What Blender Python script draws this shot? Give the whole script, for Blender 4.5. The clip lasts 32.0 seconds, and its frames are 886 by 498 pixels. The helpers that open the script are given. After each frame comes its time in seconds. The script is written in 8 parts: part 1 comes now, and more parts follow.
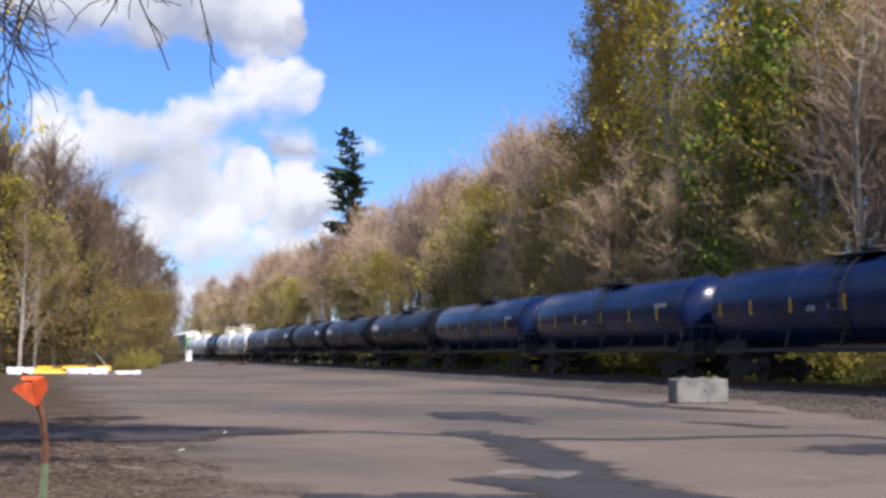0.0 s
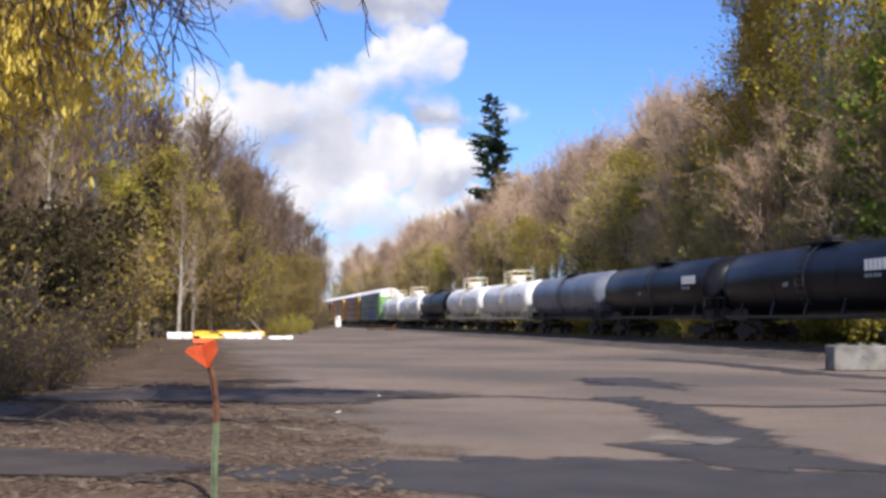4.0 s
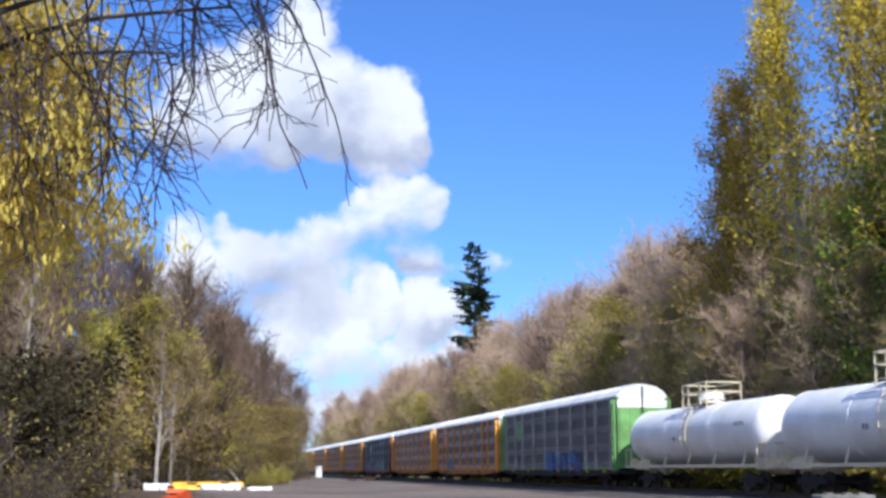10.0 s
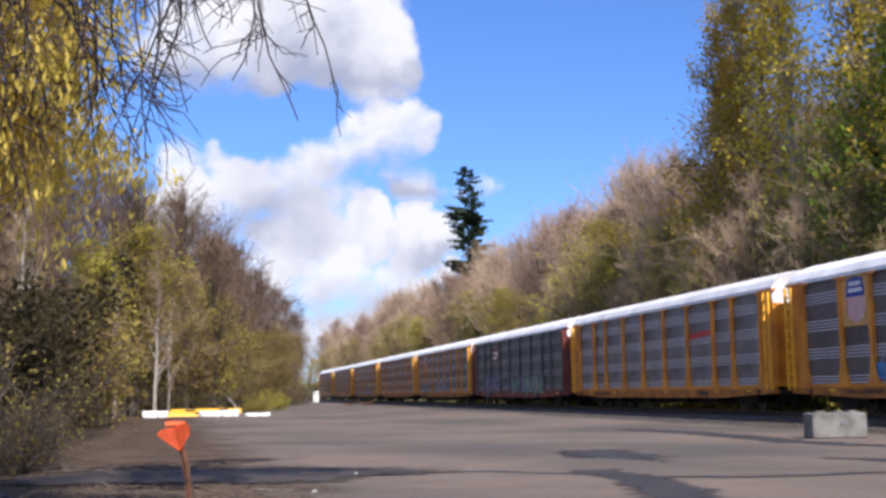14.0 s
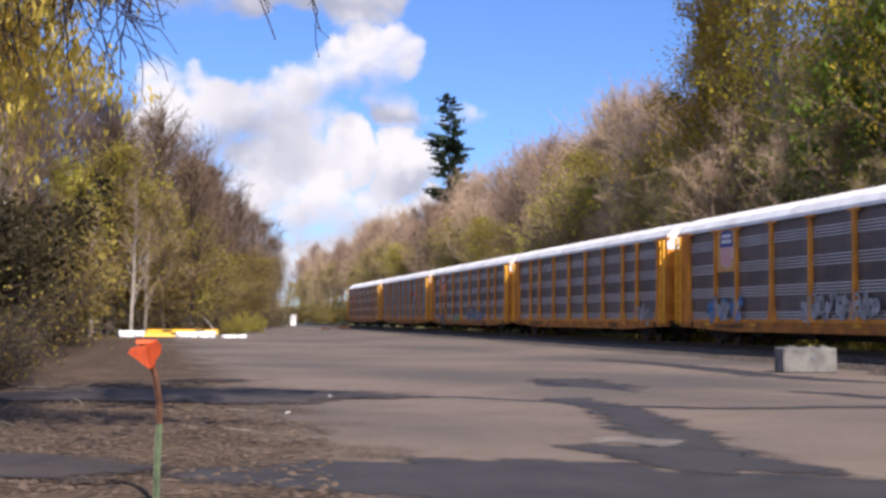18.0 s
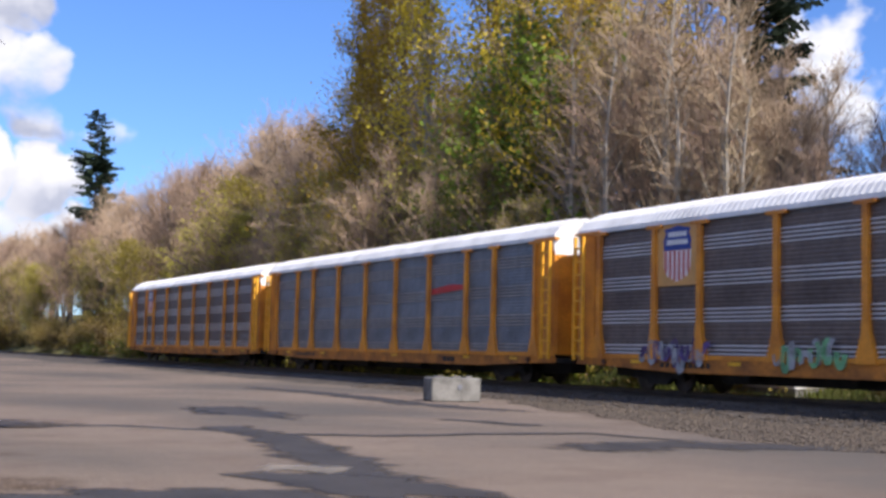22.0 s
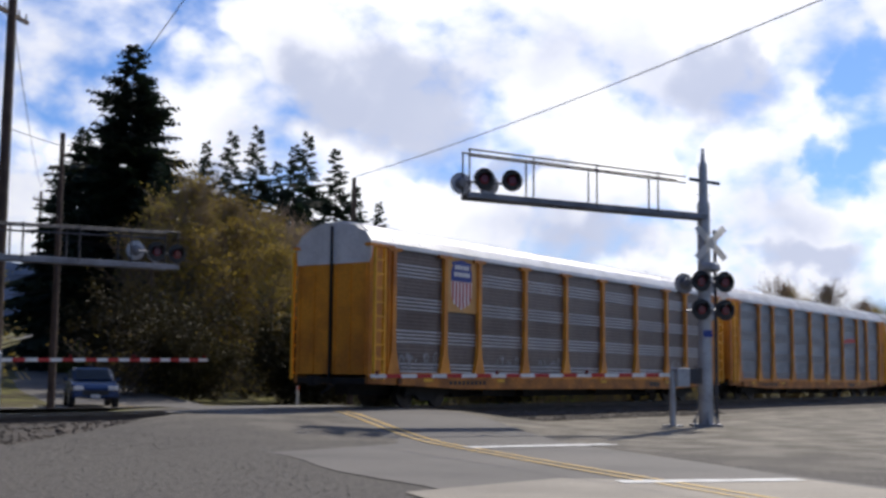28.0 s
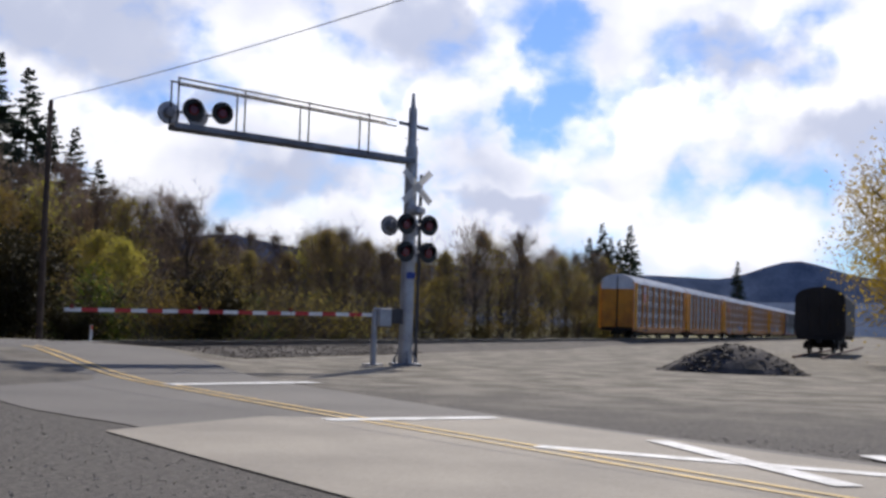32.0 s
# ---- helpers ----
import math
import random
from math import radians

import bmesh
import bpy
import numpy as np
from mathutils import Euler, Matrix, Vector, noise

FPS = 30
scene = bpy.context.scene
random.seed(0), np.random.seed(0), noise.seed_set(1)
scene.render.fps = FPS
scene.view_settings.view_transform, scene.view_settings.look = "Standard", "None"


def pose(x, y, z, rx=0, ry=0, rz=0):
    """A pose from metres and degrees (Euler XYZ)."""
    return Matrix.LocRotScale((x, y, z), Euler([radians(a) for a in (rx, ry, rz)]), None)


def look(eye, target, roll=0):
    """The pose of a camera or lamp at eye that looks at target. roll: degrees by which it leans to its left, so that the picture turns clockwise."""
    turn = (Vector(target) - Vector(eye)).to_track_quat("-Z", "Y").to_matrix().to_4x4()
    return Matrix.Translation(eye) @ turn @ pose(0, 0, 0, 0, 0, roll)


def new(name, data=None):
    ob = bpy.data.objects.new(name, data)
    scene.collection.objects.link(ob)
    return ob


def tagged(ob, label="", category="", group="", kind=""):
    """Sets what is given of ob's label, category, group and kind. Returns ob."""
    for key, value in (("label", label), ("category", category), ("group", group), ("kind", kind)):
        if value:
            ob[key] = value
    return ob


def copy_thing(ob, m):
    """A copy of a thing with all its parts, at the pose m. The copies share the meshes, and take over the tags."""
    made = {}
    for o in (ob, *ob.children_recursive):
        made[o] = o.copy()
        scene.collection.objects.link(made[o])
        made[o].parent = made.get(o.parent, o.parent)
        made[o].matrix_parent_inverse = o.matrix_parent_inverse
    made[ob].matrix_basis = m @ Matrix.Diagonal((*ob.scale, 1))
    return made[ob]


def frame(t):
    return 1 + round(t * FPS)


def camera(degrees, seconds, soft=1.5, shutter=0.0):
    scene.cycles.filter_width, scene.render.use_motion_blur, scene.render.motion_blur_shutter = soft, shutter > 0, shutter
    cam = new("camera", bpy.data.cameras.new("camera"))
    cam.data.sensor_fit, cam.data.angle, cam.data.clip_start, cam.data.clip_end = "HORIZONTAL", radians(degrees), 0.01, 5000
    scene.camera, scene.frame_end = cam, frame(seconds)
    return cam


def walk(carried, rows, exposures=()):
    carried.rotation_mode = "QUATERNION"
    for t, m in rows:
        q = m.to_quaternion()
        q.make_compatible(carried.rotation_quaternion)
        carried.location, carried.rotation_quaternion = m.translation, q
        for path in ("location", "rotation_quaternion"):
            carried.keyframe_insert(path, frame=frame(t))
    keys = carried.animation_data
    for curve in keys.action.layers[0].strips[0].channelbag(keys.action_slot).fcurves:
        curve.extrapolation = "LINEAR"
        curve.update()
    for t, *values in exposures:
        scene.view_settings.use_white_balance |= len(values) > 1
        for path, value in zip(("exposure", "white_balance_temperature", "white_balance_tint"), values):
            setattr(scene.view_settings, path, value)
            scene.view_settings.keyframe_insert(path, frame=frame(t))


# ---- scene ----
cam = camera(40.7, 32.0, soft=3.0, shutter=0.15)
# seconds, place, then heading to the right of the track's square, tilt up, lean
PATH = [
    (0, -0.005, 0.121, 1.446, -72.84, 5.05, -0.16),
    (0.5, -0.004, 0.114, 1.446, -75.71, 3.88, -0.01),
    (1, -0.004, 0.121, 1.443, -78.43, 2.81, 0.59),
    (1.5, -0.007, 0.132, 1.435, -79.65, 3.08, 0.72),
    (2, -0.009, 0.084, 1.434, -79.86, 4.27, 0.70),
    (2.5, -0.006, 0.026, 1.435, -79.60, 4.16, -0.24),
    (4.5, -0.004, 0.009, 1.427, -79.91, 3.19, -0.20),
    (5, -0.003, -0.007, 1.425, -80.56, 3.20, -0.16),
    (5.5, -0.001, -0.015, 1.430, -81.43, 3.26, 0.14),
    (6, -0.000, -0.022, 1.437, -82.11, 4.05, 0.02),
    (6.5, 0.003, -0.004, 1.442, -81.97, 5.36, 0.13),
    (7, 0.017, 0.023, 1.453, -81.29, 6.61, 0.28),
    (7.5, 0.049, 0.045, 1.468, -80.52, 7.68, 0.21),
    (8, 0.058, 0.050, 1.472, -79.75, 8.56, 0.23),
    (8.5, 0.041, 0.042, 1.471, -79.25, 9.30, 0.04),
    (9, 0.035, 0.054, 1.464, -79.00, 9.91, -0.01),
    (9.5, 0.021, 0.048, 1.432, -78.97, 10.39, -0.03),
    (10, 0.013, 0.047, 1.417, -78.95, 10.50, -0.07),
    (10.5, 0.027, 0.049, 1.462, -78.88, 10.13, -0.13),
    (11, 0.054, 0.035, 1.477, -78.84, 9.55, -0.12),
    (11.5, 0.044, 0.030, 1.478, -78.80, 8.84, 0.03),
    (12, 0.032, 0.033, 1.471, -78.74, 8.11, 0.30),
    (12.5, 0.035, 0.047, 1.467, -78.63, 7.44, 0.52),
    (13, 0.030, 0.054, 1.463, -78.61, 7.01, 0.69),
    (13.5, 0.020, 0.054, 1.461, -78.61, 6.85, 0.82),
    (14, 0.020, 0.051, 1.464, -78.65, 6.88, 0.80),
    (14.5, 0.025, 0.043, 1.468, -78.69, 6.96, 0.60),
    (16.5, 0.045, 0.068, 1.461, -78.85, 6.52, 0.10),
    (17, 0.036, 0.081, 1.455, -78.77, 5.16, -0.07),
    (17.5, 0.012, 0.086, 1.455, -78.46, 3.95, -0.35),
    (18, -0.001, 0.095, 1.451, -77.68, 3.40, -0.58),
    (18.5, -0.003, 0.090, 1.452, -76.50, 3.39, -0.96),
    (19, 0.010, 0.092, 1.452, -74.93, 3.52, -1.13),
    (19.5, 0.011, 0.086, 1.459, -72.96, 3.72, -1.25),
    (20, 0.006, 0.058, 1.465, -70.65, 3.86, -1.56),
    (20.5, 0.010, 0.074, 1.461, -68.25, 3.88, -1.94),
    (21, -0.011, -0.018, 1.435, -65.34, 4.26, -1.64),
    (21.5, -0.034, -0.109, 1.397, -62.80, 5.17, -1.26),
    (22, -0.058, -0.224, 1.434, -60.94, 5.06, -1.48),
    (22.5, -0.067, -0.274, 1.416, -59.09, 3.61, -2.15),
    (23, -0.092, -0.337, 1.416, -57.42, 4.87, -2.55),
    (23.5, -0.135, -0.344, 1.409, -53.70, 5.63, -2.43),
    (24, -0.108, -0.243, 1.402, -50.98, 6.05, -2.32),
    (24.5, -0.090, -0.182, 1.432, -46.78, 6.56, -1.70),
    (25, -0.036, -0.097, 1.433, -37.96, 7.27, -1.20),
    (25.5, -0.044, -0.063, 1.425, -25.10, 7.72, -1.95),
    (27.5, -0.034, -0.027, 1.446, 43.80, 7.06, -1.78),
    (28, -0.040, -0.016, 1.458, 54.43, 6.16, -0.63),
    (28.5, -0.023, -0.093, 1.444, 60.24, 5.13, -0.64),
    (29, -0.006, -0.101, 1.437, 61.57, 4.76, -0.64),
    (29.5, 0.010, -0.123, 1.437, 62.60, 4.26, -0.73),
    (30, 0.025, -0.094, 1.433, 63.85, 3.75, -1.23),
    (30.5, 0.024, -0.013, 1.436, 64.94, 3.33, -1.57),
    (31, 0.016, 0.047, 1.447, 66.02, 3.20, -1.87),
    (31.5, 0.009, 0.140, 1.450, 67.13, 3.29, -2.06),
    (32, 0.005, 0.216, 1.461, 68.76, 3.51, -1.81),
]


def carried_pose(x, y, z, heading, tilt, lean):
    return pose(x, y, z, 0, 0, -heading) @ pose(0, 0, 0, 90 + tilt, 0, 0) @ pose(0, 0, 0, 0, 0, -lean)


walk(cam, [(r[0], carried_pose(*r[1:])) for r in PATH],
     exposures=[(0, 0.46, 6500, 13), (5, 0.52, 6800, 14), (8, 0.50, 6150, 11), (10, 0.50, 5950, 11), (14, 0.46, 6450, 15), (19, 0.44, 6800, 17), (22, 0.54, 6650, 14), (23, 0.66, 6850, 14), (24, 0.60, 6900, 14), (25, 0.62, 7050, 14), (25.5, 0.70, 7050, 14), (27.5, -0.06, 6650, 11), (28.5, -0.20, 6750, 11), (32, -0.23, 6700, 12)])

# ---- light ----
SUN_AZ, SUN_EL = 80.0, 41.0
sun_dir = Vector((math.sin(radians(SUN_AZ)) * math.cos(radians(SUN_EL)), math.cos(radians(SUN_AZ)) * math.cos(radians(SUN_EL)), math.sin(radians(SUN_EL))))
sun = new("sun", bpy.data.lights.new("sun", "SUN"))
sun.data.energy, sun.data.angle, sun.data.color = 5.0, radians(0.6), (1.0, 0.95, 0.87)
sun.matrix_world = look((0, 0, 60), Vector((0, 0, 60)) - sun_dir)


def heading_dir(a, e):
    return (math.sin(radians(a)) * math.cos(radians(e)), math.cos(radians(a)) * math.cos(radians(e)), math.sin(radians(e)))


def make_world():
    w = bpy.data.worlds.new("sky")
    scene.world = w
    w.use_nodes = True
    nt = w.node_tree
    nt.nodes.clear()
    N, L = nt.nodes.new, nt.links.new
    out = N("ShaderNodeOutputWorld")
    bg = N("ShaderNodeBackground")
    sky = N("ShaderNodeTexSky")
    sky.sky_type, sky.sun_disc = "NISHITA", False
    sky.sun_elevation, sky.sun_rotation = radians(SUN_EL), radians(SUN_AZ)
    sky.dust_density, sky.ozone_density, sky.air_density = 0.4, 3.0, 1.0
    tint = N("ShaderNodeMix")
    tint.data_type, tint.blend_type = "RGBA", "MULTIPLY"
    tint.inputs[0].default_value = 1.0
    tint.inputs[7].default_value = (0.60, 0.87, 1.33, 1)
    L(sky.outputs[0], tint.inputs[6])
    co = N("ShaderNodeTexCoord")
    # cumulus: soft lobes, puffed out by noise, white above and grey below
    n1 = N("ShaderNodeTexNoise")
    n1.inputs["Scale"].default_value, n1.inputs["Detail"].default_value, n1.inputs["Roughness"].default_value = 12.0, 7.0, 0.52
    n2 = N("ShaderNodeTexNoise")
    n2.inputs["Scale"].default_value, n2.inputs["Detail"].default_value, n2.inputs["Roughness"].default_value = 9.0, 6.0, 0.50
    mp = N("ShaderNodeMapping")
    mp.inputs["Scale"].default_value = (1, 1, 1.6)
    L(co.outputs["Generated"], mp.inputs[0])
    L(mp.outputs[0], n1.inputs["Vector"])
    mp2 = N("ShaderNodeMapping")
    mp2.inputs["Scale"].default_value = (1, 1, 1.3)
    mp2.inputs["Location"].default_value = (3.1, 1.7, 0.4)
    L(co.outputs["Generated"], mp2.inputs[0])
    L(mp2.outputs[0], n2.inputs["Vector"])
    wn = N("ShaderNodeTexNoise")
    wn.inputs["Scale"].default_value, wn.inputs["Detail"].default_value, wn.inputs["Roughness"].default_value = 16.0, 4.0, 0.5
    L(co.outputs["Generated"], wn.inputs["Vector"])
    centred = N("ShaderNodeVectorMath")
    centred.operation = "SUBTRACT"
    L(wn.outputs["Color"], centred.inputs[0])
    centred.inputs[1].default_value = (0.5, 0.5, 0.5)
    warped = N("ShaderNodeVectorMath")
    warped.operation = "MULTIPLY_ADD"
    L(centred.outputs[0], warped.inputs[0])
    warped.inputs[1].default_value = (0.11, 0.11, 0.11)
    L(co.outputs["Generated"], warped.inputs[2])
    unit = N("ShaderNodeVectorMath")
    unit.operation = "NORMALIZE"
    L(warped.outputs[0], unit.inputs[0])
    height = N("ShaderNodeSeparateXYZ")
    L(unit.outputs[0], height.inputs[0])

    def calc(op, a, c):
        x = N("ShaderNodeMath")
        x.operation = op
        for k, v in ((0, a), (1, c)):
            if isinstance(v, (int, float)):
                x.inputs[k].default_value = v
            else:
                L(v, x.inputs[k])
        return x.outputs[0]

    # heading, height, size and density of each lobe
    CLOUDS = [(-88, 17.5, 3.4, 1), (-85, 17.4, 3.2, 1), (-82, 16.3, 2.8, 1), (-91.5, 16.2, 3.0, 0.9), (-80.7, 15.5, 1.6, 0.95), (-86, 20.2, 2.4, 0.9),
              (-82.2, 12.0, 2.2, 0.9), (-80.1, 12.2, 1.7, 0.9), (-83.6, 10.8, 2.2, 0.9), (-79.6, 10.4, 1.7, 0.8),
              (-88, 9.6, 2.5, 1), (-85.5, 9.4, 2.5, 1), (-90.7, 9.2, 2.8, 1), (-82.4, 8.0, 1.7, 1), (-79.8, 7.3, 1.7, 1),
              (-84, 6.2, 2.5, 0.9), (-87.5, 6.2, 2.6, 0.9), (-81.2, 5.4, 1.9, 0.9), (-83.5, 3.6, 2.6, 0.95), (-87, 3.0, 3.0, 0.9), (-79.6, 4.9, 1.5, 0.9),
              (-76.8, 10.5, 1.3, 0.5), (-77.5, 15.4, 0.9, 0.5), (-43.3, 14.6, 2.3, 1.1), (-42.4, 12.0, 2.4, 0.9), (-33.6, 13.0, 2.6, 1.0), (-37.5, 10.4, 2.4, 0.8),
              (28, 12, 8, 0.85), (36, 17, 5, 0.8), (40, 10, 5, 0.9), (33, 6, 4, 0.9), (43, 12, 4.5, 0.9), (50, 17, 6.5, 1), (57, 16.6, 5, 1),
              (62, 10.5, 4.6, 1), (55, 8, 4, 1), (54, 3.6, 4, 0.9), (60, 3.2, 3.2, 0.9), (66, 4.6, 4, 1), (66.2, 17, 5, 1), (68.4, 9.5, 3.6, 1), (72, 3.2, 4, 1),
              (78, 17.6, 5, 1), (83, 17, 5, 1), (78.4, 9, 3.3, 1), (83, 9.6, 3.5, 1), (77, 4, 4, 0.9), (84, 3.6, 4, 0.9), (90, 14, 6, 0.95), (92, 6, 6, 0.9),
              (66, 10, 27, 0.78), (-17, 12, 4.5, 1), (-10, 13, 7, 1), (1, 13, 7, 0.9), (12, 12, 7, 0.9), (73.6, 8.6, 3.0, 0.85), (45, 6, 5, 0.95), (88, 10, 5, 0.95), (60, 20, 6, 1), (72, 20, 5, 0.9), (104, 15, 14, 0.9), (140, 25, 30, 0.7), (-140, 30, 28, 0.7), (20, 45, 18, 0.6), (75, 30, 10, 0.8)]
    total, lifted, weight = 0.0, 0.0, 1e-4
    for a, e, size, gain in CLOUDS:
        d = N("ShaderNodeVectorMath")
        d.operation = "DOT_PRODUCT"
        L(unit.outputs[0], d.inputs[0])
        d.inputs[1].default_value = heading_dir(a, e)
        m = N("ShaderNodeMapRange")
        m.interpolation_type = "SMOOTHSTEP"
        L(d.outputs["Value"], m.inputs["Value"])
        m.inputs["From Min"].default_value = math.cos(radians(size * 1.35))
        m.inputs["From Max"].default_value = math.cos(radians(size * 0.25))
        m.inputs["To Min"].default_value, m.inputs["To Max"].default_value = 0.0, gain
        top = N("ShaderNodeMapRange")
        top.interpolation_type = "SMOOTHSTEP"
        L(height.outputs["Z"], top.inputs["Value"])
        top.inputs["From Min"].default_value = math.sin(radians(e - size * 0.85))
        top.inputs["From Max"].default_value = math.sin(radians(e + size * 0.30))
        total = calc("MAXIMUM", m.outputs[0], total)
        lifted = calc("ADD", calc("MULTIPLY", m.outputs[0], top.outputs[0]), lifted)
        weight = calc("ADD", m.outputs[0], weight)
    # grey undersides and clear gaps: heading, height, half width, half height
    def patch(spots):
        most = 0.0
        for a, e, wide, tall in spots:
            ahead = Vector(heading_dir(a, e))
            across = Vector((ahead.y, -ahead.x, 0)).normalized()
            up = across.cross(ahead)
            far = 0.0
            for axis, size in ((across, wide), (up, tall)):
                d = N("ShaderNodeVectorMath")
                d.operation = "DOT_PRODUCT"
                L(unit.outputs[0], d.inputs[0])
                d.inputs[1].default_value = axis
                d2 = calc("MULTIPLY", d.outputs["Value"], 1 / math.sin(radians(size)))
                far = calc("ADD", calc("MULTIPLY", d2, d2), far)
            front = N("ShaderNodeVectorMath")
            front.operation = "DOT_PRODUCT"
            L(unit.outputs[0], front.inputs[0])
            front.inputs[1].default_value = ahead
            far = calc("ADD", far, calc("MULTIPLY", calc("LESS_THAN", front.outputs["Value"], 0.5), 9.0))
            m = N("ShaderNodeMapRange")
            m.interpolation_type = "SMOOTHSTEP"
            L(far, m.inputs["Value"])
            m.inputs["From Min"].default_value, m.inputs["From Max"].default_value = 0.2, 1.5
            m.inputs["To Min"].default_value, m.inputs["To Max"].default_value = 1.0, 0.0
            most = calc("MAXIMUM", m.outputs[0], most)
        return most
    grey = patch([(48.3, 13.0, 2.6, 2.0), (53.0, 12.6, 4.2, 2.4), (57.5, 10.2, 2.6, 0.9), (62.0, 6.6, 3.2, 1.5), (71.5, 5.4, 2.6, 0.8), (68.0, 14.0, 2.2, 1.6), (82.2, 12.6, 3.4, 2.0), (88.0, 9.0, 3.0, 1.4), (43.0, 9.0, 3.0, 1.3)])
    clear = patch([(74.2, 12.8, 1.3, 3.2), (72.8, 9.8, 1.1, 1.2)])
    total = calc("SUBTRACT", total, calc("MULTIPLY", clear, 0.30))
    rough = N("ShaderNodeMath")
    rough.operation = "MULTIPLY_ADD"
    L(n1.outputs["Fac"], rough.inputs[0])
    rough.inputs[1].default_value, rough.inputs[2].default_value = 1.1, -0.10
    add = N("ShaderNodeMath")
    add.operation = "MULTIPLY_ADD"
    L(total, add.inputs[0])
    add.inputs[1].default_value = 0.66
    L(rough.outputs[0], add.inputs[2])
    cover = N("ShaderNodeMapRange")
    cover.interpolation_type = "SMOOTHSTEP"
    L(add.outputs[0], cover.inputs["Value"])
    cover.inputs["From Min"].default_value, cover.inputs["From Max"].default_value = 0.70, 1.06
    shade = N("ShaderNodeMapRange")
    L(calc("ADD", calc("DIVIDE", lifted, weight), calc("MULTIPLY", calc("SUBTRACT", n2.outputs["Fac"], 0.5), 1.6)), shade.inputs["Value"])
    shade.inputs["From Min"].default_value, shade.inputs["From Max"].default_value = 0.10, 0.95
    white = N("ShaderNodeMix")
    white.data_type = "RGBA"
    white.inputs[6].default_value = (3.2, 3.6, 4.75, 1)
    white.inputs[7].default_value = (6.9, 7.1, 7.6, 1)
    L(calc("MULTIPLY", shade.outputs[0], calc("SUBTRACT", 1.0, calc("MULTIPLY", grey, 0.9))), white.inputs[0])
    # clouds towards the sun are brighter
    near = N("ShaderNodeVectorMath")
    near.operation = "DOT_PRODUCT"
    L(co.outputs["Generated"], near.inputs[0])
    near.inputs[1].default_value = tuple(sun_dir)
    glow = N("ShaderNodeMapRange")
    L(near.outputs["Value"], glow.inputs["Value"])
    for k, v in zip(("From Min", "From Max", "To Min", "To Max"), (0.0, 0.95, 1.0, 2.1)):
        glow.inputs[k].default_value = v
    bright = N("ShaderNodeVectorMath")
    bright.operation = "SCALE"
    L(white.outputs[2], bright.inputs[0])
    L(glow.outputs[0], bright.inputs["Scale"])
    mix = N("ShaderNodeMix")
    mix.data_type = "RGBA"
    L(cover.outputs[0], mix.inputs[0])
    L(tint.outputs[2], mix.inputs[6])
    L(bright.outputs[0], mix.inputs[7])
    L(mix.outputs[2], bg.inputs["Color"])
    bg.inputs["Strength"].default_value = 0.1
    L(bg.outputs[0], out.inputs["Surface"])


make_world()

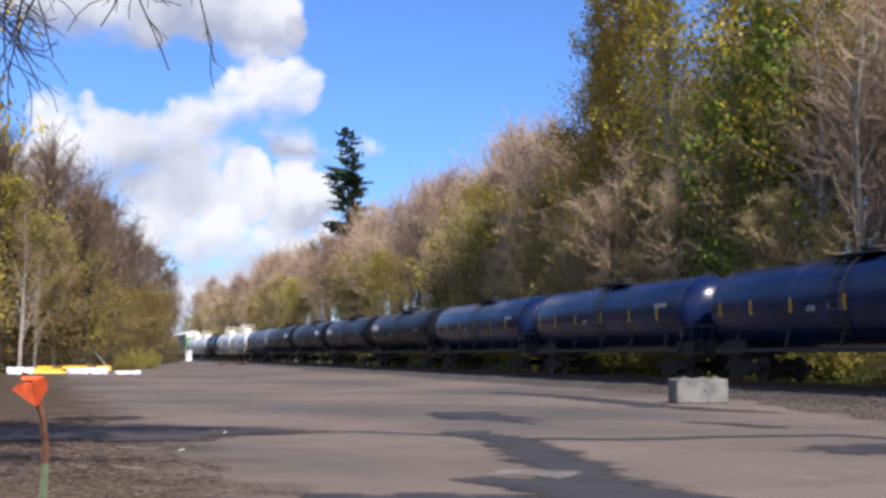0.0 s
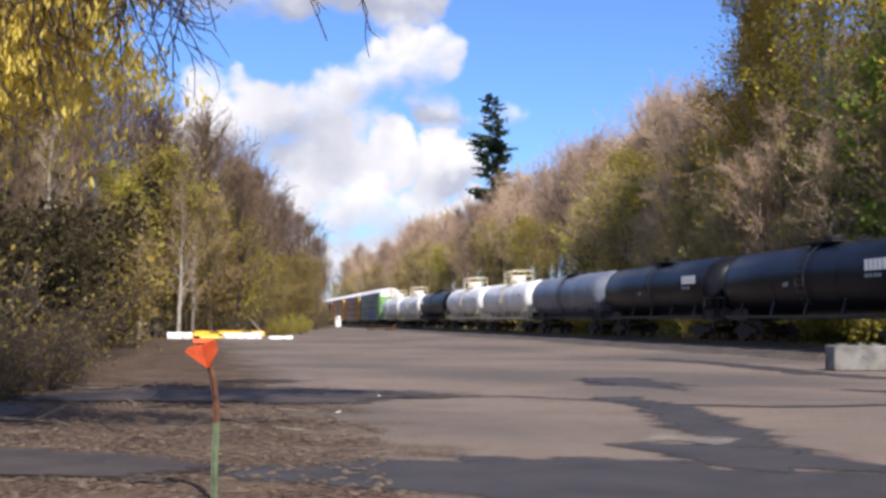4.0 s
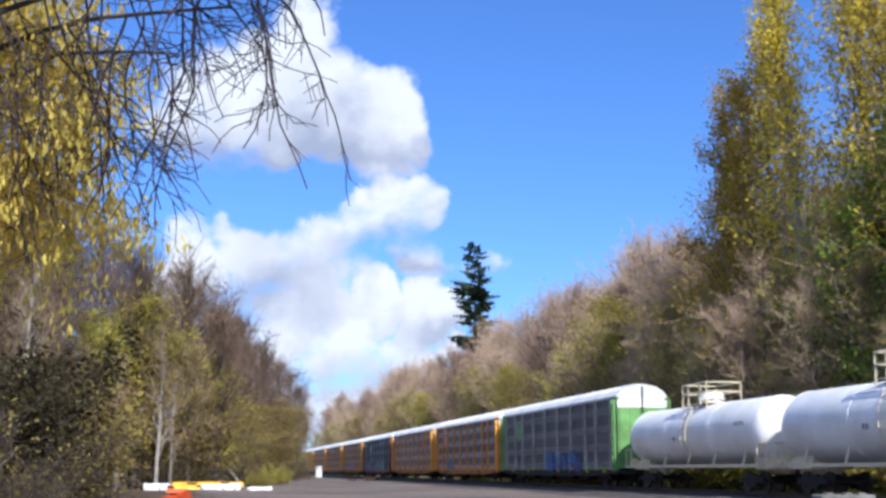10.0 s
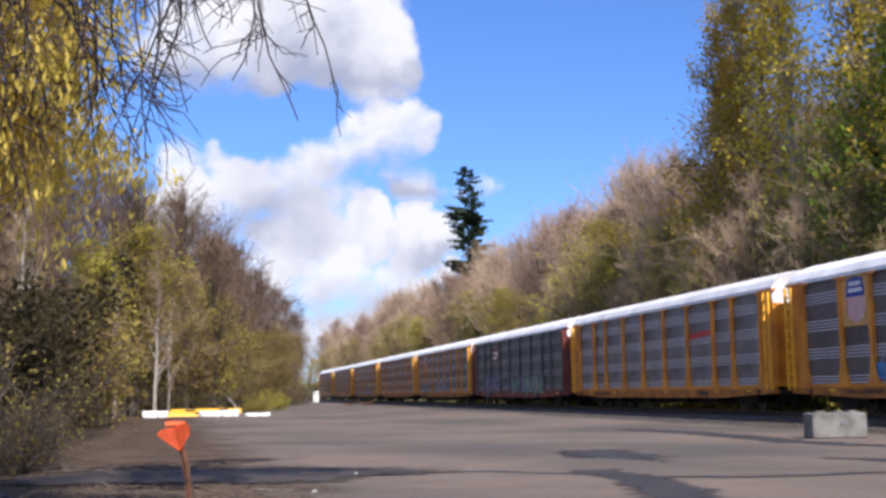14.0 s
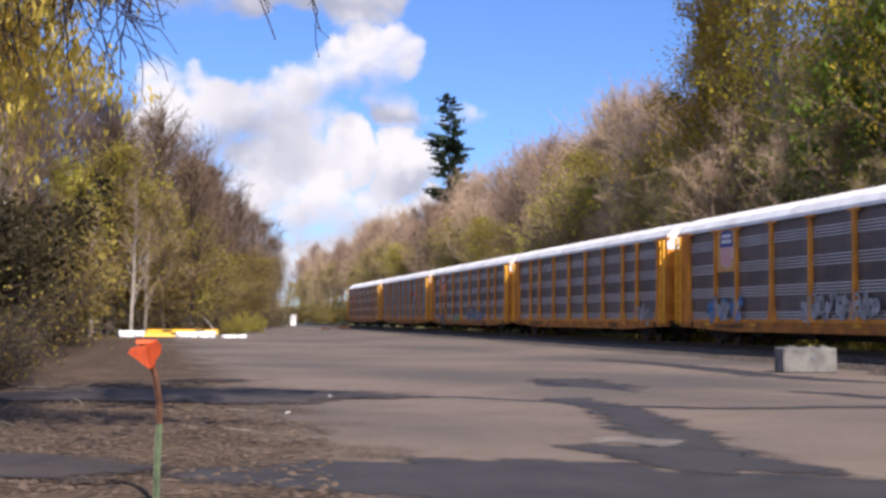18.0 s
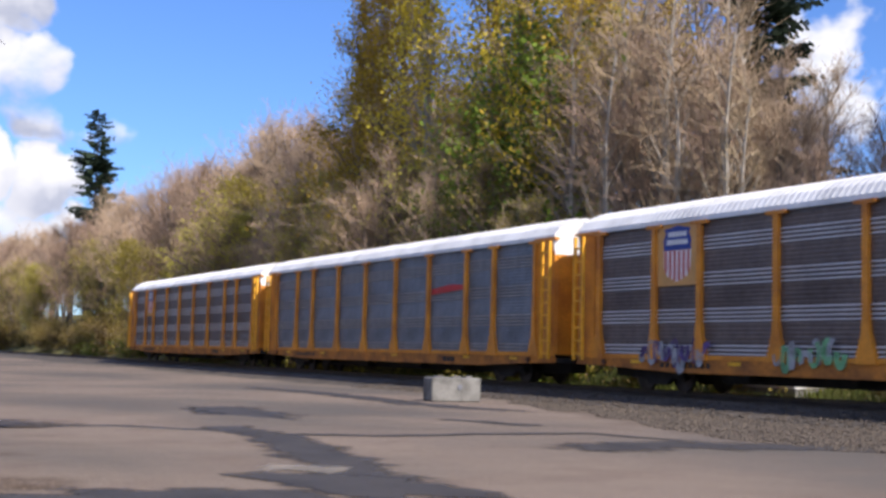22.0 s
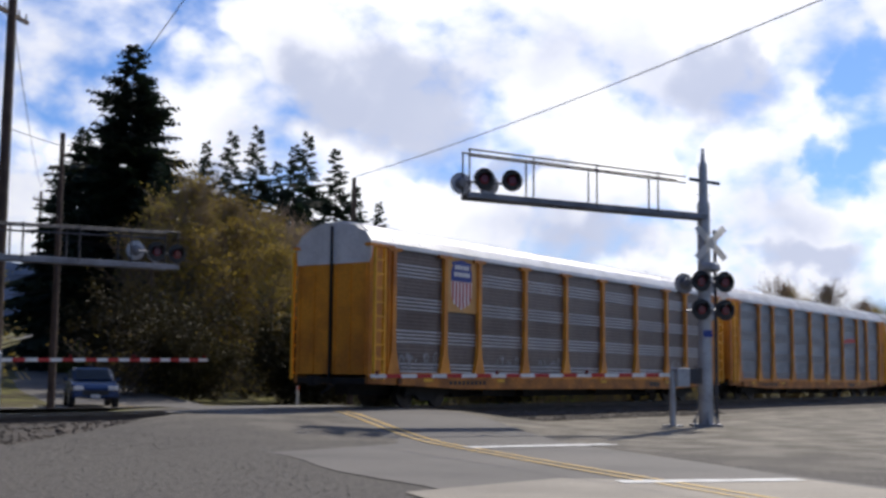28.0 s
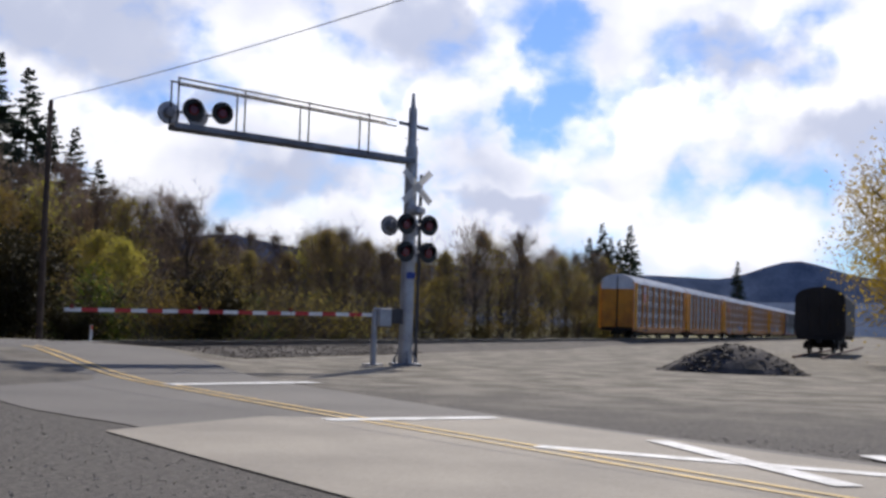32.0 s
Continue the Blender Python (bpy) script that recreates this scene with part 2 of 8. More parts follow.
# ---- materials ----
def material(name, color, rough=0.7, metal=0.0, vary=0.25, scale=3.0, fine=40.0, bump=0.1, second=None, spec=0.5, emit=0.0, random_shift=0.0, alpha_holes=0.0):
    m = bpy.data.materials.new(name)
    m.use_nodes = True
    nt = m.node_tree
    N, L = nt.nodes.new, nt.links.new
    b = nt.nodes["Principled BSDF"]
    co = N("ShaderNodeTexCoord")
    big = N("ShaderNodeTexNoise")
    big.inputs["Scale"].default_value, big.inputs["Detail"].default_value = scale, 6
    small = N("ShaderNodeTexNoise")
    small.inputs["Scale"].default_value, small.inputs["Detail"].default_value = fine, 4
    L(co.outputs["Object"], big.inputs["Vector"])
    L(co.outputs["Object"], small.inputs["Vector"])
    mix = N("ShaderNodeMix")
    mix.data_type = "RGBA"
    dark = second or tuple(c * (1 - 1.4 * vary) for c in color)
    mix.inputs[6].default_value = (*dark, 1)
    mix.inputs[7].default_value = (*(min(1, c * (1 + 0.35 * vary)) for c in color), 1)
    ramp = N("ShaderNodeMapRange")
    ramp.inputs["From Min"].default_value, ramp.inputs["From Max"].default_value = 0.32, 0.62
    L(big.outputs["Fac"], ramp.inputs["Value"])
    L(ramp.outputs[0], mix.inputs[0])
    grain = N("ShaderNodeMix")
    grain.data_type, grain.blend_type = "RGBA", "MULTIPLY"
    grain.inputs[0].default_value = min(1.0, vary * 1.6)
    g = N("ShaderNodeMapRange")
    g.inputs["From Min"].default_value, g.inputs["From Max"].default_value = 0.3, 0.7
    g.inputs["To Min"].default_value, g.inputs["To Max"].default_value = 0.45, 1.25
    L(small.outputs["Fac"], g.inputs["Value"])
    L(mix.outputs[2], grain.inputs[6])
    L(g.outputs[0], grain.inputs[7])
    last = grain.outputs[2]
    if random_shift:
        info = N("ShaderNodeObjectInfo")
        hs = N("ShaderNodeHueSaturation")
        v = N("ShaderNodeMapRange")
        v.inputs["To Min"].default_value, v.inputs["To Max"].default_value = 1 - random_shift, 1 + random_shift
        L(info.outputs["Random"], v.inputs["Value"])
        L(v.outputs[0], hs.inputs["Value"])
        h = N("ShaderNodeMapRange")
        h.inputs["To Min"].default_value, h.inputs["To Max"].default_value = 0.5 - 0.03 * random_shift, 0.5 + 0.05 * random_shift
        L(info.outputs["Random"], h.inputs["Value"])
        L(h.outputs[0], hs.inputs["Hue"])
        L(last, hs.inputs["Color"])
        last = hs.outputs["Color"]
    L(last, b.inputs["Base Color"])
    b.inputs["Roughness"].default_value, b.inputs["Metallic"].default_value = rough, metal
    b.inputs["Specular IOR Level"].default_value = spec
    if bump:
        bp = N("ShaderNodeBump")
        bp.inputs["Strength"].default_value = bump
        bp.inputs["Distance"].default_value = 0.03
        L(small.outputs["Fac"], bp.inputs["Height"])
        L(bp.outputs[0], b.inputs["Normal"])
    if emit:
        b.inputs["Emission Color"].default_value = (*color, 1)
        b.inputs["Emission Strength"].default_value = emit
    return m


def foliage(name, color, second, random_shift=0.25, soft=0.35):
    m = material(name, color, 0.75, 0, 0.28, 0.25, 2.5, 0, second, 0.2, 0, random_shift)
    b = m.node_tree.nodes["Principled BSDF"]
    nt = m.node_tree
    tr = nt.nodes.new("ShaderNodeBsdfTranslucent")
    mx = nt.nodes.new("ShaderNodeMixShader")
    mx.inputs[0].default_value = soft
    src = b.inputs["Base Color"].links[0].from_socket
    nt.links.new(src, tr.inputs["Color"])
    nt.links.new(b.outputs[0], mx.inputs[1])
    nt.links.new(tr.outputs[0], mx.inputs[2])
    nt.links.new(mx.outputs[0], nt.nodes["Material Output"].inputs["Surface"])
    return m


M = {}
M["yellow"] = material("rail_yellow_paint", (0.68, 0.265, 0.022), 0.5, 0, 0.22, 0.9, 14, 0.05, (0.44, 0.15, 0.018))
M["yellow_sill"] = material("dirty_yellow_sill", (0.46, 0.165, 0.02), 0.65, 0, 0.3, 1.3, 9, 0.06, (0.20, 0.075, 0.018))
# light caught by the ribs is put into their colour; some posts share the second
M["rib"] = material("lit_galvanized_rib", (0.62, 0.605, 0.61), 0.42, 0.35, 0.12, 0.8, 5, 0.02, (0.50, 0.48, 0.48))
M["rib_dark"] = material("dim_lit_rib_and_post", (0.36, 0.34, 0.335), 0.45, 0.3, 0.2, 1.5, 14, 0.02, (0.24, 0.22, 0.21))
M["panel"] = material("galvanized_panel", (0.24, 0.225, 0.225), 0.42, 0.6, 0.3, 0.7, 9, 0.03, (0.115, 0.10, 0.098))
M["panel_brown"] = material("brown_dusted_panel", (0.160, 0.134, 0.128), 0.45, 0.5, 0.25, 0.5, 5, 0.03, (0.090, 0.072, 0.068))
M["yellow_ladder"] = material("bright_yellow_paint", (0.86, 0.42, 0.03), 0.5, 0, 0.15, 2, 14, 0.03)
M["panel_blue"] = material("blue_grey_panel", (0.20, 0.23, 0.275), 0.42, 0.55, 0.28, 0.8, 9, 0.03, (0.12, 0.14, 0.17))
M["panel_dark"] = material("dark_grey_panel", (0.12, 0.12, 0.12), 0.5, 0.3, 0.35, 0.7, 9, 0.03, (0.065, 0.06, 0.06))
M["roof"] = material("white_galvanized_roof", (0.72, 0.72, 0.72), 0.45, 0.1, 0.14, 0.8, 12, 0.03, (0.55, 0.55, 0.55), random_shift=0.1)
M["tan"] = material("faded_tan_plate", (0.60, 0.33, 0.11), 0.6, 0, 0.12, 1.5, 14, 0.02)
M["green"] = material("rail_green_paint", (0.15, 0.34, 0.10), 0.5, 0, 0.25, 0.9, 12, 0.04)
M["maroon"] = material("maroon_paint", (0.20, 0.035, 0.028), 0.55, 0, 0.3, 0.9, 12, 0.04)
M["black_tank"] = material("black_tank_paint", (0.010, 0.011, 0.015), 0.33, 0, 0.3, 0.8, 8, 0.02, spec=0.12)
M["navy_tank"] = material("navy_black_tank_paint", (0.006, 0.015, 0.060), 0.26, 0, 0.3, 0.8, 8, 0.02, spec=0.26)
M["grey_tank"] = material("slate_tank_paint", (0.15, 0.17, 0.215), 0.4, 0, 0.25, 0.6, 8, 0.02)
M["white_tank"] = material("white_tank_paint", (0.80, 0.80, 0.79), 0.4, 0, 0.10, 0.6, 9, 0.02, (0.66, 0.645, 0.60))
M["cream"] = material("cream_tank_end", (0.68, 0.60, 0.42), 0.5, 0, 0.15, 0.8, 9, 0.02)
M["truck"] = material("grimy_cast_steel", (0.020, 0.017, 0.015), 0.8, 0.1, 0.35, 2.5, 20, 0.1)
M["wheel"] = material("wheel_steel", (0.06, 0.05, 0.045), 0.5, 0.6, 0.35, 3, 20, 0.05)
M["white"] = material("white_paint", (0.78, 0.78, 0.77), 0.5, 0, 0.08, 2, 20, 0.02)
M["white_worn"] = material("worn_white_marking", (0.66, 0.66, 0.65), 0.7, 0, 0.2, 3, 30, 0.05, (0.42, 0.42, 0.41))
M["line_yellow"] = material("worn_yellow_marking", (0.58, 0.36, 0.07), 0.7, 0, 0.25, 3, 30, 0.05, (0.36, 0.26, 0.10))
M["blue"] = material("shield_blue", (0.02, 0.05, 0.26), 0.5, 0, 0.1, 3, 20, 0)
M["red"] = material("stripe_red", (0.50, 0.03, 0.03), 0.5, 0, 0.12, 3, 20, 0)
M["spray_blue"] = material("spray_blue", (0.03, 0.22, 0.50), 0.6, 0, 0.4, 3, 20, 0)
M["spray_white"] = material("spray_white", (0.33, 0.345, 0.37), 0.6, 0, 0.35, 4, 20, 0)
M["spray_violet"] = material("spray_violet", (0.10, 0.06, 0.22), 0.6, 0, 0.4, 4, 20, 0)
M["spray_green"] = material("spray_green", (0.16, 0.42, 0.20), 0.6, 0, 0.4, 4, 20, 0)
M["black"] = material("flat_black", (0.015, 0.015, 0.016), 0.55, 0, 0.2, 3, 20, 0.02)
M["galv"] = material("galvanized_mast", (0.40, 0.41, 0.44), 0.45, 0.55, 0.2, 1.5, 14, 0.03)
M["galv_dark"] = material("weathered_galvanized", (0.20, 0.21, 0.24), 0.5, 0.5, 0.25, 1.5, 14, 0.03)
M["lens"] = material("dark_red_lens", (0.17, 0.012, 0.015), 0.15, 0, 0.15, 6, 30, 0)
M["lens_lit"] = material("lit_red_lens", (1.0, 0.02, 0.03), 0.3, 0, 0.05, 6, 30, 0, emit=0.4)
M["orange_flag"] = material("orange_flagging", (0.80, 0.125, 0.035), 0.7, 0, 0.2, 6, 40, 0.05)
M["rust"] = material("rusted_steel", (0.13, 0.055, 0.03), 0.8, 0.2, 0.4, 8, 60, 0.15)
M["post_green"] = material("green_post_paint", (0.10, 0.14, 0.075), 0.7, 0.1, 0.3, 8, 50, 0.1)
M["concrete"] = material("weathered_concrete", (0.19, 0.185, 0.172), 0.9, 0, 0.35, 2.2, 30, 0.3, (0.105, 0.10, 0.092))
M["pole_wood"] = material("creosote_pole", (0.085, 0.055, 0.042), 0.85, 0, 0.35, 1.5, 25, 0.2)
M["bark"] = material("grey_brown_bark", (0.13, 0.105, 0.085), 0.9, 0, 0.35, 2, 16, 0.3, random_shift=0.2)
M["bark_pale"] = material("pale_alder_bark", (0.33, 0.295, 0.255), 0.85, 0, 0.3, 1.5, 14, 0.2)
M["bark_dark"] = material("dark_bark", (0.05, 0.04, 0.035), 0.9, 0, 0.35, 2, 16, 0.3)
M["twig_brown"] = material("brown_twigs", (0.225, 0.155, 0.105), 0.85, 0, 0.3, 0.5, 6, 0, (0.175, 0.12, 0.082), random_shift=0.3)
M["twig_pink"] = material("pinkish_twigs", (0.41, 0.285, 0.20), 0.85, 0, 0.3, 0.5, 6, 0, (0.32, 0.22, 0.155), random_shift=0.3)
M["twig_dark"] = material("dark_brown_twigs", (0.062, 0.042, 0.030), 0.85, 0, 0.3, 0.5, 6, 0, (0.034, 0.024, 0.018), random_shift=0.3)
M["twig_grey"] = material("grey_twigs", (0.36, 0.262, 0.165), 0.85, 0, 0.3, 0.5, 6, 0, (0.26, 0.185, 0.115), random_shift=0.2)
M["branch_near"] = material("dark_near_twigs", (0.035, 0.022, 0.024), 0.8, 0, 0.3, 3, 30, 0.1)
M["twig_russet"] = material("russet_twigs", (0.165, 0.105, 0.070), 0.85, 0, 0.3, 0.5, 6, 0, (0.105, 0.068, 0.047), random_shift=0.25)
M["leaf_spring"] = foliage("dull_spring_leaves", (0.50, 0.43, 0.08), (0.30, 0.26, 0.055), 0.3, 0.55)
M["leaf_olive"] = foliage("olive_spring_leaves", (0.60, 0.43, 0.052), (0.37, 0.265, 0.036), 0.3, 0.58)
M["leaf_moss"] = foliage("dull_olive_leaves", (0.34, 0.255, 0.068), (0.19, 0.142, 0.042), 0.3, 0.48)
M["leaf_amber"] = foliage("golden_brown_leaves", (0.33, 0.235, 0.045), (0.15, 0.105, 0.027), 0.3, 0.46)
M["leaf_gold"] = foliage("golden_spring_leaves", (0.66, 0.475, 0.058), (0.40, 0.285, 0.04), 0.3, 0.58)
M["leaf_green"] = foliage("fresh_green_leaves", (0.19, 0.25, 0.035), (0.07, 0.10, 0.018), 0.25, 0.42)
M["leaf_ivy"] = foliage("ivy_leaves", (0.64, 0.54, 0.085), (0.34, 0.32, 0.05), 0.25, 0.6)
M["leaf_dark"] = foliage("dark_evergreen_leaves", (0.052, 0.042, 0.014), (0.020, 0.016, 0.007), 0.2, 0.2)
M["needle"] = foliage("fir_needles", (0.026, 0.042, 0.024), (0.010, 0.018, 0.012), 0.2, 0.15)
M["catkin"] = foliage("yellow_catkins", (0.88, 0.70, 0.17), (0.62, 0.47, 0.10), 0.2, 0.5)
M["grass"] = foliage("verge_grass", (0.11, 0.125, 0.03), (0.055, 0.065, 0.02), 0.2)
M["litter"] = material("leaf_litter", (0.125, 0.088, 0.062), 0.9, 0, 0.4, 3, 30, 0, (0.04, 0.028, 0.021))
M["stone"] = material("crushed_stone", (0.092, 0.072, 0.055), 0.9, 0, 0.4, 6, 40, 0.2, (0.045, 0.036, 0.029))
M["pebble"] = material("pale_pebbles", (0.25, 0.235, 0.205), 0.9, 0, 0.4, 6, 40, 0.2, (0.14, 0.13, 0.11))
M["soil"] = material("dark_soil", (0.10, 0.085, 0.075), 0.95, 0, 0.4, 2, 25, 0.4)
M["rail"] = material("rail_steel", (0.055, 0.042, 0.036), 0.55, 0.4, 0.3, 2, 20, 0.05)
M["rail_top"] = material("polished_rail_head", (0.45, 0.44, 0.43), 0.25, 1.0, 0.1, 2, 20, 0.02)
M["tie"] = material("creosoted_tie", (0.045, 0.035, 0.030), 0.9, 0, 0.35, 3, 25, 0.3)
M["hut"] = material("aluminium_hut", (0.55, 0.57, 0.61), 0.4, 0.4, 0.1, 2, 18, 0.03)
M["car_blue"] = material("dark_blue_car_paint", (0.012, 0.03, 0.09), 0.22, 0.3, 0.1, 2, 60, 0)
M["glass"] = material("dark_car_glass", (0.02, 0.025, 0.03), 0.08, 0, 0.1, 2, 20, 0, spec=0.8)
M["rubber"] = material("tyre_rubber", (0.02, 0.02, 0.02), 0.85, 0, 0.2, 4, 30, 0.1)
# distance haze over the woods is mixed into this blue-grey
M["hill_far"] = material("haze_tinted_hill", (0.120, 0.150, 0.210), 1.0, 0, 0.3, 0.02, 0.3, 0, (0.080, 0.105, 0.155), spec=0.0)
M["pipe_yellow"] = material("yellow_barrier_plastic", (0.75, 0.42, 0.02), 0.5, 0, 0.15, 2, 20, 0.02)
M["sheet_white"] = material("white_plastic_sheet", (0.82, 0.83, 0.86), 0.5, 0, 0.1, 2, 9, 0.2)


def ground_material():
    """Lot of worn asphalt and packed gravel, brown leaf litter under the trees, grass and soil on the far banks."""
    m = bpy.data.materials.new("lot_ground")
    m.use_nodes = True
    nt = m.node_tree
    N, L = nt.nodes.new, nt.links.new
    b = nt.nodes["Principled BSDF"]
    co = N("ShaderNodeTexCoord")
    sep = N("ShaderNodeSeparateXYZ")
    L(co.outputs["Object"], sep.inputs[0])

    def noise_of(scale, detail=6, rough=0.55):
        n = N("ShaderNodeTexNoise")
        n.inputs["Scale"].default_value, n.inputs["Detail"].default_value, n.inputs["Roughness"].default_value = scale, detail, rough
        L(co.outputs["Object"], n.inputs["Vector"])
        return n.outputs["Fac"]

    def rng(v, a, c, lo=0.0, hi=1.0):
        r = N("ShaderNodeMapRange")
        r.interpolation_type = "SMOOTHSTEP"
        L(v, r.inputs["Value"])
        for k, x in zip(("From Min", "From Max", "To Min", "To Max"), (a, c, lo, hi)):
            r.inputs[k].default_value = x
        return r.outputs[0]

    def mixc(f, a, c, mode="MIX"):
        x = N("ShaderNodeMix")
        x.data_type, x.blend_type = "RGBA", mode
        if isinstance(f, float):
            x.inputs[0].default_value = f
        else:
            L(f, x.inputs[0])
        for k, v in ((6, a), (7, c)):
            if isinstance(v, tuple):
                x.inputs[k].default_value = (*v, 1)
            else:
                L(v, x.inputs[k])
        return x.outputs[2]

    def math2(op, a, c):
        x = N("ShaderNodeMath")
        x.operation = op
        for k, v in ((0, a), (1, c)):
            if isinstance(v, (int, float)):
                x.inputs[k].default_value = v
            else:
                L(v, x.inputs[k])
        return x.outputs[0]

    big, mid, fine, tiny = noise_of(0.09, 5), noise_of(0.7, 6), noise_of(11.0, 8, 0.75), noise_of(60.0, 4, 0.75)
    asphalt = mixc(rng(big, 0.35, 0.65), (0.112, 0.100, 0.092), (0.205, 0.162, 0.133))
    asphalt = mixc(rng(mid, 0.45, 0.75, 0, 0.55), asphalt, (0.135, 0.102, 0.085))
    # litter and dirt south of the lot's edge
    edge = N("ShaderNodeMath")
    edge.operation = "ADD"
    L(sep.outputs["Y"], edge.inputs[0])
    L(math2("MULTIPLY", math2("SUBTRACT", mid, 0.5), 6.0), edge.inputs[1])
    slope = math2("ADD", edge.outputs[0], math2("MULTIPLY", sep.outputs["X"], -0.035))
    dirt_f = math2("MULTIPLY", rng(slope, 3.2, 1.2), rng(sep.outputs["X"], 3.0, -3.0))
    dirt = mixc(rng(fine, 0.42, 0.62), (0.028, 0.020, 0.016), (0.17, 0.120, 0.083))
    dirt = mixc(rng(mid, 0.44, 0.60), dirt, mixc(0.5, dirt, (0.15, 0.108, 0.075)))
    col = mixc(dirt_f, asphalt, dirt)
    # brown ballast and dirt spilled towards the lot from the track
    bend = math2("MULTIPLY", math2("MINIMUM", math2("ADD", sep.outputs["X"], 18.0), 0.0), 0.33)
    spill = math2("ADD", math2("ADD", sep.outputs["Y"], bend), math2("MULTIPLY", math2("SUBTRACT", mid, 0.5), 2.4))
    brown = mixc(rng(fine, 0.40, 0.62), (0.075, 0.058, 0.048), (0.165, 0.130, 0.105))
    col = mixc(math2("MULTIPLY", rng(spill, 14.9, 16.3), 0.85), col, brown)
    # gravel shoulder by the road and by the track
    gravel = mixc(rng(fine, 0.38, 0.62), (0.085, 0.080, 0.074), (0.165, 0.152, 0.138))
    grav_f = rng(math2("ADD", sep.outputs["X"], math2("MULTIPLY", mid, 4.0)), -3.0, 6.0)
    pale = mixc(rng(math2("ADD", sep.outputs["X"], math2("MULTIPLY", mid, 8.0)), 20.0, 34.0), gravel, mixc(rng(mid, 0.35, 0.65), (0.145, 0.132, 0.108), (0.28, 0.255, 0.212)))
    col = mixc(grav_f, col, pale)
    # banks beyond the track
    bank = mixc(rng(mid, 0.4, 0.62), (0.10, 0.085, 0.05), (0.155, 0.15, 0.05))
    bank_f = rng(math2("ADD", sep.outputs["Y"], math2("MULTIPLY", mid, 2.0)), 28.0, 30.5)
    col = mixc(bank_f, col, bank)
    left_f = math2("MULTIPLY", rng(slope, -7.0, -11.0), 1.0)
    col = mixc(left_f, col, (0.075, 0.06, 0.04))
    speck = mixc(1.0, col, mixc(rng(tiny, 0.3, 0.7), (0.55, 0.55, 0.55), (1.3, 1.3, 1.3)), "MULTIPLY")
    L(speck, b.inputs["Base Color"])
    b.inputs["Roughness"].default_value = 0.9
    b.inputs["Specular IOR Level"].default_value = 0.08
    bp = N("ShaderNodeBump")
    bp.inputs["Strength"].default_value, bp.inputs["Distance"].default_value = 0.28, 0.02
    L(math2("ADD", tiny, math2("MULTIPLY", fine, 1.5)), bp.inputs["Height"])
    L(bp.outputs[0], b.inputs["Normal"])
    return m


M["ground"] = ground_material()
M["road"] = material("worn_asphalt_road", (0.120, 0.110, 0.100), 0.85, 0, 0.25, 0.25, 30, 0.2, (0.085, 0.079, 0.073))
M["road_pale"] = material("pale_new_paving", (0.295, 0.262, 0.212), 0.85, 0, 0.2, 0.4, 30, 0.15, (0.225, 0.20, 0.165))
M["ballast"] = material("ballast_bed", (0.078, 0.064, 0.054), 0.95, 0, 0.45, 1.2, 18, 0.6, (0.036, 0.030, 0.026))


# ---- mesh helpers ----
def box(bm, c, s, rot=0.0):
    m = Matrix.Translation(c) @ Matrix.Rotation(rot, 4, "Z") @ Matrix.Diagonal((*s, 1))
    return bmesh.ops.create_cube(bm, size=1, matrix=m)["verts"]


def rod(bm, a, b, r0, r1=None, n=8):
    a, b = Vector(a), Vector(b)
    r1 = r0 if r1 is None else r1
    m = Matrix.Translation((a + b) / 2) @ (b - a).to_track_quat("Z", "Y").to_matrix().to_4x4()
    bmesh.ops.create_cone(bm, cap_ends=True, segments=n, radius1=r0, radius2=r1, depth=(b - a).length, matrix=m)


def bar(bm, a, b, w, h):
    a, b = Vector(a), Vector(b)
    q = (b - a).to_track_quat("X", "Z").to_matrix().to_4x4()
    bmesh.ops.create_cube(bm, size=1, matrix=Matrix.Translation((a + b) / 2) @ q @ Matrix.Diagonal(((b - a).length, w, h, 1)))


def prism(bm, outline, axis, lo, hi):
    """Closed outline in the plane across axis ('x', 'y' or 'z'), drawn out from lo to hi."""
    def at(p, d):
        return {"x": (d, *p), "y": (p[0], d, p[1]), "z": (*p, d)}[axis]
    a = [bm.verts.new(at(p, lo)) for p in outline]
    b = [bm.verts.new(at(p, hi)) for p in outline]
    bm.faces.new(a[::-1])
    bm.faces.new(b)
    for i in range(len(a)):
        j = (i + 1) % len(a)
        bm.faces.new((a[i], a[j], b[j], b[i]))


def mesh_of(name, bm, mat, smooth=False, bevel=0.0):
    if bevel:
        bmesh.ops.bevel(bm, geom=bm.edges[:], offset=bevel, segments=1, affect="EDGES", profile=0.6)
    bmesh.ops.recalc_face_normals(bm, faces=bm.faces)
    me = bpy.data.meshes.new(name)
    bm.to_mesh(me)
    bm.free()
    me.materials.append(mat)
    if smooth:
        me.polygons.foreach_set("use_smooth", [True] * len(me.polygons))
    return me


def part(name, bm, mat, parent, label="", smooth=False, bevel=0.0, at=None):
    me = bm if isinstance(bm, bpy.types.Mesh) else mesh_of(name, bm, mat, smooth, bevel)
    ob = new(name, me)
    if parent is not None:
        ob.parent = parent
    if at is not None:
        ob.matrix_basis = at
    if label:
        tagged(ob, label)
    return ob


def thing(name, label, category, group="", at=None, kind=""):
    ob = new(name)
    ob.empty_display_size = 0.2
    if at is not None:
        ob.matrix_basis = at
    return tagged(ob, label, category, group, kind)


def data_mesh(name, verts, faces, mat, smooth=False):
    me = bpy.data.meshes.new(name)
    me.from_pydata(verts, [], faces)
    me.materials.append(mat)
    if smooth:
        me.polygons.foreach_set("use_smooth", [True] * len(me.polygons))
    return me


